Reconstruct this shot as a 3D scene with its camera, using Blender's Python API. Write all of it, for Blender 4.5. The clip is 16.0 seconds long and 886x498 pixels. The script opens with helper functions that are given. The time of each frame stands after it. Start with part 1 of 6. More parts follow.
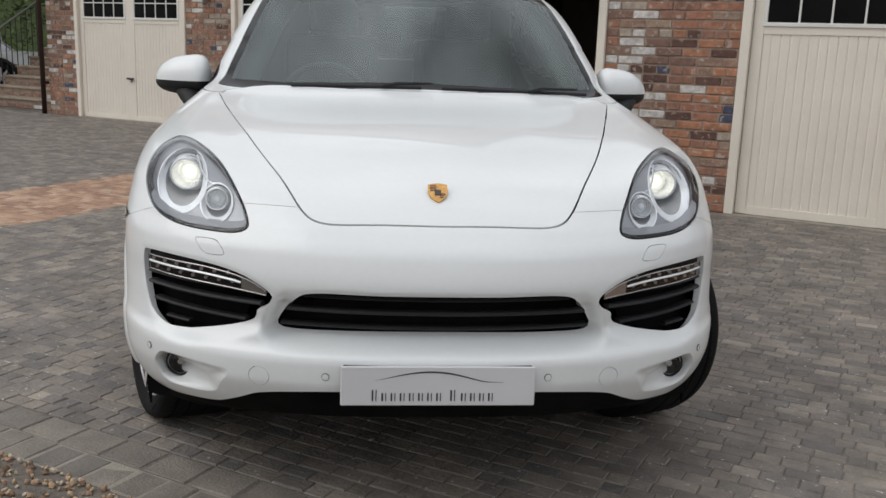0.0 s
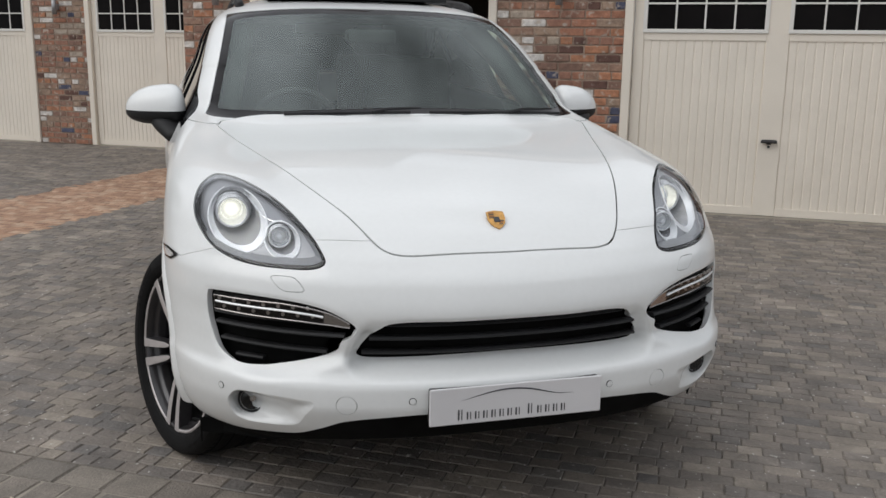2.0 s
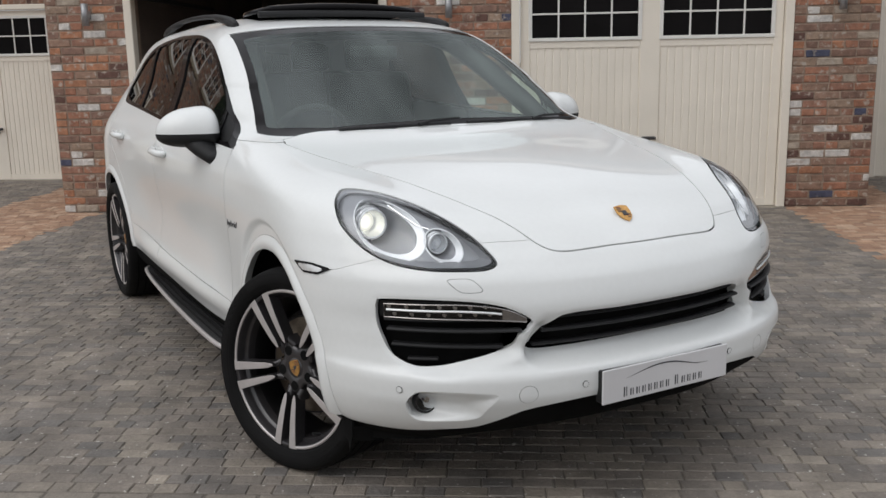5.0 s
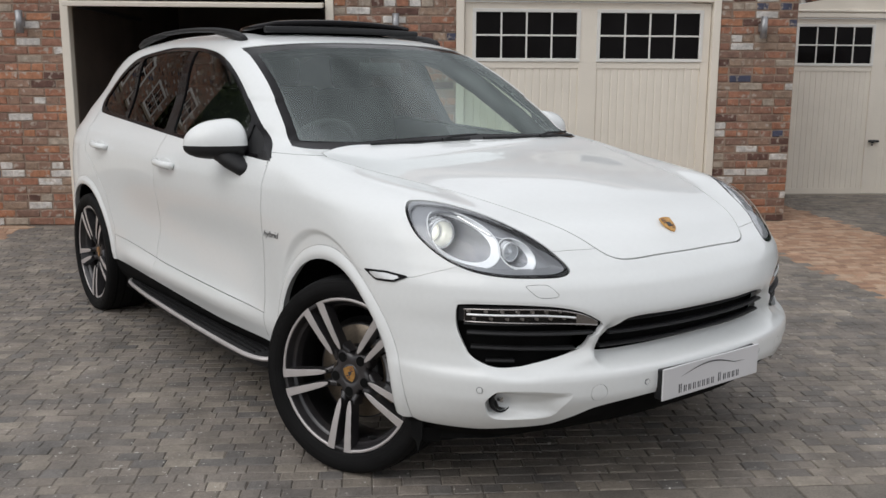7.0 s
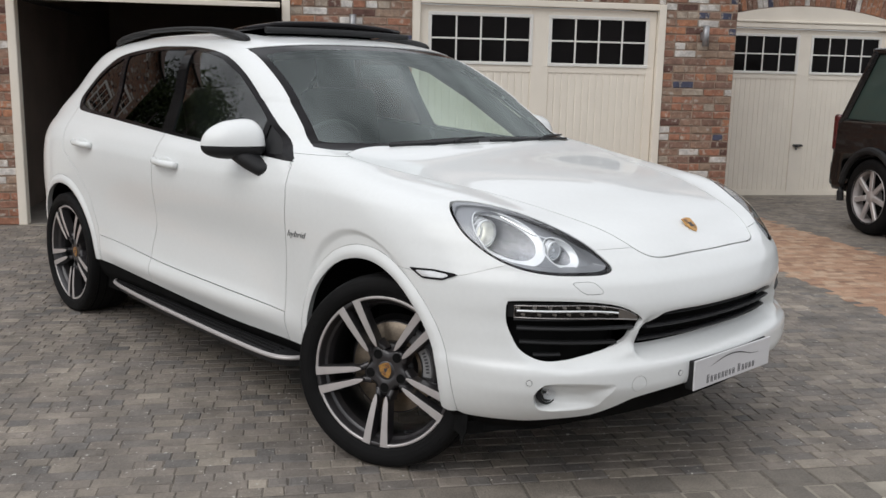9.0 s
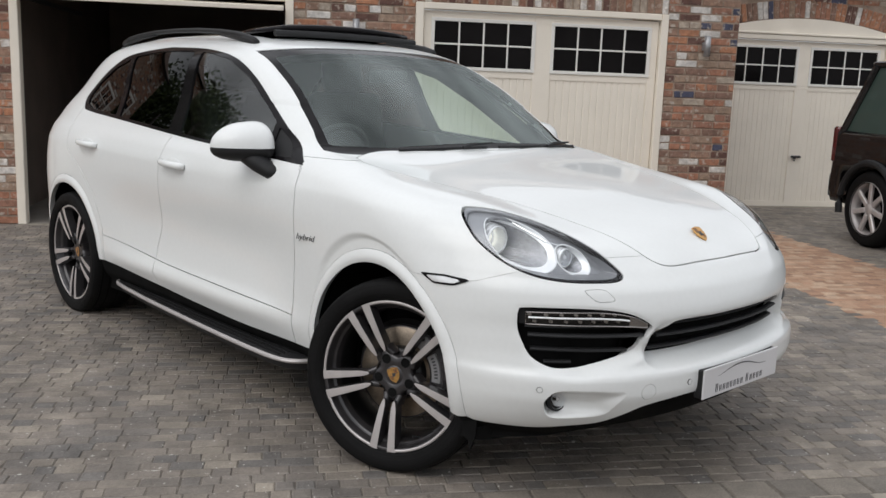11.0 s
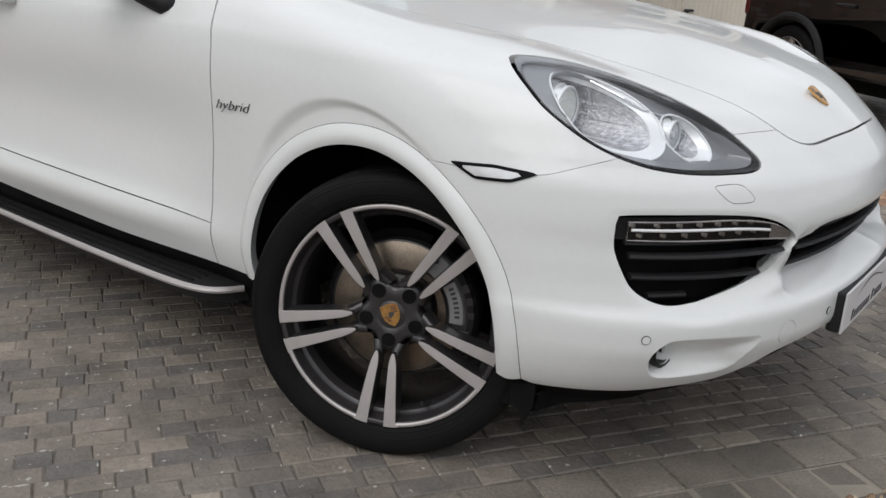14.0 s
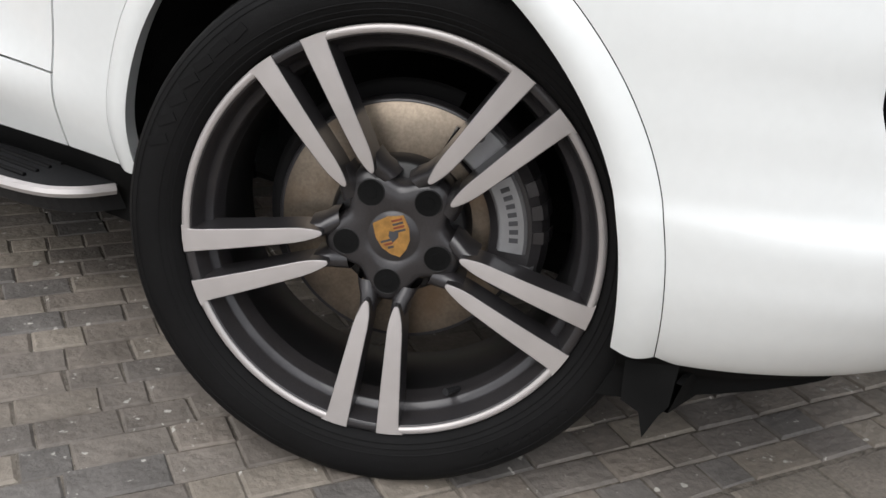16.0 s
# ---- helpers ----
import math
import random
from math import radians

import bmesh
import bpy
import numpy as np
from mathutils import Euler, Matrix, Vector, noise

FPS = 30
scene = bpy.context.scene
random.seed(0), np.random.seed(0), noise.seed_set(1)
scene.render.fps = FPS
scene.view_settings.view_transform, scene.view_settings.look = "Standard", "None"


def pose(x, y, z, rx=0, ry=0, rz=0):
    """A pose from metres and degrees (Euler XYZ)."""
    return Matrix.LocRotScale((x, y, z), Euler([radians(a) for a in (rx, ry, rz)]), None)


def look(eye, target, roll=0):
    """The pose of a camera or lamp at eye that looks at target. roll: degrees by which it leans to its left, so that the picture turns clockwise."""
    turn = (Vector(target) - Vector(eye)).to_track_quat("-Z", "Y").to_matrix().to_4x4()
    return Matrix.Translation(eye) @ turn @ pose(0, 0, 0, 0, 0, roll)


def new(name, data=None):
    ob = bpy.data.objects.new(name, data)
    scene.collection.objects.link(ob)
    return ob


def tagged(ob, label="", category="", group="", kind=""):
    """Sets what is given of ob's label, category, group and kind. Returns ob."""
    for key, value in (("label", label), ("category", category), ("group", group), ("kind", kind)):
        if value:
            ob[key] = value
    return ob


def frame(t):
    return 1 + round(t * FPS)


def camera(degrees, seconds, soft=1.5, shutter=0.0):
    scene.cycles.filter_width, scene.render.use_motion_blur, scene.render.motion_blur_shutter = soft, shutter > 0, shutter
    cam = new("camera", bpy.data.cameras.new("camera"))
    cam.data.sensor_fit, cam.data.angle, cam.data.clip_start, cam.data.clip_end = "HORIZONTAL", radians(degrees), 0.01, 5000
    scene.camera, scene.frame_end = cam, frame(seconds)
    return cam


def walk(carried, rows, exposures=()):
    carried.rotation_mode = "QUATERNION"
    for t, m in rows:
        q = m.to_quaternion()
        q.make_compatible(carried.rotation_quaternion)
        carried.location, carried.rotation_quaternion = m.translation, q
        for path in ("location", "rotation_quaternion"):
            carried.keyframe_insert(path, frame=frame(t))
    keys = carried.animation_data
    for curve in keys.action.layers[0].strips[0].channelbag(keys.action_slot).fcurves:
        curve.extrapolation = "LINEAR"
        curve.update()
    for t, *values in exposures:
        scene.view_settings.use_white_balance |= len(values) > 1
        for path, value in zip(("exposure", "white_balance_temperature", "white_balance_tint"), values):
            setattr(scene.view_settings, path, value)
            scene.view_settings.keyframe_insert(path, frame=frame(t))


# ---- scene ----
cam = camera(51.5, 16.0)
PATH = [
    (0, (-0.211, -2.257, 1.28), (-0.029, -0.312, 0.852), 2.0),
    (0.5, (-0.345, -2.251, 1.307), (-0.085, -0.31, 0.901), 2.0),
    (1, (-0.513, -2.233, 1.343), (-0.173, -0.308, 0.92), 1.3),
    (1.5, (-0.645, -2.231, 1.357), (-0.208, -0.326, 0.934), 1.6),
    (2, (-0.865, -2.272, 1.376), (-0.33, -0.393, 0.95), 0.8),
    (2.5, (-1.05, -2.295, 1.376), (-0.457, -0.434, 0.944), 0.2),
    (3, (-1.219, -2.226, 1.36), (-0.535, -0.391, 0.952), -0.3),
    (3.5, (-1.375, -2.154, 1.382), (-0.62, -0.351, 0.962), -0.7),
    (4, (-1.576, -2.117, 1.386), (-0.745, -0.348, 0.963), -1.2),
    (4.5, (-1.766, -2.111, 1.402), (-0.859, -0.378, 0.986), -1.6),
    (5, (-1.914, -2.038, 1.38), (-0.96, -0.327, 0.979), -1.1),
    (5.2, (-1.986, -2.0, 1.384), (-1.018, -0.295, 0.989), -1.1),
    (7.3, (-2.568, -1.806, 1.393), (-1.364, -0.252, 1.028), 0.4),
    (7.5, (-2.611, -1.771, 1.391), (-1.393, -0.227, 1.028), 0.5),
    (8, (-2.699, -1.708, 1.403), (-1.479, -0.167, 1.037), 1.0),
    (8.5, (-2.808, -1.664, 1.404), (-1.542, -0.158, 1.039), 0.6),
    (9, (-2.916, -1.639, 1.404), (-1.587, -0.189, 1.037), 1.2),
    (9.2, (-2.948, -1.61, 1.4), (-1.609, -0.168, 1.042), 2.4),
    (11.5, (-2.963, -1.588, 1.401), (-1.619, -0.15, 1.046), 2.0),
    (12, (-2.933, -1.461, 1.382), (-1.562, -0.056, 0.999), 1.6),
    (12.5, (-2.827, -1.214, 1.363), (-1.432, 0.141, 0.9), 1.3),
    (13, (-2.754, -0.986, 1.317), (-1.327, 0.316, 0.799), 2.3),
    (13.5, (-2.665, -0.676, 1.284), (-1.17, 0.53, 0.727), 3.3),
    (14, (-2.494, -0.436, 1.203), (-0.955, 0.678, 0.578), 3.5),
    (14.5, (-2.312, -0.215, 1.167), (-0.755, 0.801, 0.429), 4.1),
    (15, (-2.113, 0.057, 1.099), (-0.526, 0.928, 0.249), 5.4),
    (15.5, (-1.962, 0.198, 0.953), (-0.371, 1.036, 0.076), 5.6),
    (16, (-1.848, 0.281, 0.824), (-0.229, 1.144, 0.029), 6.3),
]
walk(cam, [(t, look(eye, target, roll)) for t, eye, target, roll in PATH],
     [(0, -0.01), (2, -0.03), (4, -0.03), (7.5, 0.04), (9, 0.11), (11.5, 0.11), (13, 0.05), (14.5, -0.03), (15, 0.15), (15.5, 0.37), (16, 0.66)])


# ---- world and light: a bright overcast day ----
SUN_ELEVATION, SUN_TURN = 46.0, 264.0
world = bpy.data.worlds.new("sky")
scene.world = world
world.use_nodes = True
wn, wl = world.node_tree.nodes, world.node_tree.links
wn.clear()
sky = wn.new("ShaderNodeTexSky")
sky.sky_type, sky.sun_disc = "NISHITA", False
sky.sun_elevation, sky.sun_rotation = radians(SUN_ELEVATION), radians(SUN_TURN)
sky.air_density, sky.dust_density = 1.5, 4.0
grey = wn.new("ShaderNodeHueSaturation")
grey.inputs["Saturation"].default_value = 0.25
wl.new(sky.outputs[0], grey.inputs["Color"])
where = wn.new("ShaderNodeTexCoord")
cloud = wn.new("ShaderNodeTexNoise")
cloud.inputs["Scale"].default_value, cloud.inputs["Detail"].default_value = 3.4, 6.0
cloud.inputs["Roughness"].default_value = 0.55
wl.new(where.outputs["Generated"], cloud.inputs["Vector"])
band = wn.new("ShaderNodeMapRange")
band.inputs["From Min"].default_value, band.inputs["From Max"].default_value = 0.32, 0.68
band.inputs["To Min"].default_value, band.inputs["To Max"].default_value = 3.6, 13.0
wl.new(cloud.outputs["Fac"], band.inputs["Value"])
# an overcast deck is brighter overhead than at the horizon
axes = wn.new("ShaderNodeSeparateXYZ")
wl.new(where.outputs["Generated"], axes.inputs[0])
lift = wn.new("ShaderNodeMapRange")
lift.inputs["To Min"].default_value, lift.inputs["To Max"].default_value = 0.74, 1.32
wl.new(axes.outputs["Z"], lift.inputs["Value"])
full = wn.new("ShaderNodeMath")
full.operation = "MULTIPLY"
wl.new(band.outputs[0], full.inputs[0])
wl.new(lift.outputs[0], full.inputs[1])
deck = wn.new("ShaderNodeCombineColor")
for i, k in enumerate((0.97, 1.0, 1.055)):
    part_of = wn.new("ShaderNodeMath")
    part_of.operation, part_of.inputs[1].default_value = "MULTIPLY", k
    wl.new(full.outputs[0], part_of.inputs[0])
    wl.new(part_of.outputs[0], deck.inputs[i])
over = wn.new("ShaderNodeMix")
over.data_type = "RGBA"
over.inputs["Factor"].default_value = 0.85
wl.new(grey.outputs[0], over.inputs[6])
wl.new(deck.outputs[0], over.inputs[7])
back = wn.new("ShaderNodeBackground")
back.inputs["Strength"].default_value = 0.099
wl.new(over.outputs[2], back.inputs["Color"])
wout = wn.new("ShaderNodeOutputWorld")
wl.new(back.outputs[0], wout.inputs[0])
sun = new("sun", bpy.data.lights.new("sun", "SUN"))
sun.data.energy, sun.data.angle, sun.data.color = 0.85, radians(50), (1.0, 0.98, 0.95)
sun.matrix_world = pose(0, 0, 12, 90 - SUN_ELEVATION, 0, 180 - SUN_TURN)
scene.view_settings.exposure = 0.0


# ---- materials ----
def material(name, colour, rough=0.5, metal=0.0, vary=0.0, scale=8.0, fine=0.0, fine_scale=120.0, bump=0.0, bump_scale=150.0, coat=0.0, second=None,
             random=0.0, spec=0.5, rough_vary=0.0, island=False, stain=0.0, stain_scale=1.2):
    """A surface with two scales of colour variation, fine relief and, where given, a change from piece to piece."""
    m = bpy.data.materials.new(name)
    m.use_nodes = True
    n, l = m.node_tree.nodes, m.node_tree.links
    b = n["Principled BSDF"]
    b.inputs["Roughness"].default_value, b.inputs["Metallic"].default_value = rough, metal
    b.inputs["Coat Weight"].default_value, b.inputs["Coat Roughness"].default_value = coat, 0.03
    b.inputs["Specular IOR Level"].default_value = spec
    tc = n.new("ShaderNodeTexCoord")
    src = tc.outputs["Object"]
    if random or island:
        geo = n.new("ShaderNodeNewGeometry") if island else n.new("ShaderNodeObjectInfo")
        rnd = geo.outputs["Random Per Island"] if island else geo.outputs["Random"]
        shift = n.new("ShaderNodeVectorMath")
        shift.operation = "ADD"
        cx = n.new("ShaderNodeCombineXYZ")
        mul = n.new("ShaderNodeMath")
        mul.operation, mul.inputs[1].default_value = "MULTIPLY", 37.0
        l.new(rnd, mul.inputs[0])
        for i in range(3):
            l.new(mul.outputs[0], cx.inputs[i])
        l.new(src, shift.inputs[0])
        l.new(cx.outputs[0], shift.inputs[1])
        src = shift.outputs[0]
    last = None
    if isinstance(colour, list):
        ramp = n.new("ShaderNodeValToRGB")
        ramp.color_ramp.interpolation = "LINEAR" if len(colour) < 3 else "CONSTANT"
        while len(ramp.color_ramp.elements) < len(colour):
            ramp.color_ramp.elements.new(0.5)
        for i, (at, c) in enumerate(colour):
            ramp.color_ramp.elements[i].position, ramp.color_ramp.elements[i].color = at, (*c, 1)
        l.new(rnd, ramp.inputs["Fac"])
        last = ramp.outputs["Color"]
    else:
        rgb = n.new("ShaderNodeRGB")
        rgb.outputs[0].default_value = (*colour, 1)
        last = rgb.outputs[0]
    for amount, sc, det in ((vary, scale, 4.0), (fine, fine_scale, 2.0)):
        if amount:
            tex = n.new("ShaderNodeTexNoise")
            tex.inputs["Scale"].default_value, tex.inputs["Detail"].default_value = sc, det
            l.new(src, tex.inputs["Vector"])
            rng = n.new("ShaderNodeMapRange")
            rng.inputs["From Min"].default_value, rng.inputs["From Max"].default_value = 0.3, 0.7
            rng.inputs["To Min"].default_value, rng.inputs["To Max"].default_value = 1 - amount, 1 + amount
            l.new(tex.outputs["Fac"], rng.inputs["Value"])
            mix = n.new("ShaderNodeVectorMath")
            mix.operation = "SCALE"
            l.new(last, mix.inputs[0])
            l.new(rng.outputs[0], mix.inputs["Scale"])
            last = mix.outputs[0]
    if second:
        colour2, low, high, sc = second
        tex = n.new("ShaderNodeTexNoise")
        tex.inputs["Scale"].default_value, tex.inputs["Detail"].default_value = sc, 5.0
        l.new(src, tex.inputs["Vector"])
        rng = n.new("ShaderNodeMapRange")
        rng.inputs["From Min"].default_value, rng.inputs["From Max"].default_value = low, high
        l.new(tex.outputs["Fac"], rng.inputs["Value"])
        mix = n.new("ShaderNodeMix")
        mix.data_type = "RGBA"
        l.new(rng.outputs[0], mix.inputs["Factor"])
        l.new(last, mix.inputs[6])
        mix.inputs[7].default_value = (*colour2, 1)
        last = mix.outputs[2]
    if stain:
        geo2, tex, rng, mix = n.new("ShaderNodeNewGeometry"), n.new("ShaderNodeTexNoise"), n.new("ShaderNodeMapRange"), n.new("ShaderNodeVectorMath")
        tex.inputs["Scale"].default_value, tex.inputs["Detail"].default_value, tex.inputs["Roughness"].default_value = stain_scale, 6.0, 0.65
        rng.inputs["From Min"].default_value, rng.inputs["From Max"].default_value = 0.32, 0.68
        rng.inputs["To Min"].default_value, rng.inputs["To Max"].default_value = 1 - stain, 1 + stain
        mix.operation = "SCALE"
        l.new(geo2.outputs["Position"], tex.inputs["Vector"])
        l.new(tex.outputs["Fac"], rng.inputs["Value"])
        l.new(last, mix.inputs[0])
        l.new(rng.outputs[0], mix.inputs["Scale"])
        last = mix.outputs[0]
    l.new(last, b.inputs["Base Color"])
    if rough_vary:
        tex = n.new("ShaderNodeTexNoise")
        tex.inputs["Scale"].default_value = scale * 2
        l.new(src, tex.inputs["Vector"])
        rng = n.new("ShaderNodeMapRange")
        rng.inputs["To Min"].default_value, rng.inputs["To Max"].default_value = rough - rough_vary, rough + rough_vary
        l.new(tex.outputs["Fac"], rng.inputs["Value"])
        l.new(rng.outputs[0], b.inputs["Roughness"])
    if bump:
        tex = n.new("ShaderNodeTexNoise")
        tex.inputs["Scale"].default_value, tex.inputs["Detail"].default_value = bump_scale, 4.0
        l.new(src, tex.inputs["Vector"])
        bp = n.new("ShaderNodeBump")
        bp.inputs["Strength"].default_value, bp.inputs["Distance"].default_value = bump, 0.01
        l.new(tex.outputs["Fac"], bp.inputs["Height"])
        l.new(bp.outputs[0], b.inputs["Normal"])
    return m


def glass(name, tint, gloss=0.05, rough=0.0, sheen=(1.0, 1.0, 1.0)):
    """A thin pane: tinted see-through with a gloss that grows towards the edge of sight."""
    m = bpy.data.materials.new(name)
    m.use_nodes = True
    n, l = m.node_tree.nodes, m.node_tree.links
    n.remove(n["Principled BSDF"])
    tr, gl, mx, lw = n.new("ShaderNodeBsdfTransparent"), n.new("ShaderNodeBsdfGlossy"), n.new("ShaderNodeMixShader"), n.new("ShaderNodeLayerWeight")
    tr.inputs["Color"].default_value, gl.inputs["Roughness"].default_value = (*tint, 1), rough
    lw.inputs["Blend"].default_value = 0.5
    gl.inputs["Color"].default_value = (*sheen, 1)
    power, rise = n.new("ShaderNodeMath"), n.new("ShaderNodeMapRange")
    power.operation, power.inputs[1].default_value = "POWER", 5.0
    rise.inputs["To Min"].default_value, rise.inputs["To Max"].default_value = gloss, 1.0
    l.new(lw.outputs["Facing"], power.inputs[0])
    l.new(power.outputs[0], rise.inputs["Value"])
    l.new(rise.outputs[0], mx.inputs[0])
    l.new(tr.outputs[0], mx.inputs[1])
    l.new(gl.outputs[0], mx.inputs[2])
    l.new(mx.outputs[0], n["Material Output"].inputs[0])
    return m


def lamp_glow(name, colour, strength):
    m = bpy.data.materials.new(name)
    m.use_nodes = True
    b = m.node_tree.nodes["Principled BSDF"]
    b.inputs["Emission Color"].default_value, b.inputs["Emission Strength"].default_value = (*colour, 1), strength
    b.inputs["Base Color"].default_value = (*colour, 1)
    return m


def soft_glow(name, colour, centre, radius, core, edge):
    """A lit lamp, brightest in its middle."""
    m = lamp_glow(name, colour, core)
    n, l = m.node_tree.nodes, m.node_tree.links
    tc, dist, rng = n.new("ShaderNodeTexCoord"), n.new("ShaderNodeVectorMath"), n.new("ShaderNodeMapRange")
    dist.operation, dist.inputs[1].default_value = "DISTANCE", centre
    rng.interpolation_type = "SMOOTHSTEP"
    rng.inputs["From Min"].default_value, rng.inputs["From Max"].default_value = 0.0, radius
    rng.inputs["To Min"].default_value, rng.inputs["To Max"].default_value = core, edge
    l.new(tc.outputs["Object"], dist.inputs[0])
    l.new(dist.outputs["Value"], rng.inputs["Value"])
    l.new(rng.outputs[0], n["Principled BSDF"].inputs["Emission Strength"])
    return m


PAINT = material("white_car_paint", (0.775, 0.787, 0.78), 0.42, vary=0.012, scale=1.5, coat=0.75, fine=0.01, fine_scale=60, spec=0.25)
BLACK = material("black_plastic", (0.016, 0.016, 0.017), 0.55, spec=0.3, bump=0.15, bump_scale=900, vary=0.15, scale=6)
VOID = material("dark_liner", (0.009, 0.009, 0.009), 0.9, vary=0.3, spec=0.05)
GLOSS = material("gloss_black_trim", (0.010, 0.009, 0.010), 0.08, vary=0.1, scale=4, spec=0.12)
RUBBER = material("tyre_rubber", (0.0048, 0.0046, 0.0048), 0.70, vary=0.25, scale=14, fine=0.12, bump=0.12, bump_scale=500, rough_vary=0.12, spec=0.18)
GREYMETAL = material("dark_wheel_lacquer", (0.043, 0.040, 0.042), 0.34, metal=0.35, vary=0.12, scale=14, fine=0.08, fine_scale=300, coat=0.4)
BARREL = material("wheel_barrel_black", (0.012, 0.0115, 0.012), 0.4, metal=0.2, vary=0.2, scale=10)
SILVER = material("machined_alloy", (0.54, 0.505, 0.495), 0.40, metal=0.5, vary=0.06, scale=16, bump=0.06, bump_scale=900)
CHROME = material("polished_chrome", (0.72, 0.72, 0.73), 0.10, metal=1.0, vary=0.04, scale=20)
STEEL = material("brake_steel", (0.25, 0.205, 0.16), 0.36, metal=0.85, vary=0.22, scale=22, fine=0.12, fine_scale=220, second=((0.22, 0.155, 0.105), 0.55, 0.75, 12))
CALIPER = material("caliper_silver", (0.34, 0.34, 0.35), 0.38, metal=0.6, vary=0.1, scale=30)
GOLD = material("crest_gold", (0.62, 0.34, 0.11), 0.30, metal=0.7, vary=0.25, scale=90)
DARKRED = material("crest_red", (0.20, 0.05, 0.025), 0.35, vary=0.2, scale=60)
SCREEN_GLASS = glass("windscreen_glass", (0.80, 0.91, 0.85), 0.115, sheen=(0.92, 1.0, 0.98))
SIDE_GLASS = glass("side_glass", (0.76, 0.85, 0.79), 0.11)
PRIVACY_GLASS = glass("privacy_glass", (0.06, 0.046, 0.042), 0.038)
LENS = glass("lamp_lens", (0.96, 0.97, 0.98), 0.035)
PLATE = material("plate_white", (0.66, 0.65, 0.66), 0.35, vary=0.03, scale=6)
INK = material("plate_ink", (0.05, 0.05, 0.055), 0.5, vary=0.1)
LEATHER = material("cabin_leather", (0.020, 0.019, 0.020), 0.6, vary=0.2, scale=10, bump=0.2, bump_scale=300)
CREAM = material("cream_garage_paint", (0.83, 0.762, 0.662), 0.45, vary=0.035, scale=2.5, fine=0.02, bump=0.04, bump_scale=60, second=((0.74, 0.67, 0.57), 0.62, 0.85, 1.2))
WHITEWOOD = material("white_window_paint", (0.78, 0.76, 0.72), 0.4, vary=0.03)
PANE = material("dark_window_pane", (0.008, 0.007, 0.007), 0.10, vary=0.3, scale=3, spec=0.06)
IRON = material("black_iron", (0.02, 0.018, 0.018), 0.5, vary=0.3, scale=30)
BRICKS = [(0.0, (0.300, 0.155, 0.108)), (0.15, (0.350, 0.165, 0.105)), (0.29, (0.235, 0.140, 0.105)), (0.42, (0.400, 0.188, 0.108)), (0.53, (0.290, 0.182, 0.132)), (0.64, (0.125, 0.066, 0.052)), (0.72, (0.32, 0.225, 0.165)),
          (0.80, (0.40, 0.33, 0.265)), (0.86, (0.62, 0.585, 0.55)), (0.972, (0.075, 0.08, 0.125))]
BRICK = material("reclaimed_brick", BRICKS, 0.88, vary=0.25, scale=18, fine=0.14, fine_scale=130, bump=0.5, bump_scale=110, random=1.0, second=((0.46, 0.39, 0.33), 0.57, 0.70, 19), stain=0.15, stain_scale=1.6)
BRICK_FAR = material("reclaimed_brick_far", BRICKS, 0.88, vary=0.25, scale=18, fine=0.14, fine_scale=130, bump=0.5, bump_scale=110, island=True, second=((0.46, 0.39, 0.33), 0.57, 0.70, 19), stain=0.15, stain_scale=1.6)
MORTAR = material("mortar", (0.310, 0.232, 0.180), 0.92, vary=0.25, scale=9, fine=0.2, bump=0.5, bump_scale=200, second=((0.30, 0.24, 0.20), 0.6, 0.75, 7))
BLOCKS = [(0.00, (0.176, 0.153, 0.132)), (0.16, (0.196, 0.168, 0.143)), (0.32, (0.156, 0.138, 0.123)), (0.48, (0.206, 0.177, 0.148)), (0.62, (0.166, 0.144, 0.125)), (0.76, (0.224, 0.193, 0.160)), (0.88, (0.138, 0.126, 0.116)), (0.96, (0.256, 0.221, 0.182))]
GRIT = dict(vary=0.20, scale=7, fine=0.10, fine_scale=90, bump=0.55, bump_scale=60, rough_vary=0.12, second=((0.46, 0.44, 0.40), 0.665, 0.70, 48), stain=0.30, stain_scale=3.2)
PAVER = material("grey_paving_block", BLOCKS, 0.66, random=1.0, **GRIT)
PAVER_FAR = material("grey_paving_block_joined", BLOCKS, 0.66, island=True, **GRIT)
ORANGES = [(0.0, (0.36, 0.215, 0.140)), (0.3, (0.42, 0.270, 0.180)), (0.55, (0.30, 0.180, 0.120)), (0.8, (0.45, 0.315, 0.220))]
ORANGE = material("buff_paving_block", ORANGES, 0.75, vary=0.2, scale=7, fine=0.15, bump=0.4, bump_scale=160, island=True)
JOINT = material("jointing_sand", (0.140, 0.122, 0.102), 0.95, stain=0.3, stain_scale=2.5, vary=0.25, scale=3, fine=0.3, fine_scale=80, bump=0.5, bump_scale=200)
SETT = material("kerb_sett", [(0.0, (0.185, 0.160, 0.135)), (0.35, (0.212, 0.185, 0.155)), (0.7, (0.162, 0.143, 0.122))], 0.75, vary=0.2, scale=8, fine=0.15, bump=0.4, bump_scale=140, random=1.0)
CEMENT = material("pale_cement", (0.29, 0.26, 0.215), 0.9, vary=0.2, scale=10, bump=0.4)
GRAVEL = material("gravel_stone", [(0.0, (0.30, 0.20, 0.12)), (0.25, (0.42, 0.31, 0.20)), (0.5, (0.22, 0.14, 0.09)), (0.75, (0.48, 0.40, 0.30)), (0.9, (0.35, 0.22, 0.15))], 0.8, vary=0.2, scale=60, island=True)
EARTH = material("gravel_bed", (0.26, 0.185, 0.12), 0.95, vary=0.3, scale=6, fine=0.4, fine_scale=70, bump=1.0, bump_scale=70)
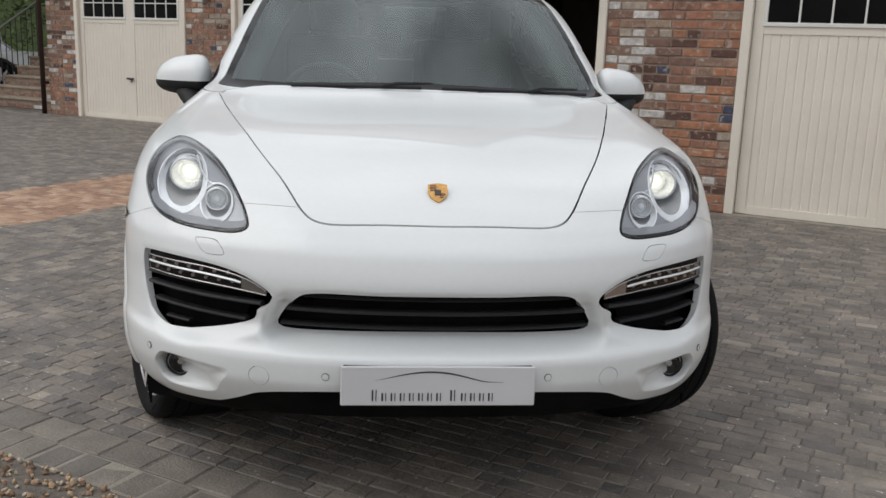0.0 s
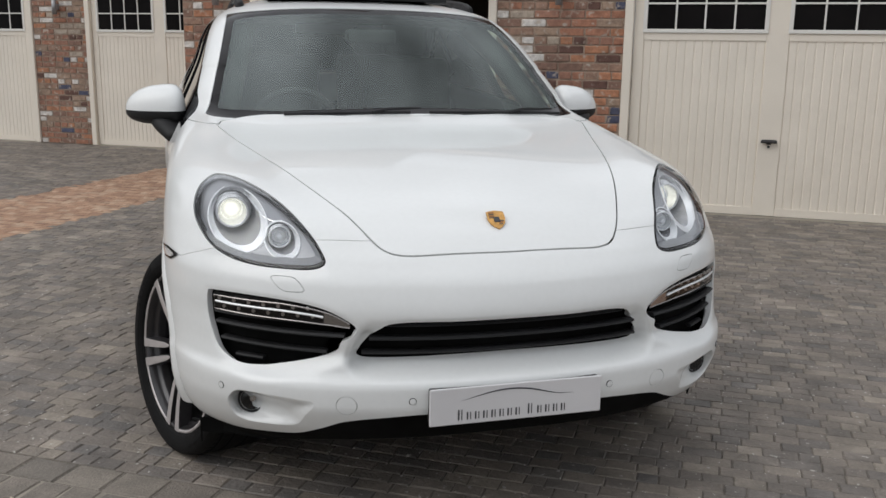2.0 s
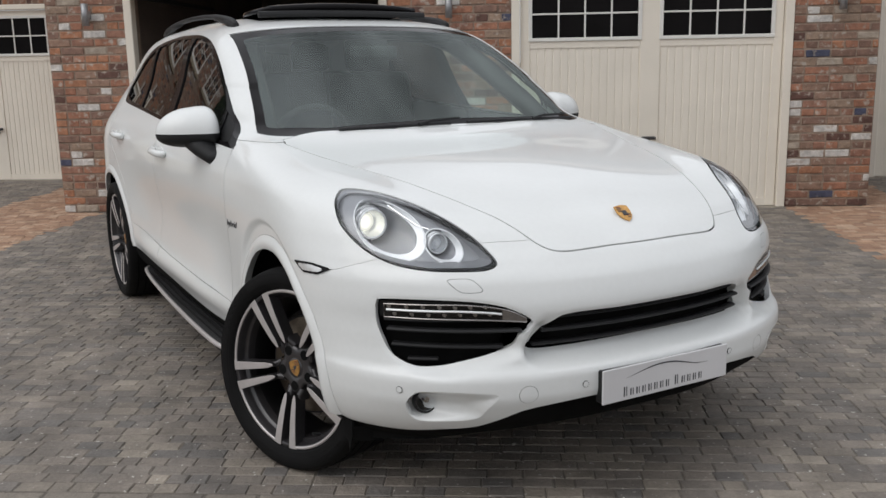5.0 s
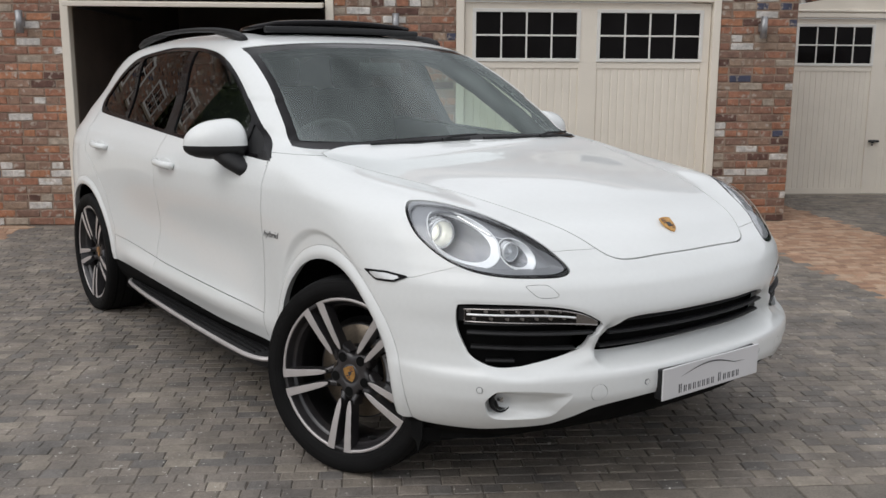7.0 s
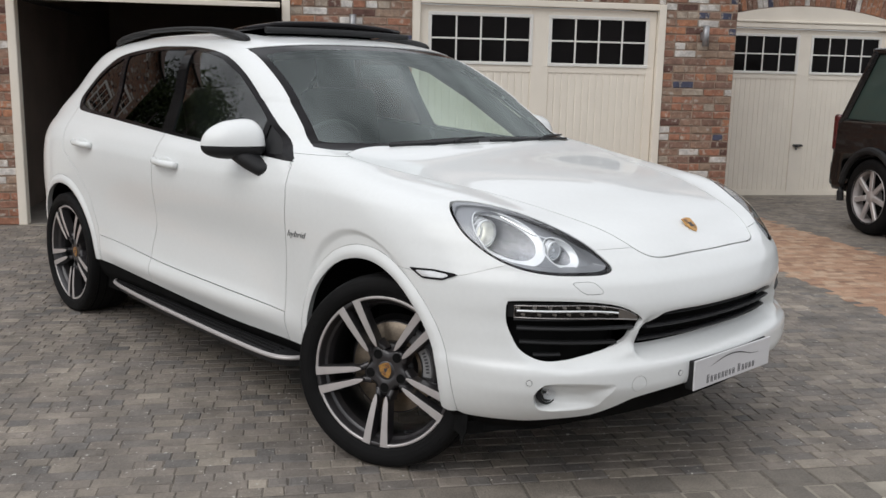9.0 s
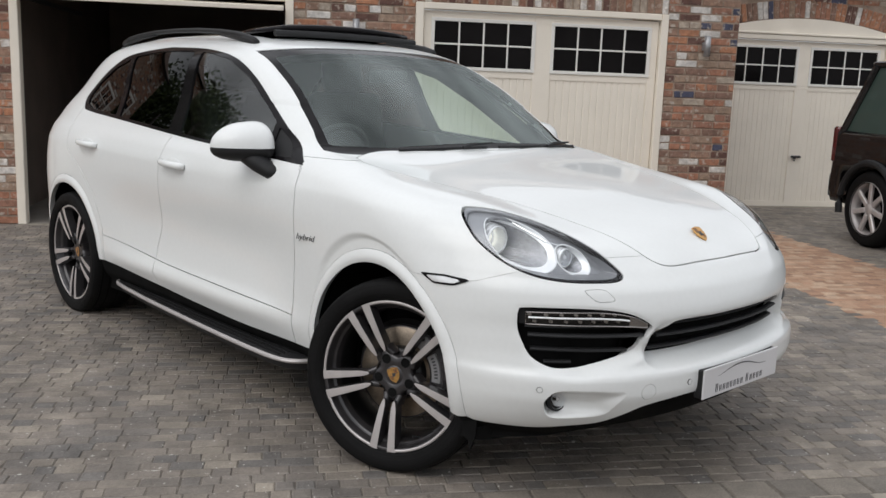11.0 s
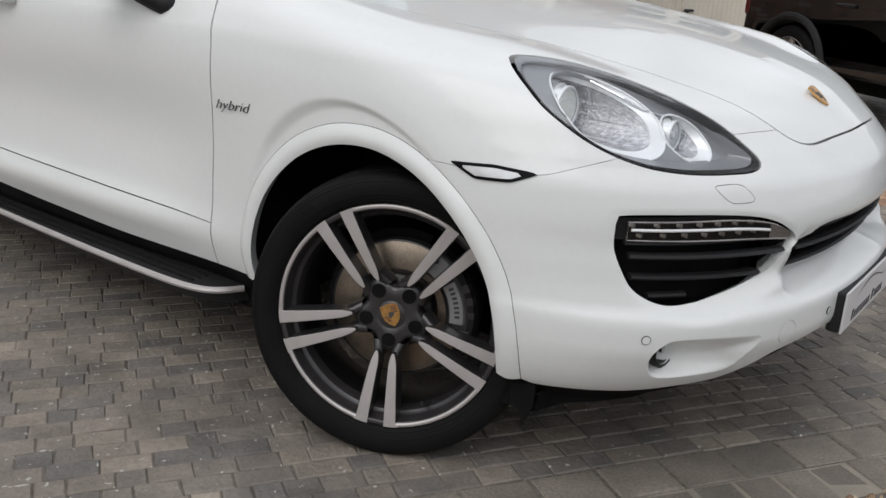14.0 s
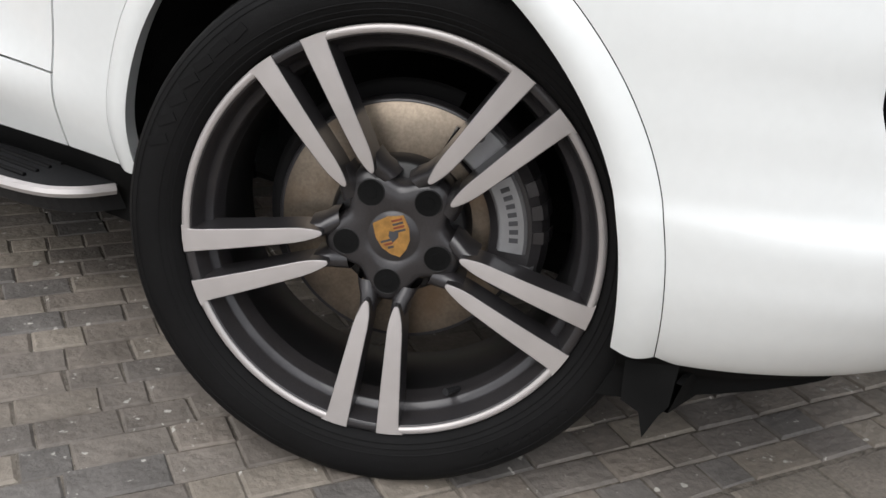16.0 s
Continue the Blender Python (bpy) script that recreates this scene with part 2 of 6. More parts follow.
LEAF = material("leaf_green", [(0.0, (0.070, 0.105, 0.030)), (0.5, (0.105, 0.150, 0.045)), (0.8, (0.050, 0.080, 0.030))], 0.6, vary=0.2, island=True)
BARK = material("bark", (0.09, 0.07, 0.05), 0.9, vary=0.3, scale=10, bump=0.6, bump_scale=40)
SUVPAINT = material("black_suv_paint", (0.006, 0.0055, 0.006), 0.25, vary=0.1, coat=0.8)
REDLAMP = material("red_lamp", (0.09, 0.008, 0.008), 0.15, vary=0.1, coat=1.0)
STONE = material("step_nosing_stone", (0.33, 0.27, 0.20), 0.8, vary=0.2, scale=9, bump=0.4)
ROOFTILE = material("brown_clay_tile", (0.115, 0.066, 0.046), 0.8, vary=0.25, scale=5, fine=0.15, bump=0.3, bump_scale=60)
# walls and ceiling inside the open garage: its shade is put into this colour
PLASTER = material("garage_inside_darkened", (0.17, 0.135, 0.115), 0.9, vary=0.15, scale=2, bump=0.2)
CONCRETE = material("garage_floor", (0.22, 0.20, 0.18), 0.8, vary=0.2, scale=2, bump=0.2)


# ---- building tools ----
def thing(name, label, category, group="", kind=""):
    return tagged(new(name), label, category, group, kind)


def part(name, bm, mat, parent=None, label="", smooth=False):
    """Links a bmesh as one mesh object under a thing or a part."""
    me = bpy.data.meshes.new(name)
    bmesh.ops.recalc_face_normals(bm, faces=bm.faces)
    bm.to_mesh(me)
    bm.free()
    return put(name, me, mat, parent, label, smooth)


def put(name, me, mat, parent=None, label="", smooth=False):
    if mat and not me.materials:
        me.materials.append(mat)
    if smooth:
        me.polygons.foreach_set("use_smooth", [True] * len(me.polygons))
    ob = new(name, me)
    if parent:
        ob.parent = parent
    if label:
        ob["label"] = label
    return ob


def box(x0, x1, y0, y1, z0, z1, bevel=0.0, bm=None, m=None, seg=1):
    bm = bm or bmesh.new()
    c = Matrix.LocRotScale(((x0 + x1) / 2, (y0 + y1) / 2, (z0 + z1) / 2), None, (abs(x1 - x0), abs(y1 - y0), abs(z1 - z0)))
    r = bmesh.ops.create_cube(bm, size=1, matrix=(m @ c) if m else c)
    if bevel:
        es = list({e for v in r["verts"] for e in v.link_edges})
        bmesh.ops.bevel(bm, geom=es, offset=bevel, segments=seg, affect="EDGES", profile=0.6)
    return bm


def rod(a, b, r0, r1=None, n=12, bm=None):
    bm = bm or bmesh.new()
    a, b = Vector(a), Vector(b)
    turn = (b - a).to_track_quat("Z", "Y").to_matrix().to_4x4()
    bmesh.ops.create_cone(bm, cap_ends=True, segments=n, radius1=r0, radius2=r0 if r1 is None else r1, depth=(b - a).length, matrix=Matrix.Translation((a + b) / 2) @ turn)
    return bm


def lathe(profile, n=48, bm=None, m=None, a0=0.0, a1=360.0):
    """Turns a profile of (radius, along) round the x axis."""
    bm = bm or bmesh.new()
    full = abs(a1 - a0) >= 360
    steps = n if full else n + 1
    rings = []
    for i in range(steps):
        a = radians(a0 + (a1 - a0) * i / n)
        ring = []
        for r, x in profile:
            v = Vector((x, r * math.cos(a), r * math.sin(a)))
            ring.append(bm.verts.new(m @ v if m else v))
        rings.append(ring)
    for i in range(n):
        p, q = rings[i], rings[(i + 1) % steps]
        for j in range(len(profile) - 1):
            try:
                bm.faces.new((p[j], p[j + 1], q[j + 1], q[j]))
            except ValueError:
                pass
    return bm


def sweep(path, r, n=8, bm=None, flat=1.0, caps=True):
    """A tube of radius r (or a list of radii) along a path; flat squeezes it."""
    bm = bm or bmesh.new()
    path = [Vector(p) for p in path]
    rr = r if isinstance(r, (list, tuple)) else [r] * len(path)
    rings = []
    for i, p in enumerate(path):
        d = (path[min(i + 1, len(path) - 1)] - path[max(i - 1, 0)]).normalized()
        side = d.cross(Vector((0, 0, 1)))
        side = side.normalized() if side.length > 1e-4 else Vector((1, 0, 0))
        up = side.cross(d)
        rings.append([bm.verts.new(p + (side * math.cos(2 * math.pi * k / n) + up * math.sin(2 * math.pi * k / n) * flat) * rr[i]) for k in range(n)])
    for a, b in zip(rings, rings[1:]):
        for k in range(n):
            bm.faces.new((a[k], a[(k + 1) % n], b[(k + 1) % n], b[k]))
    if caps:
        bm.faces.new(rings[0])
        bm.faces.new(rings[-1])
    return bm


def loop(points, n=8):
    """A closed smooth outline through the points (Catmull-Rom)."""
    P = np.array(points, float)
    k = len(P)
    out = []
    for i in range(k):
        a, b, c, d = P[i - 1], P[i], P[(i + 1) % k], P[(i + 2) % k]
        for t in np.linspace(0, 1, n, endpoint=False):
            out.append(0.5 * (2 * b + (c - a) * t + (2 * a - 5 * b + 4 * c - d) * t * t + (3 * b - a - 3 * c + d) * t ** 3))
    return np.array(out)


def outline_distance(P, poly):
    """Signed distance of points to a closed outline, negative inside."""
    P, poly = np.asarray(P, float), np.asarray(poly, float)
    A, B = poly, np.roll(poly, -1, 0)
    best, inside = np.full(len(P), 9.9), np.zeros(len(P), bool)
    for a, b in zip(A, B):
        e = b - a
        t = np.clip(((P - a) @ e) / max(e @ e, 1e-12), 0, 1)
        best = np.minimum(best, np.hypot(*(P - a - t[:, None] * e).T))
        with np.errstate(divide="ignore", invalid="ignore"):
            inside ^= ((a[1] > P[:, 1]) != (b[1] > P[:, 1])) & (P[:, 0] < (b[0] - a[0]) * (P[:, 1] - a[1]) / (b[1] - a[1] + 1e-15) + a[0])
    return np.where(inside, -best, best)


def split(skin, f):
    """Cuts a skin (vertices, normals, triangles) along f = 0: the part where f < 0, and the rest."""
    V, N, T = skin
    pos = f[T] >= 0
    k = pos.sum(1)
    low, high = [T[k == 0]], [T[k == 3]]
    nv, nn, cache, count = [], [], {}, len(V)

    def cut(i, j):
        nonlocal count
        key = (i, j) if i < j else (j, i)
        if key not in cache:
            a, b = key
            t = f[a] / (f[a] - f[b])
            nv.append(V[a] + (V[b] - V[a]) * t)
            nn.append(N[a] + (N[b] - N[a]) * t)
            cache[key] = count
            count += 1
        return cache[key]
    lo, hi = [], []
    for tri, p in zip(T[(k == 1) | (k == 2)], pos[(k == 1) | (k == 2)]):
        odd = int(np.argmax(p)) if p.sum() == 1 else int(np.argmin(p))
        a, b, c = tri[odd], tri[(odd + 1) % 3], tri[(odd + 2) % 3]
        ab, ac = cut(a, b), cut(a, c)
        one, two = ([(a, ab, ac)], [(ab, b, c), (ab, c, ac)])
        (hi if p[odd] else lo).extend(one)
        (lo if p[odd] else hi).extend(two)
    W = np.concatenate([V, np.array(nv).reshape(-1, 3)])
    M = np.concatenate([N, np.array(nn).reshape(-1, 3)])
    res = []
    for base, extra in ((low, lo), (high, hi)):
        t = np.concatenate([base[0], np.array(extra, int).reshape(-1, 3)])
        used, inv = np.unique(t, return_inverse=True)
        res.append((W[used], M[used], inv.reshape(-1, 3)))
    return res


def carve(skin, f, gap=0.0015):
    """Like split, with a gap left along the cut."""
    inner, _ = split(skin, f + gap)
    _, outer = split(skin, f - gap)
    return inner, outer


def calm(skin, axis):
    """Gives a pane the normals of an evenly bowed sheet: axis is the one it faces along (0: a side window, 1: the windscreen)."""
    V, N, T = skin
    u, v = V[:, 1 - axis], V[:, 2]
    sign = np.sign(N[:, axis].mean())
    bow = (0.10, 0.45) if axis == 0 else (0.55, 0.20)
    um, vm = u.mean(), v.mean()
    curved = -sign * (bow[0] * (u - um) ** 2 + bow[1] * (v - vm) ** 2) / 2
    G = np.stack([np.ones_like(u), u - um, v - vm], 1)
    c = np.linalg.lstsq(G, V[:, axis] - curved, rcond=None)[0]
    M = np.zeros_like(V)
    M[:, axis] = 1
    M[:, 1 - axis] = -(c[1] - sign * bow[0] * (u - um))
    M[:, 2] = -(c[2] - sign * bow[1] * (v - vm))
    return V, M * sign, T


def skin_part(name, skin, mat, parent, label="", rim=0.012, lift=0.0):
    """A piece of skin as a mesh with turned-in edges."""
    V, N, T = skin
    N = N / np.maximum(np.linalg.norm(N, axis=1), 1e-9)[:, None]
    V = V + N * lift
    faces = T.tolist()
    verts = V
    if rim:
        e = np.concatenate([T[:, [0, 1]], T[:, [1, 2]], T[:, [2, 0]]])
        s = np.sort(e, 1)
        u, first, cnt = np.unique(s, axis=0, return_index=True, return_counts=True)
        edge = e[first[cnt == 1]]
        used, inv = np.unique(edge, return_inverse=True)
        inv = inv.reshape(-1, 2)
        k = len(V)
        verts = np.concatenate([V, V[used], V[used] - N[used] * rim])
        for (a, b) in inv:
            faces.append([int(b) + k, int(a) + k, int(a) + k + len(used), int(b) + k + len(used)])
    me = bpy.data.meshes.new(name)
    me.from_pydata(verts.tolist(), [], faces)
    me.polygons.foreach_set("use_smooth", [True] * len(T) + [False] * (len(faces) - len(T)))
    me.validate()
    loops = np.zeros(len(me.loops), np.int32)
    me.loops.foreach_get("vertex_index", loops)
    split_n = np.zeros((len(loops), 3))
    body = loops < len(V)
    split_n[body] = N[loops[body]]
    me.normals_split_custom_set(split_n.tolist())
    return put(name, me, mat, parent, label)


def prism(poly, lo, hi, axis, bm=None):
    """Extrudes a 2D outline along x, y or z from lo to hi."""
    bm = bm or bmesh.new()

    def at(p, d):
        return {"x": (d, p[0], p[1]), "y": (p[0], d, p[1]), "z": (p[0], p[1], d)}[axis]
    a = [bm.verts.new(at(p, lo)) for p in poly]
    b = [bm.verts.new(at(p, hi)) for p in poly]
    bm.faces.new(a)
    bm.faces.new(b)
    for i in range(len(poly)):
        j = (i + 1) % len(poly)
        bm.faces.new((a[i], a[j], b[j], b[i]))
    return bm


# ---- the yard: garages along one line, set at an angle to the car ----
WALL = pose(2.997, 5.07, 0, 0, 0, -33)          # x along the garages, y into them (away from the yard)
DEPTH_A, DEPTH_B, DEPTH_C = -0.03, 2.0, 2.55     # faces of the three stretches of wall, as y in that frame


def setting(name, bm, mat, label, category, smooth=False):
    ob = part(name, bm, mat, None, "", smooth)
    ob.matrix_world = WALL
    return tagged(ob, label, category, kind="structure")


# ground: one sheet to the horizon, sand-jointed beneath the blocks
g = bmesh.new()
bmesh.ops.create_grid(g, x_segments=8, y_segments=8, size=400, matrix=Matrix.Translation((0, 0, -0.0038)))
setting("ground", g, JOINT, "dark sanded ground beneath the paving blocks", "ground")
g = box(-40, 40, -60, -6.165, -0.03, -0.004)
setting("gravel_bed", g, EARTH, "golden brown gravel strip beyond the kerb setts", "gravel")

TOP = 2.85


def wall_block(name, x0, x1, y, depth, z0=0.0, z1=TOP, label="mortar bed of a reclaimed brick wall"):
    return setting(name, box(x0, x1, y + 0.012, y + depth, z0, z1), MORTAR, label, "wall")


A0, A1 = -0.165, 2.345     # opening of the closed near garage
D0, D1 = -3.76, -1.30      # opening of the open garage
B0, B1 = 3.86, 6.25
C20, C21 = -7.69, -5.42
C10, C11 = -10.88, -8.56
HEAD = 2.13
PIERS = [("pier_left", -4.52, D0, DEPTH_A), ("pier_mid", D1, A0, DEPTH_A), ("pier_right", A1, 3.10, DEPTH_A)]
FARPIERS = [("pier_b", 3.1, B0, DEPTH_B), ("pier_b_far", B1, 7.2, DEPTH_B), ("pier_c", C11, C20, DEPTH_C), ("pier_c_end", -11.55, C10, DEPTH_C), ("pier_c_in", C21, -4.5, DEPTH_C)]
WALLS = {}
for nm, a, b, y in PIERS + FARPIERS:
    WALLS[nm] = wall_block("wall_" + nm, a, b, y, 0.35)
for nm, a, b, y in (("head_d", D0, D1, DEPTH_A), ("head_a", A0, A1, DEPTH_A), ("head_b", B0, B1, DEPTH_B), ("head_c", C20, C21, DEPTH_C), ("head_c_far", C10, C11, DEPTH_C)):
    WALLS[nm] = wall_block("wall_" + nm, a, b, y, 0.35, HEAD + (0.16 if nm == "head_b" else 0.0))
# returns between the projecting block and the wings, and the back of the open garage
setting("wall_return_right", box(2.75, 3.088, 0.32, 2.012, 0, TOP), MORTAR, "brick return wall beside the garage pier", "wall")
setting("wall_return_left", box(-4.508, -4.17, 0.32, 2.562, 0, TOP), MORTAR, "brick return wall beside the garage pier", "wall")
setting("wall_garage_back", box(-4.1, -0.9, 5.8, 5.95, 0, TOP), PLASTER, "back wall inside the open garage, coloured dark for its shade", "wall")
setting("wall_garage_left", box(-4.1, -3.95, 0.32, 5.8, 0, TOP), PLASTER, "side wall inside the open garage, coloured dark for its shade", "wall")
setting("wall_garage_right", box(-1.05, -0.9, 0.32, 5.8, 0, TOP), PLASTER, "side wall inside the open garage, coloured dark for its shade", "wall")
setting("ceiling_garage", box(-4.1, -0.9, 0.32, 5.95, 2.45, 2.55), PLASTER, "ceiling of the open garage, coloured dark for its shade", "ceiling")
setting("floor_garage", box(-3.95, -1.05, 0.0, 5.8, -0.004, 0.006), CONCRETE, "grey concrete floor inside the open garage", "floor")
def tiled_roof(name, x0, x1, y0, span, pitch, base=TOP, eaves=0.10):
    """An added, unseen pitched roof with overlapping tile courses, its ridge along the garages."""
    half, steep = span / 2, math.tan(radians(pitch))
    core = prism([(y0 + 0.02, base), (y0 + half, base + half * steep), (y0 + span, base)], x0, x1, "x")
    roof = setting(name, core, MORTAR, "unseen pitched roof of brown clay tiles, added over the garages", "roof")
    bm = bmesh.new()
    n = int(half / math.cos(radians(pitch)) / 0.16)
    for sg in (1, -1):
        m = pose((x0 + x1) / 2, y0 + half - sg * (half + eaves), base - eaves * steep + 0.05, 0, 0, 0 if sg > 0 else 180) @ pose(0, 0, 0, pitch)
        for i in range(n + 2):
            a = i * (half + eaves) / math.cos(radians(pitch)) / (n + 2)
            box(-(x1 - x0) / 2 - 0.12, (x1 - x0) / 2 + 0.12, a, a + 0.20, 0.0, 0.022, 0.0, bm, m @ pose(0, 0, 0, -3))
    part("tile_courses", bm, ROOFTILE, roof, "brown clay tiles")["kind"] = "stuff"
    part("ridge", rod((x0 - 0.12, y0 + half, base + half * steep + 0.06), (x1 + 0.12, y0 + half, base + half * steep + 0.06), 0.11, n=12), ROOFTILE, roof)
    part("gutter", lathe([(0.05, x0 - 0.1), (0.05, x1 + 0.1)], 10, None, pose(0, y0 - eaves - 0.05, base - eaves * steep + 0.02), 180, 360), IRON, roof, "black gutter")


UPPER = 5.1
# out of view: heights and pitches shape the sky mirrored in bonnet and windscreen
tiled_roof("roof_1", -4.52, 3.10, DEPTH_A, 6.0, 26)
tiled_roof("roof_2", 3.24, 7.2, DEPTH_B, 5.6, 26)
tiled_roof("roof_3", -10.2, -4.66, DEPTH_C, 6.6, 40, UPPER)
tiled_roof("roof_4", -11.55, -10.34, DEPTH_C, 5.6, 26)
setting("wall_upper_storey", box(-10.2, -4.66, DEPTH_C + 0.012, DEPTH_C + 6.5, TOP, UPPER), MORTAR, "upper storey of reclaimed brick over the far garages", "wall")
for k, x in enumerate((-9.2, -7.5, -5.8)):
    win = thing("window_%d" % (k + 1), "white small-paned upper window in a brick wall", "window", kind="structure")
    win.matrix_world = WALL
    y = DEPTH_C - 0.012
    z = TOP + 0.16
    for a, b, c, d in ((x - 0.52, x + 0.52, z, z + 0.07), (x - 0.52, x + 0.52, z + 0.71, z + 0.78), (x - 0.52, x - 0.45, z + 0.07, z + 0.71), (x + 0.45, x + 0.52, z + 0.07, z + 0.71)):
        part("window_frame", box(a, b, y, y + 0.05, c, d, 0.004), WHITEWOOD, win)
    for i in range(3):
        for n in range(2):
            px, pz = x - 0.45 + 0.30 * i, z + 0.07 + 0.32 * n
            part("pane", box(px + 0.012, px + 0.288, y + 0.020, y + 0.026, pz + 0.012, pz + 0.308), PANE, win)
        if i:
            part("glazing_bar", box(x - 0.462 + 0.30 * i, x - 0.438 + 0.30 * i, y + 0.008, y + 0.04, z + 0.07, z + 0.71), WHITEWOOD, win)
    part("glazing_bar", box(x - 0.45, x + 0.45, y + 0.010, y + 0.038, z + 0.378, z + 0.402), WHITEWOOD, win)
    part("window_sill", box(x - 0.60, x + 0.60, y - 0.06, y + 0.02, z - 0.08, z - 0.005, 0.006), STONE, win)


def garage_door(x0, x1, y, arch=False, label="cream ribbed up-and-over garage door with two small-paned windows"):
    """A two-leaf looking up-and-over door in its timber frame."""
    t = thing("garage_door", label, "garage door", "garage doors")
    t.matrix_world = WALL
    w = 0.075
    top = 2.09
    part("frame_post", box(x0, x0 + w, y - 0.02, y + 0.09, 0.0, top + 0.06, 0.006), CREAM, t)
    part("frame_post", box(x1 - w, x1, y - 0.02, y + 0.09, 0.0, top + 0.06, 0.006), CREAM, t)
    part("frame_head", box(x0 + w, x1 - w, y - 0.022, y + 0.088, top, top + 0.06, 0.006), CREAM, t)
    a, b, mid = x0 + w + 0.006, x1 - w - 0.006, (x0 + x1) / 2
    d = y + 0.03                                   # face of the door leaf
    wz0, wz1 = 1.555, 2.0
    leaf = bmesh.new()
    for s0, s1 in ((a, a + 0.085), (mid - 0.09, mid + 0.09), (b - 0.085, b)):
        box(s0, s1, d, d + 0.04, 0.008, top - 0.008, 0.004, leaf)
    for s0, s1 in ((a + 0.085, mid - 0.09), (mid + 0.09, b - 0.085)):
        box(s0, s1, d + 0.001, d + 0.04, wz1, top - 0.008, 0.0, leaf)
        box(s0, s1, d + 0.001, d + 0.04, 1.475, wz0, 0.0, leaf)
        box(s0, s1, d + 0.001, d + 0.04, 0.008, 0.075, 0.0, leaf)
    part("leaf_frame", leaf, CREAM, t)
    for s0, s1 in ((a + 0.085, mid - 0.09), (mid + 0.09, b - 0.085)):
        n = 14
        pitch = (s1 - s0) / n
        rib = bmesh.new()
        prof = []
        for i in range(n):
            q = s0 + i * pitch
            prof += [(q, d + 0.013), (q + 0.007, d + 0.008), (q + pitch - 0.012, d + 0.008), (q + pitch - 0.005, d + 0.013)]
        prof.append((s1, d + 0.013))
        lo = [rib.verts.new((px, py, 0.075)) for px, py in prof]
        hi = [rib.verts.new((px, py, 1.475)) for px, py in prof]
        for i in range(len(prof) - 1):
            rib.faces.new((lo[i], lo[i + 1], hi[i + 1], hi[i]))
        part("ribbed_panel", rib, CREAM, t)
        win = part("window", box(s0 - 0.012, s1 + 0.012, d - 0.012, d + 0.02, wz0 - 0.02, wz0 + 0.012, 0.003), WHITEWOOD, t, "white small-paned window")
        for e in ((s0 - 0.012, s1 + 0.012, wz1 - 0.012, wz1 + 0.02), (s0 - 0.012, s0 + 0.022, wz0 + 0.012, wz1 - 0.012), (s1 - 0.022, s1 + 0.012, wz0 + 0.012, wz1 - 0.012)):
            part("sash", box(e[0], e[1], d - 0.010, d + 0.02, e[2], e[3], 0.003), WHITEWOOD, win)
        cw, ch = (s1 - s0 - 0.044) / 4, (wz1 - wz0 - 0.024) / 2
        for i in range(4):
            for k in range(2):
                px, pz = s0 + 0.022 + i * cw, wz0 + 0.012 + k * ch
                part("pane", box(px, px + cw, d + 0.006, d + 0.012, pz, pz + ch), PANE, win)
                if i < 3:
                    part("glazing_bar", box(px + cw - 0.008, px + cw + 0.008, d - 0.006, d + 0.006, pz, pz + ch, 0.002), WHITEWOOD, win)
        part("glazing_bar", box(s0 + 0.022, s1 - 0.022, d - 0.007, d + 0.0055, wz0 + 0.012 + ch - 0.008, wz0 + 0.012 + ch + 0.008, 0.002), WHITEWOOD, win)
    grip = rod((mid - 0.065, d - 0.035, 0.645), (mid + 0.065, d - 0.035, 0.645), 0.012, n=10)
    box(mid - 0.06, mid + 0.06, d - 0.04, d - 0.012, 0.640, 0.662, 0.005, grip)
    box(mid - 0.018, mid + 0.018, d - 0.014, d, 0.62, 0.66, 0.003, grip)
    h = part("handle", grip, IRON, t, "black pull handle")
    part("lock", rod((mid, d - 0.008, 0.60), (mid, d + 0.002, 0.60), 0.011, n=12), IRON, h)
    if arch:
        pts = [(x0, 2.15)] + [(x0 + (x1 - x0) * i / 16, 2.20 + 0.16 * (1 - (2 * i / 16 - 1) ** 2)) for i in range(17)] + [(x1, 2.15)]
        part("arched_panel", prism(pts, y + 0.0, y + 0.06, "y"), CREAM, t, "curved cream panel over the door")
        part("cornice", box(x0, x1, y - 0.035, y + 0.05, 2.10 + 0.052, 2.10 + 0.082, 0.008), CREAM, t)
    return t


garage_door(A0, A1, DEPTH_A)
garage_door(B0, B1, DEPTH_B, True, "cream garage door with an arched panel above, beside the black car")
garage_door(C20, C21, DEPTH_C)
garage_door(C10, C11, DEPTH_C)

for k, (x0, x1, y) in enumerate(((A0, A1, DEPTH_A), (B0, B1, DEPTH_B), (C20, C21, DEPTH_C), (C10, C11, DEPTH_C), (D0, D1, DEPTH_A))):
    setting("threshold_%d" % (k + 1), box(x0, x1, y - 0.045, y + 0.12, -0.02, 0.004, 0.003), CEMENT, "pale cement threshold under a garage door", "threshold")

# the open garage: empty frame, door leaf swung up under the ceiling
t = thing("garage_door", "open garage door leaf swung up beneath the ceiling", "garage door", "garage doors")
t.matrix_world = WALL
part("frame_post", box(D0, D0 + 0.075, DEPTH_A - 0.02, DEPTH_A + 0.09, 0, 2.15, 0.006), CREAM, t)
part("frame_post", box(D1 - 0.075, D1, DEPTH_A - 0.02, DEPTH_A + 0.09, 0, 2.15, 0.006), CREAM, t)
part("frame_head", box(D0 + 0.075, D1 - 0.075, DEPTH_A - 0.022, DEPTH_A + 0.088, 2.09, 2.15, 0.006), CREAM, t)
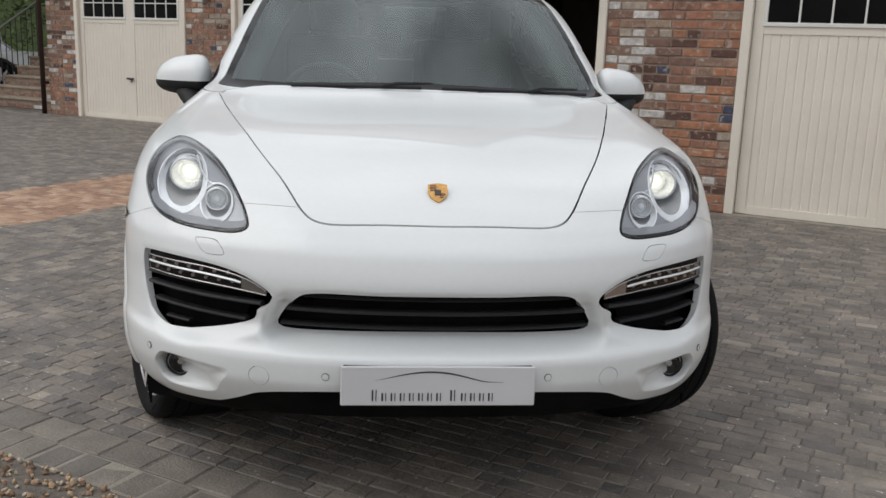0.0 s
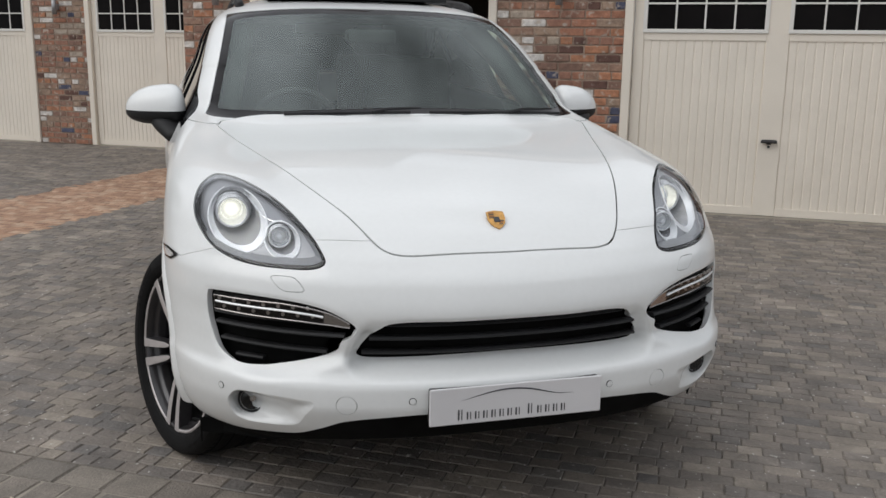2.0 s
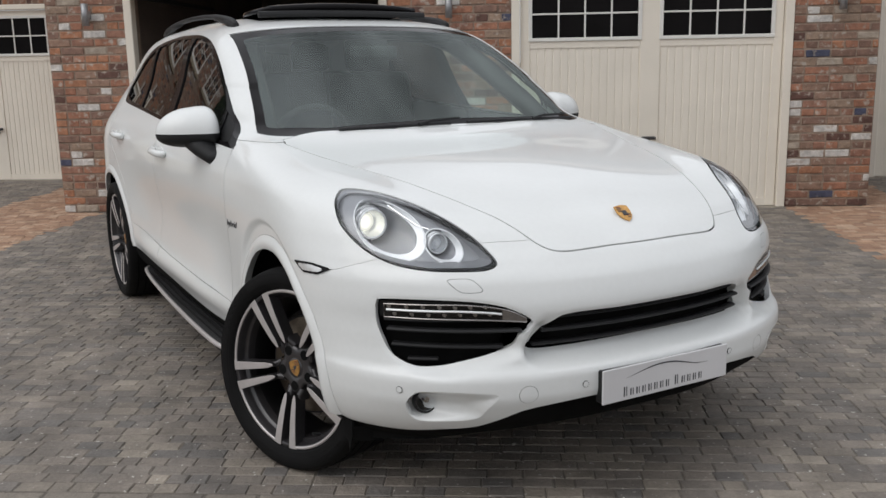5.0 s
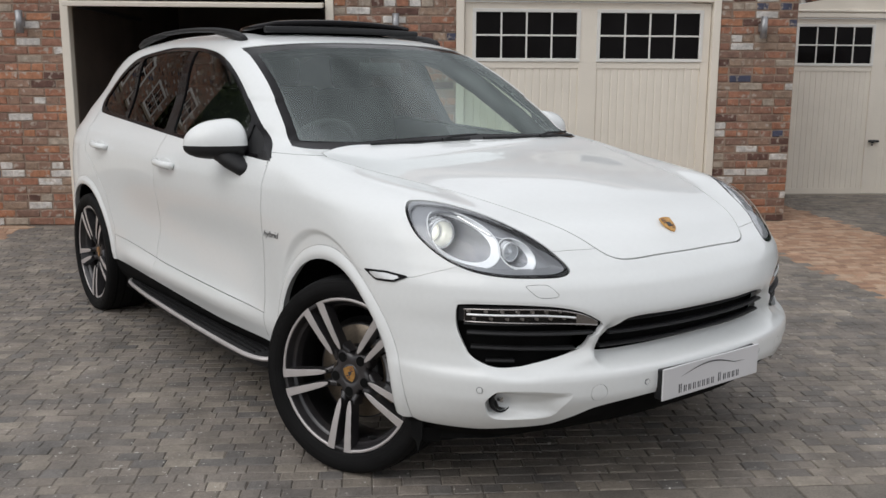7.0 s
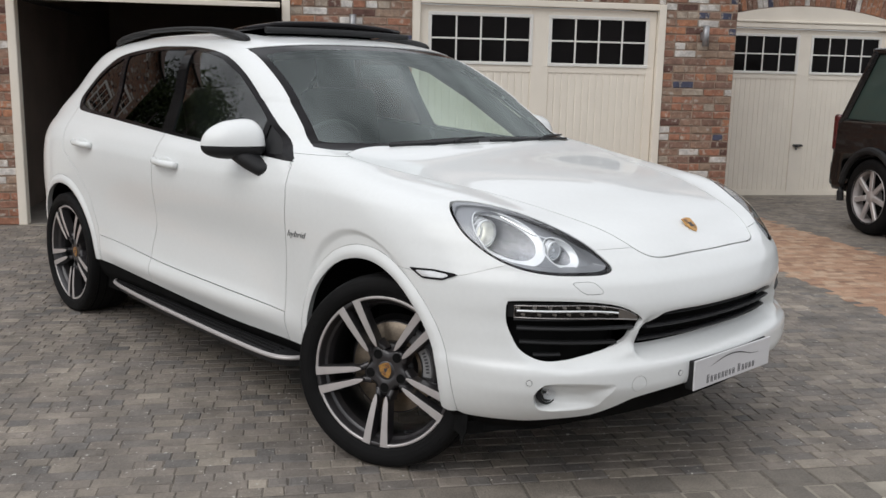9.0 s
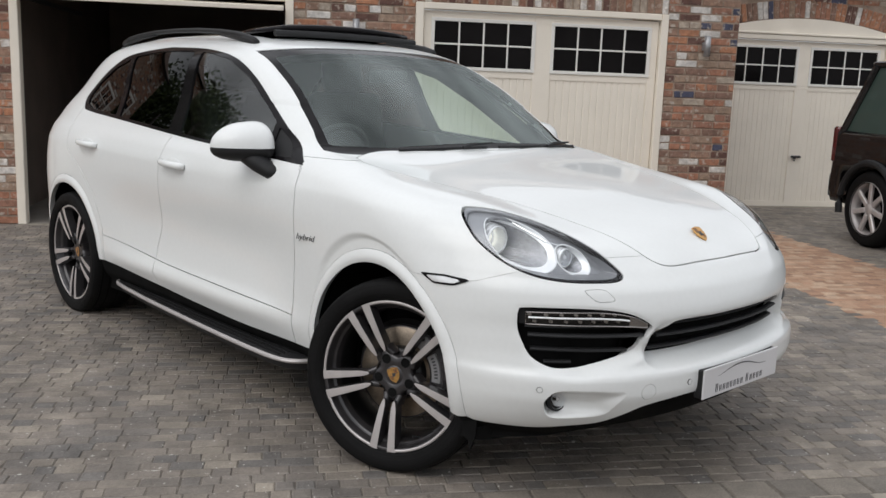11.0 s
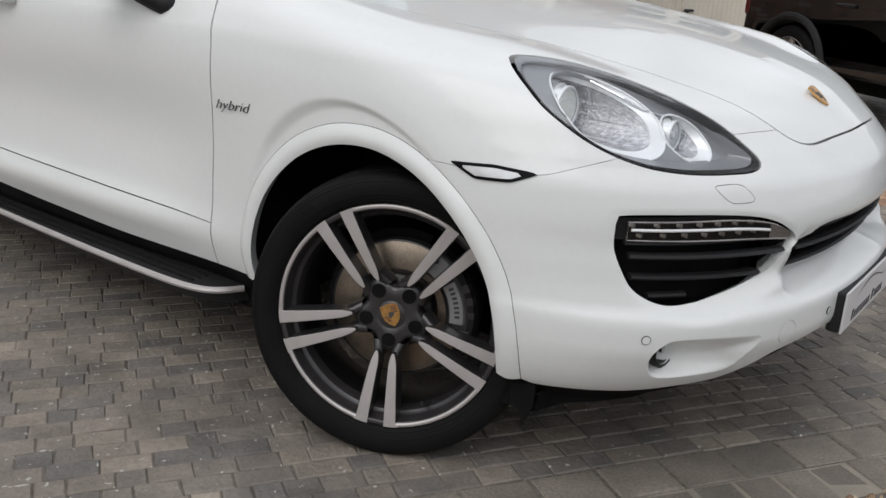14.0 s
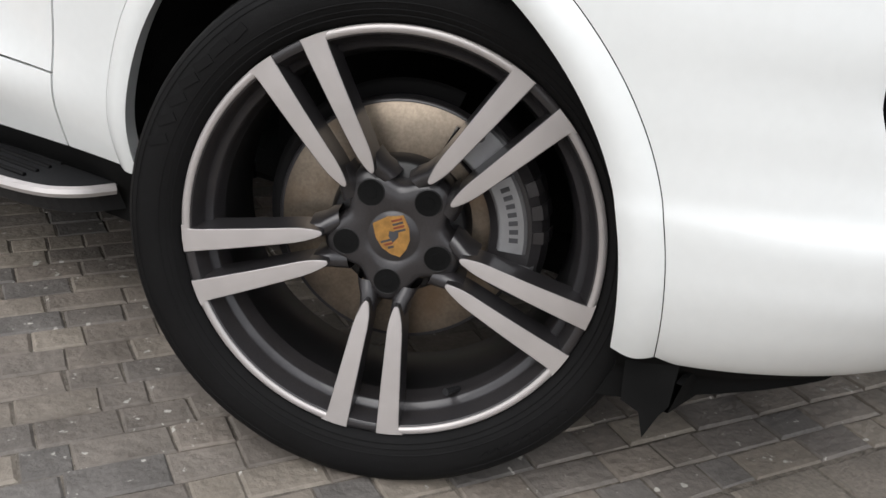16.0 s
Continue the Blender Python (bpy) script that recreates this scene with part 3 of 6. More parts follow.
leaf = box(D0 + 0.09, D1 - 0.09, 0, 0.04, 0, 2.05, 0.004, m=pose(0, -0.25, 2.03, -84))
part("leaf", leaf, CREAM, t)
for xx in (D0 + 0.12, D1 - 0.12):
    part("track", box(xx - 0.02, xx + 0.02, 0.12, 2.3, 2.0, 2.04), IRON, t)


# ---- paving: block courses run along the garages, buff bands run across them ----
def block_mesh(bm, x0, x1, y0, y1, top, bevel=0.0034, deep=0.03):
    """One paving block with a softened top edge, without a bottom."""
    lo = [bm.verts.new(c) for c in ((x0, y0, top - deep), (x1, y0, top - deep), (x1, y1, top - deep), (x0, y1, top - deep))]
    mi = [bm.verts.new(c) for c in ((x0, y0, top - bevel), (x1, y0, top - bevel), (x1, y1, top - bevel), (x0, y1, top - bevel))]
    b = bevel
    hi = [bm.verts.new(c) for c in ((x0 + b, y0 + b, top), (x1 - b, y0 + b, top), (x1 - b, y1 - b, top), (x0 + b, y1 - b, top))]
    for p, q in ((lo, mi), (mi, hi)):
        for i in range(4):
            bm.faces.new((p[i], p[(i + 1) % 4], q[(i + 1) % 4], q[i]))
    bm.faces.new(hi)


rng = random.Random(7)
COURSE = 0.068
LENGTHS = (0.070, 0.086, 0.103, 0.103, 0.120, 0.138)
BANDS = ((-5.40, -4.15), (2.36, 3.62))
KERB_Y = -6.03


class Joined:
    def __init__(self):
        self.v, self.f = [], []

    def add(self, x0, x1, y0, y1, top, b=0.0030, deep=0.02):
        k = len(self.v)
        j = lambda: rng.uniform(-0.0012, 0.0012)
        x0, x1, y0, y1 = x0 + j(), x1 + j(), y0 + j(), y1 + j()
        lift = rng.uniform(-0.0012, 0.0012)
        t = [top + lift + rng.uniform(-0.0009, 0.0009) for _ in range(4)]
        c = [(x + rng.uniform(-0.0016, 0.0016), y + rng.uniform(-0.0016, 0.0016)) for x, y in ((x0, y0), (x1, y0), (x1, y1), (x0, y1))]
        e = [b * rng.uniform(0.6, 1.9) for _ in range(4)]
        self.v += [(x, y, top - deep) for x, y in c]
        self.v += [(x, y, h - b * 1.2) for (x, y), h in zip(c, t)]
        self.v += [(x + sx * q, y + sy * q, h) for (x, y), (sx, sy), q, h in zip(c, ((1, 1), (-1, 1), (-1, -1), (1, -1)), e, t)]
        for p, q in ((0, 4), (4, 8)):
            for i in range(4):
                n = (i + 1) % 4
                self.f.append((k + p + i, k + p + n, k + q + n, k + q + i))
        self.f.append((k + 8, k + 9, k + 10, k + 11))

    def finish(self, name, mat, label, category, kind="stuff", parent=None):
        me = bpy.data.meshes.new(name)
        me.from_pydata(self.v, [], self.f)
        ob = put(name, me, mat, parent, label)
        if not parent:
            ob.matrix_world = WALL
            tagged(ob, "", category)
        ob["kind"] = kind
        return ob


PAVING = tagged(new("paving"), "grey tumbled block paving laid in straight courses", "paving", kind="structure")
PAVING.matrix_world = WALL
near_blocks, far, buff = [], Joined(), Joined()
row = 0
y = KERB_Y + 0.142
while y < 2.6:
    x = -14.0 - rng.random() * 0.2
    while x < 9.5:
        ln = rng.choice(LENGTHS)
        cx, cy = x + ln / 2, y + COURSE / 2
        inside = cy < DEPTH_A - 0.02 or (cx > 3.12 and cy < DEPTH_B - 0.02) or (cx < -4.54 and cy < DEPTH_C - 0.02)
        if inside:
            band = any(a < cx < b for a, b in BANDS)
            g = 0.0012
            if band:
                buff.add(x + g, x + ln - g, y + g, y + COURSE - g, 0.0)
            elif -2.40 < cx < -1.20 and -5.0 < cy < -3.4:
                near_blocks.append((ln, cx, cy))
            else:
                far.add(x + g, x + ln - g, y + g, y + COURSE - g, 0.0)
        x += ln
    y += COURSE
    row += 1
far.finish("paving_blocks", PAVER_FAR, "grey tumbled paving blocks in straight courses", "paving")
buff.finish("buff_paving_blocks", ORANGE, "buff orange paving blocks in two bands", "paving")
shapes = {}
for ln, cx, cy in near_blocks[:300]:
    kind = (ln, rng.randrange(4))
    if kind not in shapes:
        b = bmesh.new()
        block_mesh(b, -ln / 2 + 0.0012, ln / 2 - 0.0012, -COURSE / 2 + 0.0012, COURSE / 2 - 0.0012, 0.0)
        for v in b.verts:                                   # worn corners
            v.co += Vector((rng.uniform(-0.0017, 0.0017), rng.uniform(-0.0017, 0.0017), rng.uniform(-0.0010, 0.0006) if v.co.z > -0.02 else 0.0))
        me = bpy.data.meshes.new("paving_block")
        b.to_mesh(me)
        b.free()
        me.materials.append(PAVER)
        shapes[kind] = me
    ob = new("paving_block", shapes[kind])
    ob.parent = PAVING
    ob.matrix_basis = pose(cx, cy, rng.uniform(-0.0018, 0.0012), rng.uniform(-0.7, 0.7), rng.uniform(-0.7, 0.7), rng.uniform(-0.8, 0.8))
rest = Joined()
for ln, cx, cy in near_blocks[300:]:
    rest.add(cx - ln / 2 + 0.0012, cx + ln / 2 - 0.0012, cy - COURSE / 2 + 0.0012, cy + COURSE / 2 - 0.0012, 0.0)
rest.finish("paving_blocks", PAVER_FAR, "grey tumbled paving blocks in straight courses", "paving")

# edge: a row of long slabs, then setts on end bedded in pale cement
KERB = tagged(new("kerb"), "edge of grey setts bedded in pale cement beside gravel", "kerb", kind="structure")
KERB.matrix_world = WALL
part("cement_bed", box(-9, 6, KERB_Y - 0.14, KERB_Y, -0.03, -0.0025), CEMENT, KERB, "pale cement joints")
slab = bmesh.new()
block_mesh(slab, -0.087, 0.087, -0.067, 0.067, 0.0, 0.006)
slab_me = bpy.data.meshes.new("edge_slab")
slab.to_mesh(slab_me)
slab.free()
slab_me.materials.append(SETT)
sett = bmesh.new()
block_mesh(sett, -0.053, 0.053, -0.066, 0.066, 0.0, 0.005)
sett_me = bpy.data.meshes.new("sett")
sett.to_mesh(sett_me)
sett.free()
sett_me.materials.append(SETT)
for i in range(58):
    x = -6.0 + i * 0.117
    ob = new("sett", sett_me)
    ob.parent = KERB
    ob.matrix_basis = pose(x + rng.uniform(-0.004, 0.004), KERB_Y - 0.070, rng.uniform(-0.003, 0.004), rng.uniform(-1, 1), rng.uniform(-1, 1), rng.uniform(-2, 2))
for i in range(40):
    ob = new("edge_slab", slab_me)
    ob.parent = KERB
    ob.matrix_basis = pose(-6.0 + i * 0.180, KERB_Y + 0.070, rng.uniform(-0.002, 0.002), rng.uniform(-0.5, 0.5), rng.uniform(-0.5, 0.5), rng.uniform(-0.8, 0.8))

# gravel
tmp = bmesh.new()
bmesh.ops.create_icosphere(tmp, subdivisions=1, radius=1)
base_v = np.array([v.co[:] for v in tmp.verts])
tmp.verts.index_update()
base_f = np.array([[v.index for v in f.verts] for f in tmp.faces])
tmp.free()
gv, gf = [], []
gr = np.random.RandomState(3)
for i in range(5200):
    x, y = gr.uniform(-4.2, 1.6), KERB_Y - 0.14 - gr.rand() ** 1.5 * 1.3
    r = gr.uniform(0.005, 0.011)
    q = Euler(gr.uniform(0, 6, 3)).to_matrix()
    p = (base_v * gr.uniform(0.6, 1.3, 3) * r * (1 + 0.25 * gr.randn(len(base_v), 1).clip(-1, 1))) @ np.array(q).T
    gf.append(base_f + len(gv) * len(base_v))
    gv.append(p + (x, y, r * 0.4 + gr.rand() * 0.006 - 0.004))
me = bpy.data.meshes.new("gravel")
me.from_pydata(np.concatenate(gv).tolist(), [], np.concatenate(gf).tolist())
ob = put("gravel", me, GRAVEL)
ob.matrix_world = WALL
tagged(ob, "golden brown gravel beside the kerb", "gravel", kind="stuff")

# ---- brick faces ----
BRICK_L, BRICK_H, BED = 0.211, 0.0615, 0.0135
brick_shapes = {}


def brick_mesh(ln, k):
    """A worn reclaimed brick, 28 triangles."""
    if (ln, k) not in brick_shapes:
        b = bmesh.new()
        box(-ln / 2, ln / 2, -0.006, 0.02, -BRICK_H / 2, BRICK_H / 2, 0.005, b)
        rr = random.Random(k * 13 + int(ln * 1000))
        for v in b.verts:
            v.co += Vector((rr.uniform(-1, 1) * 0.0042, rr.uniform(-1, 1) * 0.0026, rr.uniform(-1, 1) * 0.0034))
        me = bpy.data.meshes.new("brick")
        b.to_mesh(me)
        b.free()
        me.materials.append(BRICK)
        brick_shapes[(ln, k)] = me
    return brick_shapes[(ln, k)]


def brick_rows(x0, x1, z0, z1):
    """English garden wall like bond: stretchers with a header course now and then."""
    k, z = 0, z0
    while z + BRICK_H <= z1 + 0.01:
        header = k % 4 == 3
        ln = 0.1025 if header else BRICK_L
        x = x0 + (0 if k % 2 else -ln / 2)
        while x < x1 - 0.02:
            a, b = max(x, x0), min(x + ln, x1)
            if b - a > 0.03:
                yield (a + b) / 2, z + BRICK_H / 2, round(b - a, 3)
            x += ln + BED
        z += BRICK_H + BED
        k += 1


for nm, a, b, y in PIERS:
    for cx, cz, ln in brick_rows(a + 0.004, b - 0.004, 0.004, 2.24):
        ob = new("brick", brick_mesh(ln, rng.randrange(4)))
        ob.parent = WALLS[nm]
        ob.matrix_basis = pose(cx, y + 0.012 + rng.uniform(-0.003, 0.003), cz, 0, rng.uniform(-0.5, 0.5), rng.uniform(-0.7, 0.7))


def brick_stuff(name, spans, parent):
    v, f = [], []
    for place, x0, x1, z0, z1 in spans:
        for cx, cz, ln in brick_rows(x0, x1, z0, z1):
            k = len(v)
            e = 0.004
            d = rng.uniform(-0.003, 0.003)
            for sx, sy, sz, o in [(-1, 0.012, -1, 0), (1, 0.012, -1, 0), (1, 0.012, 1, 0), (-1, 0.012, 1, 0), (-1, -0.006, -1, e), (1, -0.006, -1, e), (1, -0.006, 1, e), (-1, -0.006, 1, e)]:
                v.append(tuple(place @ Vector((cx + sx * (ln / 2 - o), sy + d, cz + sz * (BRICK_H / 2 - o)))))
            f += [(k + 4, k + 5, k + 6, k + 7)] + [(k + i, k + (i + 1) % 4, k + 4 + (i + 1) % 4, k + 4 + i) for i in range(4)]
    me = bpy.data.meshes.new(name)
    me.from_pydata(v, [], f)
    ob = put(name, me, BRICK_FAR, parent, "weathered red, brown and pale reclaimed bricks")
    ob["kind"] = "stuff"
    return ob


spans = []
for nm, a, b, y in FARPIERS:
    spans.append((pose(0, y + 0.012, 0), a + 0.004, b - 0.004, 0.004, TOP - 0.02))
for nm, a, b, y in PIERS:
    spans.append((pose(0, y + 0.012, 0), a + 0.004, b - 0.004, 2.2545, TOP - 0.02))
for nm, a, b, y in (("head_d", D0, D1, DEPTH_A), ("head_a", A0, A1, DEPTH_A), ("head_c", C20, C21, DEPTH_C), ("head_c_far", C10, C11, DEPTH_C)):
    spans.append((pose(0, y + 0.012, 0), a, b, 2.3795, TOP - 0.02))
spans.append((pose(0, DEPTH_B + 0.012, 0), B0, B1, 2.56, TOP - 0.02))
spans.append((pose(0, DEPTH_C + 0.012, 0), -10.196, -4.664, TOP + 0.004, UPPER - 0.02))
spans.append((pose(3.088, 0, 0, 0, 0, 90), 0.0, 2.0, 0.004, TOP - 0.02))
spans.append((pose(-4.508, 0, 0, 0, 0, -90), -2.55, 0.0, 0.004, TOP - 0.02))
brick_stuff("brickwork", spans, None).matrix_world = WALL
# soldier courses over the near heads and the arch over the far garage
for nm, a, b, y in (("head_a", A0, A1, DEPTH_A), ("head_d", D0, D1, DEPTH_A), ("head_c", C20, C21, DEPTH_C), ("head_c_far", C10, C11, DEPTH_C)):
    n = int((b - a) / 0.075)
    for i in range(n):
        ob = new("brick", brick_mesh(BRICK_L, rng.randrange(4)))
        ob.parent = WALLS[nm]
        ob.matrix_basis = pose(a + (i + 0.5) * (b - a) / n, y + 0.012, 2.262, 0, 90, 0)
n = 34
for i in range(n):
    t = (i + 0.5) / n
    ang = (2 * t - 1)
    ob = new("brick", brick_mesh(BRICK_L, rng.randrange(4)))
    ob.parent = WALLS["head_b"]
    ob.matrix_basis = pose(B0 + (B1 - B0) * t, DEPTH_B + 0.010, 2.315 + 0.16 * (1 - ang * ang), 0, 90 + ang * 15, 0)


# ---- car body surface: level curves round the car, from sill to roof ----
def curve(table, x):
    """Smooth monotone interpolation of a small table of pairs."""
    px, py = np.array(table, float).T
    h, d = np.diff(px), np.diff(py) / np.diff(px)
    m = np.zeros(len(px))
    m[0], m[-1] = d[0], d[-1]
    for i in range(1, len(px) - 1):
        if d[i - 1] * d[i] > 0:
            a, b = 2 * h[i] + h[i - 1], h[i] + 2 * h[i - 1]
            m[i] = (a + b) / (a / d[i - 1] + b / d[i])
    x = np.clip(np.asarray(x, float), px[0], px[-1])
    i = np.clip(np.searchsorted(px, x) - 1, 0, len(px) - 2)
    t = (x - px[i]) / h[i]
    return ((1 + 2 * t) * (1 - t) ** 2 * py[i] + t * (1 - t) ** 2 * h[i] * m[i]
            + t * t * (3 - 2 * t) * py[i + 1] + t * t * (t - 1) * h[i] * m[i + 1])


NOSE = [(0.24, 0.14), (0.30, 0.06), (0.36, 0.02), (0.42, 0.0), (0.462, 0.0), (0.482, 0.004), (0.496, 0.016), (0.510, 0.022), (0.54, 0.023), (0.60, 0.016), (0.66, 0.015), (0.74, 0.035), (0.80, 0.085), (0.84, 0.135), (0.89, 0.205),
        (0.95, 0.34), (1.02, 0.60), (1.08, 0.92), (1.12, 1.18), (1.16, 1.34), (1.25, 1.52), (1.40, 1.80), (1.53, 2.08), (1.57, 2.22), (1.60, 2.42)]
TAIL = [(0.24, 4.55), (0.34, 4.74), (0.50, 4.82), (0.70, 4.83), (0.90, 4.80), (1.10, 4.74), (1.30, 4.58), (1.45, 4.42), (1.53, 4.30), (1.60, 4.05)]
HALF = [(0.24, 0.855), (0.30, 0.900), (0.40, 0.926), (0.52, 0.935), (0.70, 0.945), (0.85, 0.95), (0.95, 0.942), (1.02, 0.915), (1.08, 0.875), (1.14, 0.845), (1.30, 0.775), (1.42, 0.735), (1.50, 0.69), (1.55, 0.625), (1.60, 0.49)]
CORNER = [(0.24, 0.62), (0.44, 0.70), (0.75, 0.70), (0.90, 0.75), (1.0, 0.85), (1.1, 0.75), (1.2, 0.45), (1.4, 0.38), (1.6, 0.36)]
SQUARE = [(0.24, 2.3), (0.44, 2.45), (0.65, 2.15), (0.78, 2.2), (0.89, 2.6), (0.98, 3.2), (1.05, 2.85), (1.1, 2.7), (1.2, 2.9), (1.4, 3.2), (1.6, 3.0)]
WHEEL_F, WHEEL_R, HUB_Z = 0.898, 3.77, 0.345


def body_surface(nu=300, levels=180, caps=14):
    """Vertices and triangles of the right-hand half (x < 0), mirrored by the caller."""
    z = np.concatenate([np.linspace(0.185, 0.34, 16)[:-1], np.linspace(0.34, 0.99, 112)[:-1], np.linspace(0.99, 1.60, levels - 126), np.full(caps, 1.60)])
    r = np.concatenate([np.ones(levels), np.linspace(1, 0, caps + 1)[1:]])
    yf, yr, w, L, p = (curve(tb, z)[:, None] for tb in (NOSE, TAIL, HALF, CORNER, SQUARE))
    z, r = z[:, None] + 0.048 * (1 - r[:, None] ** 2), r[:, None]
    k = nu // 3
    th = np.linspace(0, np.pi / 2, k)[None]
    fx, fy = np.sin(th) ** (2 / p), yf + L * (1 - np.cos(th) ** (2 / p))
    Lr, pr = 0.95, 2.35
    bx, by = np.sin(th) ** (2 / pr) + 0 * p, yr - Lr * (1 - np.cos(th) ** (2 / pr))
    m = (np.linspace(0, 1, 2 * k + 2) ** 1.4)[None, 1:-1]
    sy = (yf + L) * (1 - m) + (yr - Lr) * m
    y = np.concatenate([fy, sy, by[:, ::-1]], 1)
    x = np.concatenate([fx, np.ones_like(sy), bx[:, ::-1]], 1) * w
    zz = z + 0 * y
    # the side is waisted between the wheels, and flares over them
    low = np.clip((1.0 - zz) / 0.5, 0, 1)
    for c in (WHEEL_F, WHEEL_R):
        d = np.hypot(y - c, zz - HUB_Z)
        x = x + 0.008 * np.exp(-((d - 0.40) / 0.12) ** 2) * (x > 0.5)
    between = np.exp(-((y - 2.37) / 0.88) ** 6)
    x = x - 0.030 * between * np.exp(-((zz - 0.66) / 0.17) ** 2) * (x > 0.5)
    x = x + 0.022 * between * np.exp(-((zz - 0.415) / 0.055) ** 2) * (x > 0.5)
    x = x - 0.020 * np.exp(-((y - 1.15) / 0.65) ** 4) * np.clip((x - 0.3) / 0.3, 0, 1) * (zz < 1.3)
    # a crescent sunk between the front wing and its wheel arch
    turn, dist = np.degrees(np.arctan2(zz - 0.362, y - 0.940)), np.hypot(y - 0.940, zz - 0.362)
    rise = np.exp(-((turn - 72) / 38) ** 2)
    step = np.clip((0.443 + 0.060 * rise - dist) / 0.020, 0, 1)
    x = x - 0.011 * np.clip(rise * 1.6 - 0.1, 0, 1) * step * step * (3 - 2 * step) * (x > 0.5) * (y < 1.5)
    # roof caps close towards the ridge
    yc = 3.15
    y, x = yc + (y - yc) * r, x * r
    # beltline rises towards the tail
    zz = zz + 0.05 * np.clip((y - 1.6) / 3.0, 0, 1) * np.exp(-((zz - 1.05) / 0.22) ** 2)
    # front wings stand a little over the bonnet
    zz = zz + 0.012 * np.exp(-((x - 0.70) / 0.10) ** 2 - ((y - 0.62) / 0.35) ** 2) * (zz > 0.8)
    # a shallow valley along the bonnet's edge
    off = x - curve([(0.14, 0.33), (0.22, 0.39), (0.40, 0.472), (0.60, 0.546), (0.83, 0.615), (1.02, 0.67), (1.31, 0.75)], y)
    zz = zz - curve([(0.13, 0.0), (0.25, 0.009), (0.42, 0.021), (0.75, 0.022), (1.02, 0.014), (1.30, 0.0)], y) * np.exp(-(off / np.where(off > 0, 0.17, 0.42)) ** 2) * np.clip((zz - 0.75) / 0.06, 0, 1)
    # the bonnet's rear edge lies nearly level from side to side
    ease = lambda a, b: np.clip((y - a) / (b - a), 0, 1) ** 2 * (3 - 2 * np.clip((y - a) / (b - a), 0, 1))
    zz = zz - 0.043 * ease(0.60, 1.28) * (1 - ease(1.42, 1.85)) * np.clip(1 - (x / 0.77) ** 4, 0, 1) * np.clip((zz - 0.95) / 0.05, 0, 1)
    V = np.stack([-x, y, zz], -1)
    n, q = V.shape[:2]
    idx = np.arange(n * q).reshape(n, q)
    a, b, c, d = idx[:-1, :-1], idx[:-1, 1:], idx[1:, 1:], idx[1:, :-1]
    T = np.concatenate([np.stack([a, c, b], -1).reshape(-1, 3), np.stack([a, d, c], -1).reshape(-1, 3)])
    return V.reshape(-1, 3), T


def point_normals(V, T):
    fn = np.cross(V[T[:, 1]] - V[T[:, 0]], V[T[:, 2]] - V[T[:, 0]])
    N = np.zeros_like(V)
    for i in range(3):
        np.add.at(N, T[:, i], fn)
    return N / np.maximum(np.linalg.norm(N, axis=1), 1e-12)[:, None]


# ---- the white car ----
CAR = thing("car", "glossy white estate car parked on grey block paving", "car")



def side(V, s):
    return V[:, 0] * s > 0.35


def front_region(V, outline, s, back=0.85):
    """Distance to an outline given as (across, up) on the nose, on the side s (0: the middle)."""
    d = outline_distance(np.stack([V[:, 0] * (s or 1), V[:, 2]], 1), outline)
    return np.where(V[:, 1] < back, d, 1.0)


def side_region(V, outline, s):
    d = outline_distance(V[:, 1:3], outline)
    return np.where(side(V, s), d, 1.0)


def top_region(V, outline, low):
    d = outline_distance(V[:, :2], outline)
    return np.where(V[:, 2] > low, d, 1.0)


ARCH_F, ARCH_R, ARCH_Z = 0.940, 3.795, 0.362
LAMP = loop([(0.797, 0.975), (0.762, 0.987), (0.705, 0.982), (0.640, 0.957), (0.585, 0.920), (0.537, 0.868), (0.508, 0.818), (0.508, 0.795), (0.540, 0.783), (0.600, 0.781),
             (0.690, 0.784), (0.757, 0.797), (0.805, 0.825), (0.835, 0.870), (0.841, 0.911), (0.826, 0.950)])
INTAKE = loop([(0.816, 0.690), (0.800, 0.702), (0.70, 0.704), (0.59, 0.697), (0.51, 0.679), (0.447, 0.645), (0.434, 0.624), (0.450, 0.605), (0.474, 0.592), (0.480, 0.570), (0.496, 0.555),
               (0.545, 0.537), (0.63, 0.516), (0.68, 0.506), (0.742, 0.508), (0.788, 0.538), (0.808, 0.588), (0.817, 0.640)])
MOUTH = loop([(-0.33, 0.648), (-0.15, 0.650), (0.0, 0.651), (0.15, 0.650), (0.33, 0.648), (0.380, 0.622), (0.412, 0.578), (0.425, 0.546), (0.40, 0.532), (0.25, 0.532), (0.0, 0.535),
              (-0.25, 0.532), (-0.40, 0.532), (-0.425, 0.546), (-0.412, 0.578), (-0.380, 0.622)])
bonnet_half = [(0.12, 0.111), (0.24, 0.118), (0.300, 0.127), (0.340, 0.146), (0.368, 0.180), (0.392, 0.220), (0.430, 0.305), (0.472, 0.402), (0.511, 0.501), (0.546, 0.605), (0.580, 0.715), (0.615, 0.829), (0.648, 0.949), (0.675, 1.04), (0.71, 1.17), (0.745, 1.295), (0.735, 1.34), (0.60, 1.40), (0.40, 1.355), (0.2, 1.33)]
BONNET = np.array([(0.0, 0.107)] + bonnet_half + [(0.0, 1.32)] + [(-x, y) for x, y in bonnet_half[::-1]])
for _ in range(3):
    BONNET = np.stack([0.75 * BONNET + 0.25 * np.roll(BONNET, -1, 0), 0.25 * BONNET + 0.75 * np.roll(BONNET, -1, 0)], 1).reshape(-1, 2)
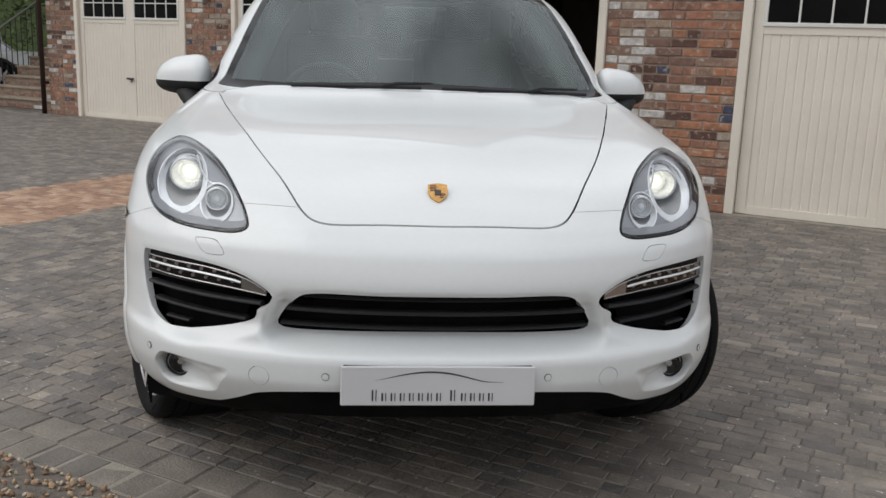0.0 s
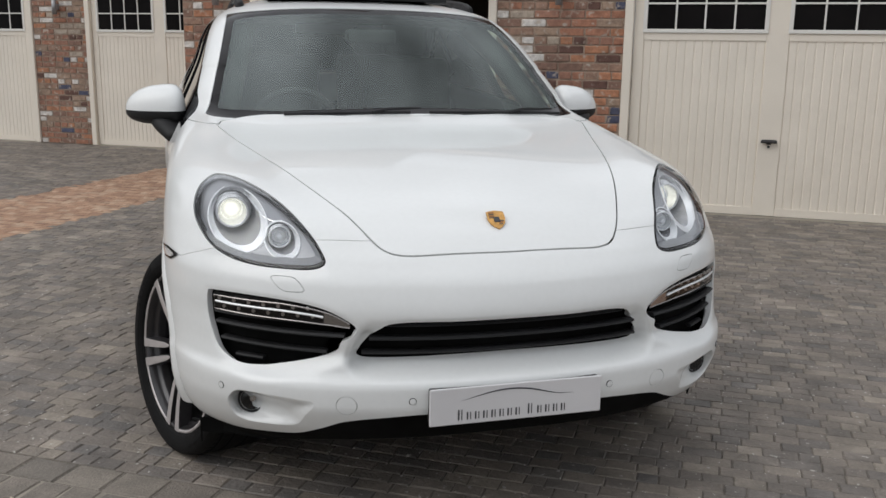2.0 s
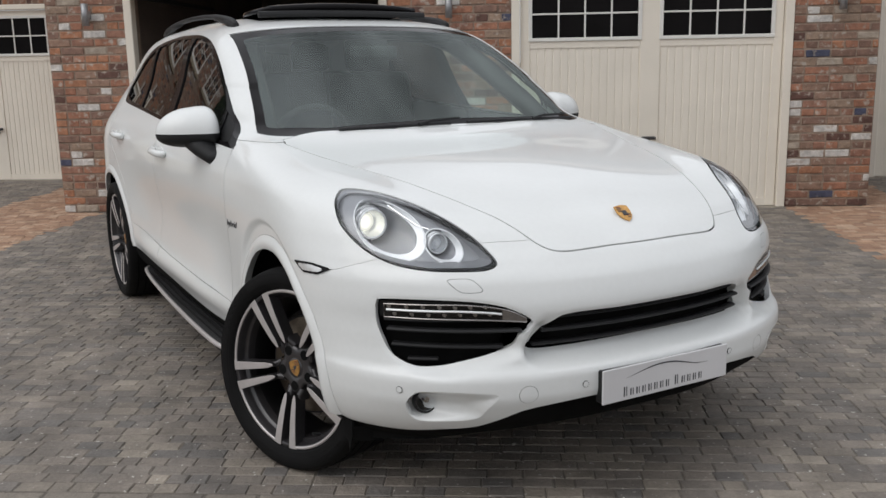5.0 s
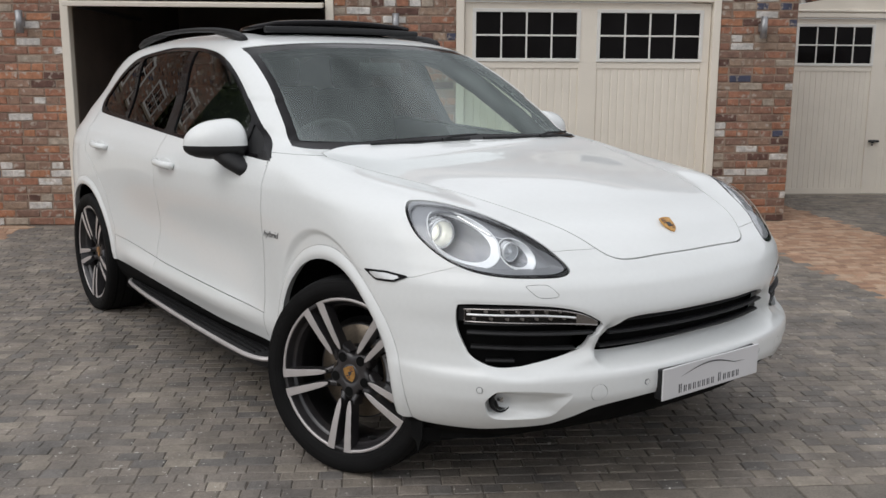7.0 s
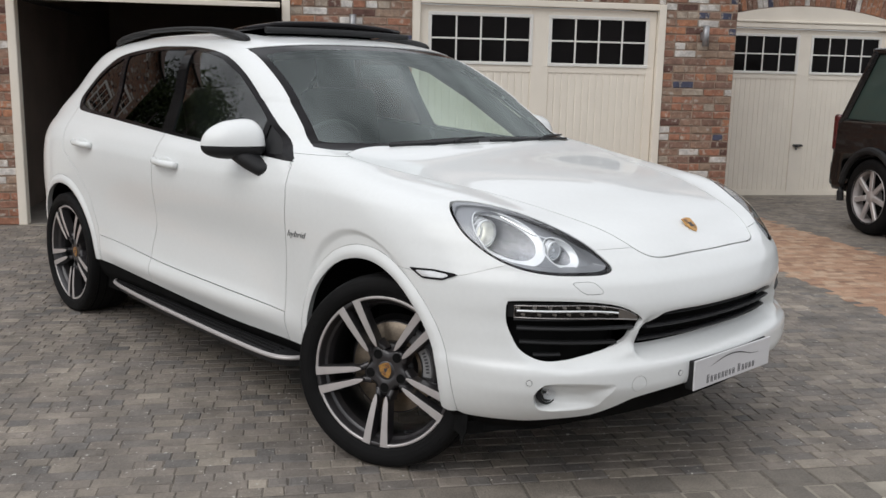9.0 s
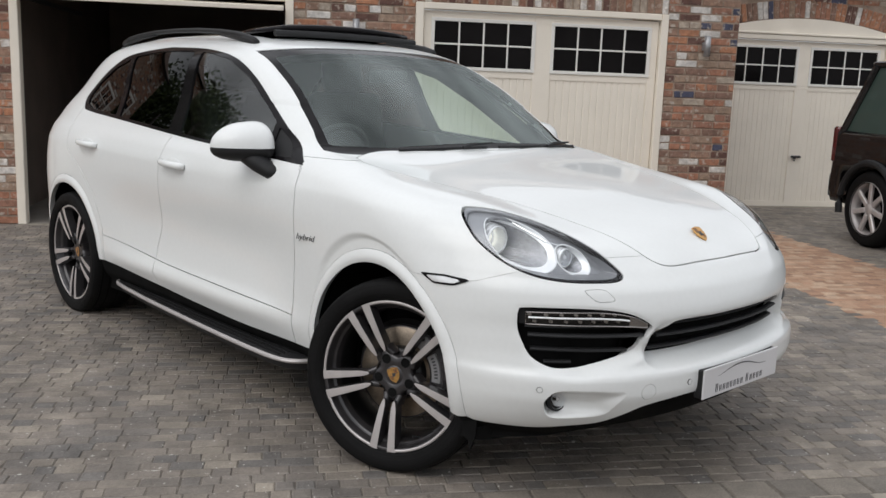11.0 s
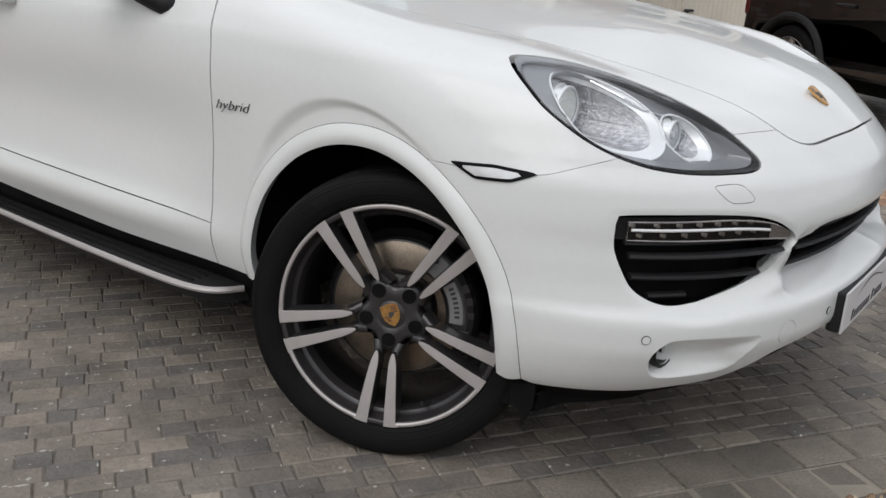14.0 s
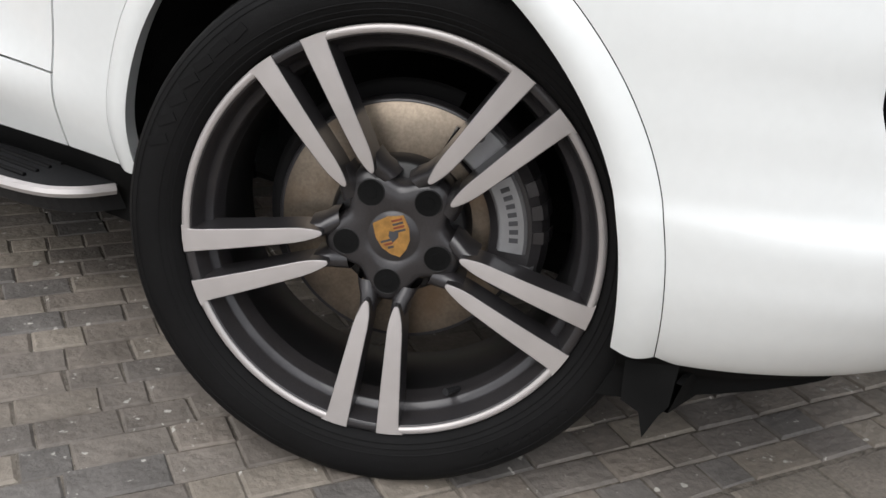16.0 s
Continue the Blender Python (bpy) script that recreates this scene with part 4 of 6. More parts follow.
SCREEN = loop([(-0.765, 1.112), (-0.60, 1.104), (-0.35, 1.112), (0, 1.119), (0.35, 1.112), (0.60, 1.104), (0.765, 1.112), (0.755, 1.15), (0.70, 1.33), (0.650, 1.495), (0.63, 1.522), (0.35, 1.548), (0, 1.555),
               (-0.35, 1.548), (-0.63, 1.522), (-0.650, 1.495), (-0.70, 1.33), (-0.755, 1.15)], 6)
SIDEWIN = loop([(1.50, 1.058), (1.675, 1.064), (2.017, 1.080), (2.316, 1.092), (2.64, 1.108), (3.28, 1.146), (3.71, 1.172), (3.80, 1.193), (3.838, 1.255), (3.762, 1.341), (3.60, 1.44), (3.45, 1.497),
                (3.14, 1.535), (2.98, 1.538), (2.64, 1.528), (2.32, 1.488), (2.08, 1.405), (1.83, 1.262), (1.60, 1.125), (1.51, 1.075)], 6)
GLASS_F = [(1.80, 1.082), (2.05, 1.094), (2.575, 1.120), (2.675, 1.516), (2.565, 1.508), (2.36, 1.478), (2.12, 1.398), (1.90, 1.275), (1.80, 1.215)]
GLASS_V = [(1.59, 1.078), (1.765, 1.081), (1.765, 1.195), (1.68, 1.148)]
GLASS_R = [(2.69, 1.127), (3.30, 1.163), (3.39, 1.486), (3.15, 1.516), (2.98, 1.520), (2.75, 1.516)]
GLASS_Q = [(3.345, 1.168), (3.69, 1.190), (3.78, 1.215), (3.80, 1.26), (3.735, 1.335), (3.58, 1.422), (3.435, 1.474)]
ROOFGLASS = [(-0.43, 2.42), (0.43, 2.42), (0.44, 3.2), (0.42, 3.95), (-0.42, 3.95), (-0.44, 3.2)]
TAILGLASS = loop([(-0.55, 1.22), (0.55, 1.22), (0.50, 1.44), (0.3, 1.50), (-0.3, 1.50), (-0.50, 1.44)])

half_v, half_t = body_surface()


def hollow(V):
    """Sinks the bumper towards the lower edges and corners of its openings."""
    front = (V[:, 1] < 0.6) & (V[:, 2] > 0.40) & (V[:, 2] < 0.80)
    P = np.stack([-V[front, 0], V[front, 2]], 1)
    z = P[:, 1]
    d = np.clip(outline_distance(P, MOUTH), 0, 1)
    under = np.maximum(np.clip((0.615 - z) / 0.07, 0, 1), 0.75 * np.clip((P[:, 0] - 0.36) / 0.05, 0, 1) * np.clip((0.66 - z) / 0.05, 0, 1))
    sink = 0.065 * under * (0.5 + 0.5 * np.cos(np.pi * np.clip(d / 0.047, 0, 1))) + 0.006 * np.clip(1 - d / 0.012, 0, 1) ** 2
    d = np.clip(outline_distance(P, INTAKE), 0, 1)
    under = np.clip((0.605 - z) / 0.06, 0, 1) * np.clip((0.80 - P[:, 0]) / 0.12, 0, 1)
    sink = np.maximum(sink, 0.026 * under * (0.5 + 0.5 * np.cos(np.pi * np.clip(d / 0.036, 0, 1))) + 0.004 * np.clip(1 - d / 0.012, 0, 1) ** 2)
    V = V.copy()
    V[front, 1] += sink
    return V


half_v = hollow(half_v)
half_n = point_normals(half_v, half_t)
half_n[np.abs(half_v[:, 0]) < 1e-6, 0] = 0
if half_n[len(half_n) // 4, 0] > 0:
    half_n, half_t = -half_n, half_t[:, ::-1]
flip = np.array([-1, 1, 1])
skin = (np.concatenate([half_v, half_v * flip]), np.concatenate([half_n, half_n * flip]), np.concatenate([half_t, half_t[:, ::-1] + len(half_v)]))
_, first, inverse = np.unique(np.round(skin[0], 6), axis=0, return_index=True, return_inverse=True)
tri = inverse.reshape(-1)[skin[2]]
tri = tri[(tri[:, 0] != tri[:, 1]) & (tri[:, 1] != tri[:, 2]) & (tri[:, 0] != tri[:, 2])]
skin = (skin[0][first], skin[1][first], tri)
full_skin = skin

# lower edge of the paint: bumper lip in front, sill along the side
V = skin[0]


def paint_edge(V):
    x, y = np.abs(V[:, 0]), V[:, 1]
    front = curve([(0.0, 0.395), (0.25, 0.392), (0.39, 0.382), (0.47, 0.369), (0.536, 0.338), (0.594, 0.312), (0.68, 0.300), (0.76, 0.287), (0.86, 0.287), (0.95, 0.295)], x)
    sides = curve([(1.2, 0.318), (1.8, 0.316), (2.3, 0.328), (2.7, 0.345), (3.4, 0.368), (4.2, 0.36), (4.9, 0.36)], y)
    k = np.clip((y - 0.6) / 0.5, 0, 1)
    return front * (1 - k) + sides * k + 0.024 * np.clip((y - 0.48) / 0.06, 0, 1) * (y < 0.7)


lower, skin = carve(skin, V[:, 2] - paint_edge(V), 0.001)


def arch(V, c, r):
    return np.where(np.abs(V[:, 0]) > 0.55, np.hypot(V[:, 1] - c, V[:, 2] - ARCH_Z) - r, 1.0)


_, lower = split(lower, np.minimum(arch(lower[0], ARCH_F, 0.40), arch(lower[0], ARCH_R, 0.40)))
lx, ly, lz = np.abs(lower[0]).T
_, lower = split(lower, lz - np.where(ly < 0.9, curve([(0.0, 0.285), (0.35, 0.275), (0.60, 0.240), (0.78, 0.215), (0.84, 0.190), (1.0, 0.190)], lx), 0.19))
tuck = 0.045 * (1 - np.clip((np.abs(lower[0][:, 0]) - 0.52) / 0.14, 0, 1)) * (lower[0][:, 1] < 0.9)
lower = (lower[0] - lower[1] * np.array([1, 1, 0]) * tuck[:, None], lower[1], lower[2])
skin_part("lower_valance", lower, VOID, CAR, "matt black plastic lower valance and sills", 0.02, -0.001)
for c in (ARCH_F, ARCH_R):
    _, skin = split(skin, arch(skin[0], c, 0.394))
    ring, skin = carve(skin, arch(skin[0], c, 0.443), 0.0006)
    for s in (-1, 1):
        one, _ = split(ring, -ring[0][:, 0] * s)
        t = np.clip((np.hypot(one[0][:, 1] - c, one[0][:, 2] - ARCH_Z) - 0.394) / 0.049, 0, 1)
        puff, grow = 0.011 * np.sin(np.pi * (0.78 * t + 0.22)), 0.011 * 0.78 * np.pi / 0.049 * np.cos(np.pi * (0.78 * t + 0.22))
        puff = puff + 0.009 * np.clip((0.52 - one[0][:, 2]) / 0.2, 0, 1) ** 1.5 * (one[0][:, 1] < c) * (c == ARCH_F) * (1 - t ** 2)
        radial = np.stack([0 * t, one[0][:, 1] - c, one[0][:, 2] - ARCH_Z], 1) / 0.418
        one = (one[0] + one[1] * puff[:, None], one[1] - radial * grow[:, None], one[2])
        skin_part("wheel_arch_trim", one, PAINT, CAR, "white wheel arch lip", 0.03, 0.0)
bonnet, skin = carve(skin, top_region(skin[0], BONNET, 0.7), 0.0024)
bu, bv = bonnet[0][:, 0] / 0.75, (bonnet[0][:, 1] - 0.75) / 0.65
terms = np.stack([bu ** i * bv ** j for i in range(5) for j in range(5 - i)], 1)
even = terms @ np.linalg.lstsq(terms, bonnet[1], rcond=None)[0]
bonnet = (bonnet[0], 0.3 * bonnet[1] + 0.7 * even, bonnet[2])
skin_part("bonnet", bonnet, PAINT, CAR, "smooth white bonnet", 0.035)
screen, skin = split(skin, np.where((skin[0][:, 1] > 1.05) & (skin[0][:, 1] < 2.6), outline_distance(skin[0][:, [0, 2]], SCREEN), 1.0))
mask_in, band = split(screen, outline_distance(screen[0][:, [0, 2]], SCREEN) + 0.024 + 0.006 * np.clip((np.abs(screen[0][:, 0]) - 0.5) / 0.12, 0, 1))
skin_part("windscreen", calm(mask_in, 1), SCREEN_GLASS, CAR, "clear windscreen", 0, -0.004)
skin_part("windscreen_surround", band, GLOSS, CAR, "black edge of the windscreen", 0.02, -0.004)
rear_glass, skin = split(skin, np.where(skin[0][:, 1] > 3.9, outline_distance(skin[0][:, [0, 2]], TAILGLASS), 1.0))
skin_part("rear_window", rear_glass, PRIVACY_GLASS, CAR, "", 0, -0.003)
roofglass, skin = carve(skin, top_region(skin[0], ROOFGLASS, 1.5), 0.002)
skin_part("roof_glass", roofglass, GLOSS, CAR, "black glass roof panel", 0.02)
_, skin = split(skin, front_region(skin[0], MOUTH, 0))
FRONTDOOR = [(1.90, 1.15), (1.62, 1.09), (1.50, 1.063), (1.490, 1.04), (1.472, 0.93), (1.476, 0.77), (1.492, 0.58), (1.510, 0.20), (2.715, 0.20), (2.71, 0.53), (2.665, 0.65), (2.655, 0.75), (2.640, 0.90), (2.625, 1.20)]
REARDOOR = [(2.715, 0.20), (2.71, 0.53), (2.665, 0.65), (2.655, 0.75), (2.640, 0.90), (2.625, 1.20), (3.80, 1.22), (3.84, 1.10), (3.78, 0.95), (3.60, 0.86), (3.42, 0.72), (3.34, 0.55), (3.32, 0.20)]
CREASE = [(1.0, 0.415), (1.40, 0.431), (1.49, 0.443), (1.93, 0.460), (2.55, 0.472), (3.0, 0.495), (3.5, 0.52)]
LAMP_SKIN, SCOOP_SKIN = {}, {}
SCOOP = loop([(0.775, 0.392), (0.762, 0.428), (0.735, 0.440), (0.66, 0.439), (0.595, 0.434), (0.552, 0.426), (0.575, 0.385), (0.600, 0.348), (0.68, 0.338), (0.745, 0.342)])
WASHER = loop([(0.650, 0.757), (0.635, 0.762), (0.596, 0.762), (0.582, 0.754), (0.566, 0.732), (0.574, 0.725), (0.612, 0.724), (0.628, 0.730)])
TOWCAP = np.array([(0.4685 + 0.0275 * math.cos(a), 0.4225 + 0.0275 * math.sin(a)) for a in np.linspace(0, 2 * math.pi, 28, endpoint=False)])
for s in (-1, 1):
    lamp, skin = carve(skin, front_region(skin[0], LAMP, s), 0.0015)
    LAMP_SKIN[s] = lamp
    _, skin = split(skin, front_region(skin[0], INTAKE, s, 0.6))
    win, skin = split(skin, side_region(skin[0], SIDEWIN, s))
    rest = win
    for nm, poly, mat in (("front_window", GLASS_F, SIDE_GLASS), ("mirror_sail_panel", GLASS_V, BLACK), ("rear_door_window", GLASS_R, PRIVACY_GLASS), ("rear_quarter_window", GLASS_Q, PRIVACY_GLASS)):
        pane, rest = split(rest, side_region(rest[0], np.array(poly), s))
        skin_part(nm, calm(pane, 0), mat, CAR, "", 0, -0.008)
    skin_part("window_frame", rest, GLOSS, CAR, "gloss black window frame and pillars", 0.015, -0.002)
    for nm, poly in (("front_door", FRONTDOOR), ("rear_door", REARDOOR)):
        door, skin = carve(skin, side_region(skin[0], np.array(poly), s), 0.0024)
        trim, door = carve(door, door[0][:, 2] - curve(CREASE, door[0][:, 1]), 0.0018)
        d = skin_part(nm, door, PAINT, CAR, "white car door", 0.02)
        skin_part("door_foot_panel", trim, PAINT, d, "", 0.02)
    SCOOP_SKIN[s], skin = split(skin, front_region(skin[0], SCOOP, s, 0.6))
    for nm, poly, lb in (("washer_cap", WASHER, "white headlamp washer cap"), ("tow_eye_cap", TOWCAP, "round white towing eye cap")):
        cap, skin = carve(skin, front_region(skin[0], poly, s, 0.6), 0.0007)
        skin_part(nm, cap, PAINT, CAR, lb, 0.006)
SEAM = [(0.0, 0.95), (0.165, 0.95), (0.185, 0.851), (0.216, 0.852), (0.30, 0.835), (0.405, 0.798), (0.44, 0.785), (0.49, 0.769), (0.68, 0.762), (0.80, 0.764)]
bx, by, bz = skin[0].T
bumper, skin = carve(skin, np.maximum(bz - curve(SEAM, by), by - 0.80), 0.0006)
skin_part("bumper", bumper, PAINT, CAR, "smooth white front bumper", 0.02)
wing, skin = carve(skin, np.maximum(np.maximum(skin[0][:, 1] - 1.60, skin[0][:, 2] - 1.090), 0.30 - np.abs(skin[0][:, 0])), 0.0010)
for s in (-1, 1):
    one, _ = split(wing, -wing[0][:, 0] * s)
    skin_part("front_wing", one, PAINT, CAR, "smooth white front wing", 0.02)
skin_part("body", skin, PAINT, CAR, "glossy white painted bodywork", 0.022)

def nose_y(x, z):
    """Where the nose surface lies, at a distance x from the middle and a height z."""
    yf, w, L, p = (float(curve(tb, z)) for tb in (NOSE, HALF, CORNER, SQUARE))
    w = w - 0.020 * math.exp(-((0.3 - 1.15) / 0.65) ** 4)
    q = min(abs(x) / w, 0.999)
    return yf + L * (1 - (1 - q ** p) ** (1 / p))


# black liner added behind gaps, grilles and lamps, to stand for the shade there
liner, _ = split((full_skin[0] - full_skin[1] * 0.075, full_skin[1], full_skin[2]), full_skin[0][:, 2] - 1.0)
for c in (ARCH_F, ARCH_R):
    _, liner = split(liner, arch(liner[0], c, 0.43))
for s in (-1, 1):
    _, liner = split(liner, front_region(liner[0], LAMP, s) - 0.02)
    _, liner = split(liner, front_region(liner[0], loop([(0.80, 0.44), (0.66, 0.45), (0.52, 0.44), (0.58, 0.33), (0.78, 0.33)]), s, 0.6))
_, liner = split(liner, np.where(liner[0][:, 1] < 1.0, liner[0][:, 2] - 0.30, 1.0))
skin_part("gap_shade_shell", liner, VOID, CAR, "black shell added to keep the gaps in shade", 0)
part("floor_pan", box(-0.55, 0.55, 0.46, 4.6, 0.20, 0.26, 0.02), VOID, CAR)
part("sill_floor", box(-0.82, 0.82, ARCH_F + 0.46, ARCH_R - 0.46, 0.195, 0.255, 0.02), VOID, CAR)
tray = bmesh.new()
edge_f, edge_b = [], []
for x in np.linspace(-0.80, 0.80, 17):
    y = min(nose_y(abs(x), 0.36) + 0.24, 0.47)
    edge_f.append([tray.verts.new((x, y, z)) for z in (0.250, 0.262)])
    edge_b.append([tray.verts.new((x, 0.50, z)) for z in (0.215, 0.262)])
for i in range(16):
    for k in (0, 1):
        tray.faces.new((edge_f[i][k], edge_f[i + 1][k], edge_b[i + 1][k], edge_b[i][k]))
    tray.faces.new((edge_f[i][0], edge_f[i + 1][0], edge_f[i + 1][1], edge_f[i][1]))
part("undertray", tray, VOID, CAR, "flat black undertray")
for s in (-1, 1):
    for c in (ARCH_F, ARCH_R):
        w = lathe([(0.435, s * 0.52), (0.435, s * 0.90)], 24, None, pose(0, c, ARCH_Z), 0, 180)
        bmesh.ops.create_circle(w, cap_ends=True, segments=32, radius=0.435, matrix=pose(s * 0.52, c, ARCH_Z, 0, 90, 0))
        bmesh.ops.bisect_plane(w, geom=w.verts[:] + w.edges[:] + w.faces[:], plane_co=(0, 0, 0.27), plane_no=(0, 0, -1), clear_outer=True)
        part("wheel_well", w, VOID, CAR)


for s in (-1, 1):
    flap, last = bmesh.new(), None
    for x, y, z in ((0.850, 0.476, 0.216), (0.83, 0.476, 0.208), (0.80, 0.472, 0.204), (0.72, 0.455, 0.200), (0.56, 0.42, 0.205), (0.45, 0.41, 0.22)):
        row = [flap.verts.new((s * x, yy, zz)) for yy, zz in ((y, z), (y - 0.01, 0.260), (y - 0.002, 0.260), (y + 0.006, z))]
        if last:
            for k in range(4):
                flap.faces.new((last[k], last[(k + 1) % 4], row[(k + 1) % 4], row[k]))
        last = row
    part("air_deflector", flap, VOID, CAR, "torn black rubber air deflector")
    end, edges = bmesh.new(), []
    for x in (0.852, 0.846):
        edges.append([end.verts.new((s * x, y, z)) for y, z in ((0.474, 0.300), (0.476, 0.226), (0.486, 0.208), (0.500, 0.170), (0.511, 0.204), (0.536, 0.212), (0.542, 0.290))])
        end.faces.new(edges[-1])
    for k in range(7):
        end.faces.new((edges[0][k - 1], edges[0][k], edges[1][k], edges[1][k - 1]))
    part("deflector_end", end, VOID, CAR, "black rubber end with a hanging point")

TYRE = 0.356


def wheel(hub_x, hub_y, hub_z, steer, lean, s):
    """Tyre, dished rim, ten machined twin spokes, five-lobed hub, crest, disc and caliper. Built facing +x."""
    def place(a, r, o, q):
        """A point at the angle a (degrees), radius r, offset o across that radius, q outwards."""
        ca, sa = math.cos(radians(a)), math.sin(radians(a))
        return (q, -s * (r * ca - o * sa), r * sa + o * ca)

    def turned(profile, n=96, a0=None, a1=None):
        """A lathe whose angles are counted as place() counts them."""
        if a0 is None:
            return lathe(profile, n)
        return lathe(profile, n, None, None, *((a0, a1) if s < 0 else (180 - a1, 180 - a0)))

    barrel = lathe([(0.262, -0.12), (0.246, -0.09), (0.238, -0.02), (0.238, 0.030), (0.241, 0.048)], 96)
    w = part("wheel", barrel, BARREL, CAR, "dark twin-spoke alloy wheel with machined silver faces", True)
    prof = [(0.256, -0.105), (0.280, -0.125), (0.312, -0.138), (0.338, -0.138), (0.348, -0.124), (0.3545, -0.08), (0.356, 0.0), (0.3550, 0.072), (0.3525, 0.098), (0.3470, 0.116), (0.338, 0.1235),
            (0.324, 0.1270), (0.308, 0.1265), (0.294, 0.1225), (0.2840, 0.1150), (0.2790, 0.106)]
    rubber = lathe(prof, 160)
    sl, cl = math.sin(radians(lean)), math.cos(radians(lean))
    for v in rubber.verts:
        low = (0.002 - hub_z - sl * v.co.x) / cl
        if v.co.z < low:
            v.co.z = low
        elif v.co.z < low + 0.05:                          # the sidewall bulges over the ground
            v.co.x += 0.002 * (1 - (v.co.z - low) / 0.05) * (1 if v.co.x > 0 else -1)
    part("tyre", rubber, RUBBER, w, "black low-profile tyre", True)
    for gx in (-0.03, 0.03, 0.075):
        part("tread_groove", lathe([(0.3538, gx - 0.006), (0.3566, gx - 0.004), (0.3566, gx + 0.004), (0.3538, gx + 0.006)], 64, None, None, -60, 240), VOID, w)
    for i in range(72):
        part("tread_sipe", box(-0.022, 0.016, -0.0016, 0.0016, -0.006, 0.0006, 0.0, None, pose(0, 0, 0, 5 * i) @ pose(0.095, 0, TYRE - 0.0045, 0, 14, 9)), VOID, w)
    for r, xx in ((0.2890, 0.1195), (0.2960, 0.1230), (0.3045, 0.1258), (0.3345, 0.1245), (0.3415, 0.1205)):
        part("sidewall_ring", lathe([(r - 0.0017, xx - 0.0012), (r, xx + 0.0014), (r + 0.0017, xx - 0.0012)], 96), RUBBER, w, "", True)
    for a0, cnt, size in ((130, 7, 0.0125), (300, 9, 0.006)):
        for i in range(cnt):
            a = a0 + i * (0.030 if size > 0.01 else 0.016) / 0.324 * 57.3
            stroke = box(-0.0014, 0.0014, -size * 0.45, size * 0.45, -size, size, 0, None, pose(0.1268, *place(a, 0.321, 0, 0)[1:], -s * (90 - a)))
            part("sidewall_lettering_bar", stroke, RUBBER, w)
    # dished rim: bright lip, dark slope with a ledge, then the barrel
    part("rim_edge", lathe([(0.2793, 0.104), (0.2787, 0.1085), (0.2770, 0.1105), (0.2690, 0.1100), (0.2655, 0.1080)], 120), GREYMETAL, w, "", True)
    part("rim_dish", lathe([(0.2655, 0.1082), (0.2630, 0.1020), (0.2585, 0.0860), (0.2570, 0.0790), (0.2490, 0.0760), (0.2470, 0.0735), (0.2455, 0.0640), (0.2410, 0.0480)], 120), GREYMETAL, w, "dark dished rim", True)
    for k in range(5):
        mid = 51 + 36 + 72 * k
        part("rim_lip", turned([(0.2676, 0.1095), (0.2682, 0.1122), (0.2763, 0.1130), (0.2785, 0.1100)], 30, mid - 27.6, mid + 27.6), SILVER, w, "machined silver rim lip", True)
    hubs = lathe([(0.0, 0.0775), (0.0335, 0.0775), (0.0350, 0.0760), (0.0365, 0.0775), (0.060, 0.0768), (0.080, 0.0760), (0.090, 0.0735), (0.0965, 0.0660), (0.099, 0.050), (0.098, 0.0)], 160)
    for v in hubs.verts:
        r = math.hypot(v.co.y, v.co.z)
        if r > 0.04:
            turn = 5 * (math.atan2(v.co.z, -s * v.co.y) - radians(51))
            lobe = (0.5 - 0.5 * math.cos(turn)) ** 1.15
            k = 1 - 0.27 * lobe * min(1, (r - 0.04) / 0.03)
            v.co.y, v.co.z = v.co.y * k, v.co.z * k
    part("hub", hubs, GREYMETAL, w, "dark five-lobed hub", True)
    shield = [(-0.0215, 0.0245), (-0.011, 0.0262), (0.0, 0.0285), (0.011, 0.0262), (0.0215, 0.0245), (0.0235, 0.005), (0.0195, -0.011), (0.011, -0.022), (0.0, -0.0295), (-0.011, -0.022), (-0.0195, -0.011), (-0.0235, 0.005)]
    spin = pose(0, 0, 0, 22)
    cr = prism(shield, 0.077, 0.0802, "x")
    bmesh.ops.transform(cr, matrix=spin, verts=cr.verts)
    part("crest", cr, GOLD, w, "gold shield with dark stripes on the hub cap")
    for sy, zs in ((1, (0.0045, 0.0095, 0.0145, 0.0195)), (-1, (-0.0045, -0.0095, -0.0145))):
        for i, z in enumerate(zs):
            part("crest_stripe", box(0.0800, 0.0808, *sorted((sy * 0.0035, sy * (0.0185 - 0.0035 * i * (sy < 0)))), z, z + 0.0028, 0, None, spin), DARKRED if i % 2 else INK, w)
    part("crest_centre", prism([(-0.006, 0.007), (0.006, 0.007), (0.0065, 0.0), (0.0, -0.0085), (-0.0065, 0.0)], 0.0800, 0.0812, "x"), INK, w)
    for k in range(5):
        a = 51 + 72 * k
        ny, nz = place(a, 0.0655, 0, 0)[1:]
        part("nut_rim", lathe([(0.0190, 0.0762), (0.0186, 0.0774), (0.0178, 0.0778), (0.0172, 0.0772), (0.0170, 0.074)], 28, None, pose(0, ny, nz)), BARREL, w, "", True)
        # flat black disc and black nut: the shade of a recess given as colour
        part("nut_hole_shade", lathe([(0.0174, 0.0774), (0.0001, 0.0772)], 24, None, pose(0, ny, nz)), VOID, w)
        part("wheel_nut", rod((0.0770, ny, nz), (0.0779, ny, nz), 0.0095, 0.0085, 6), VOID, w)
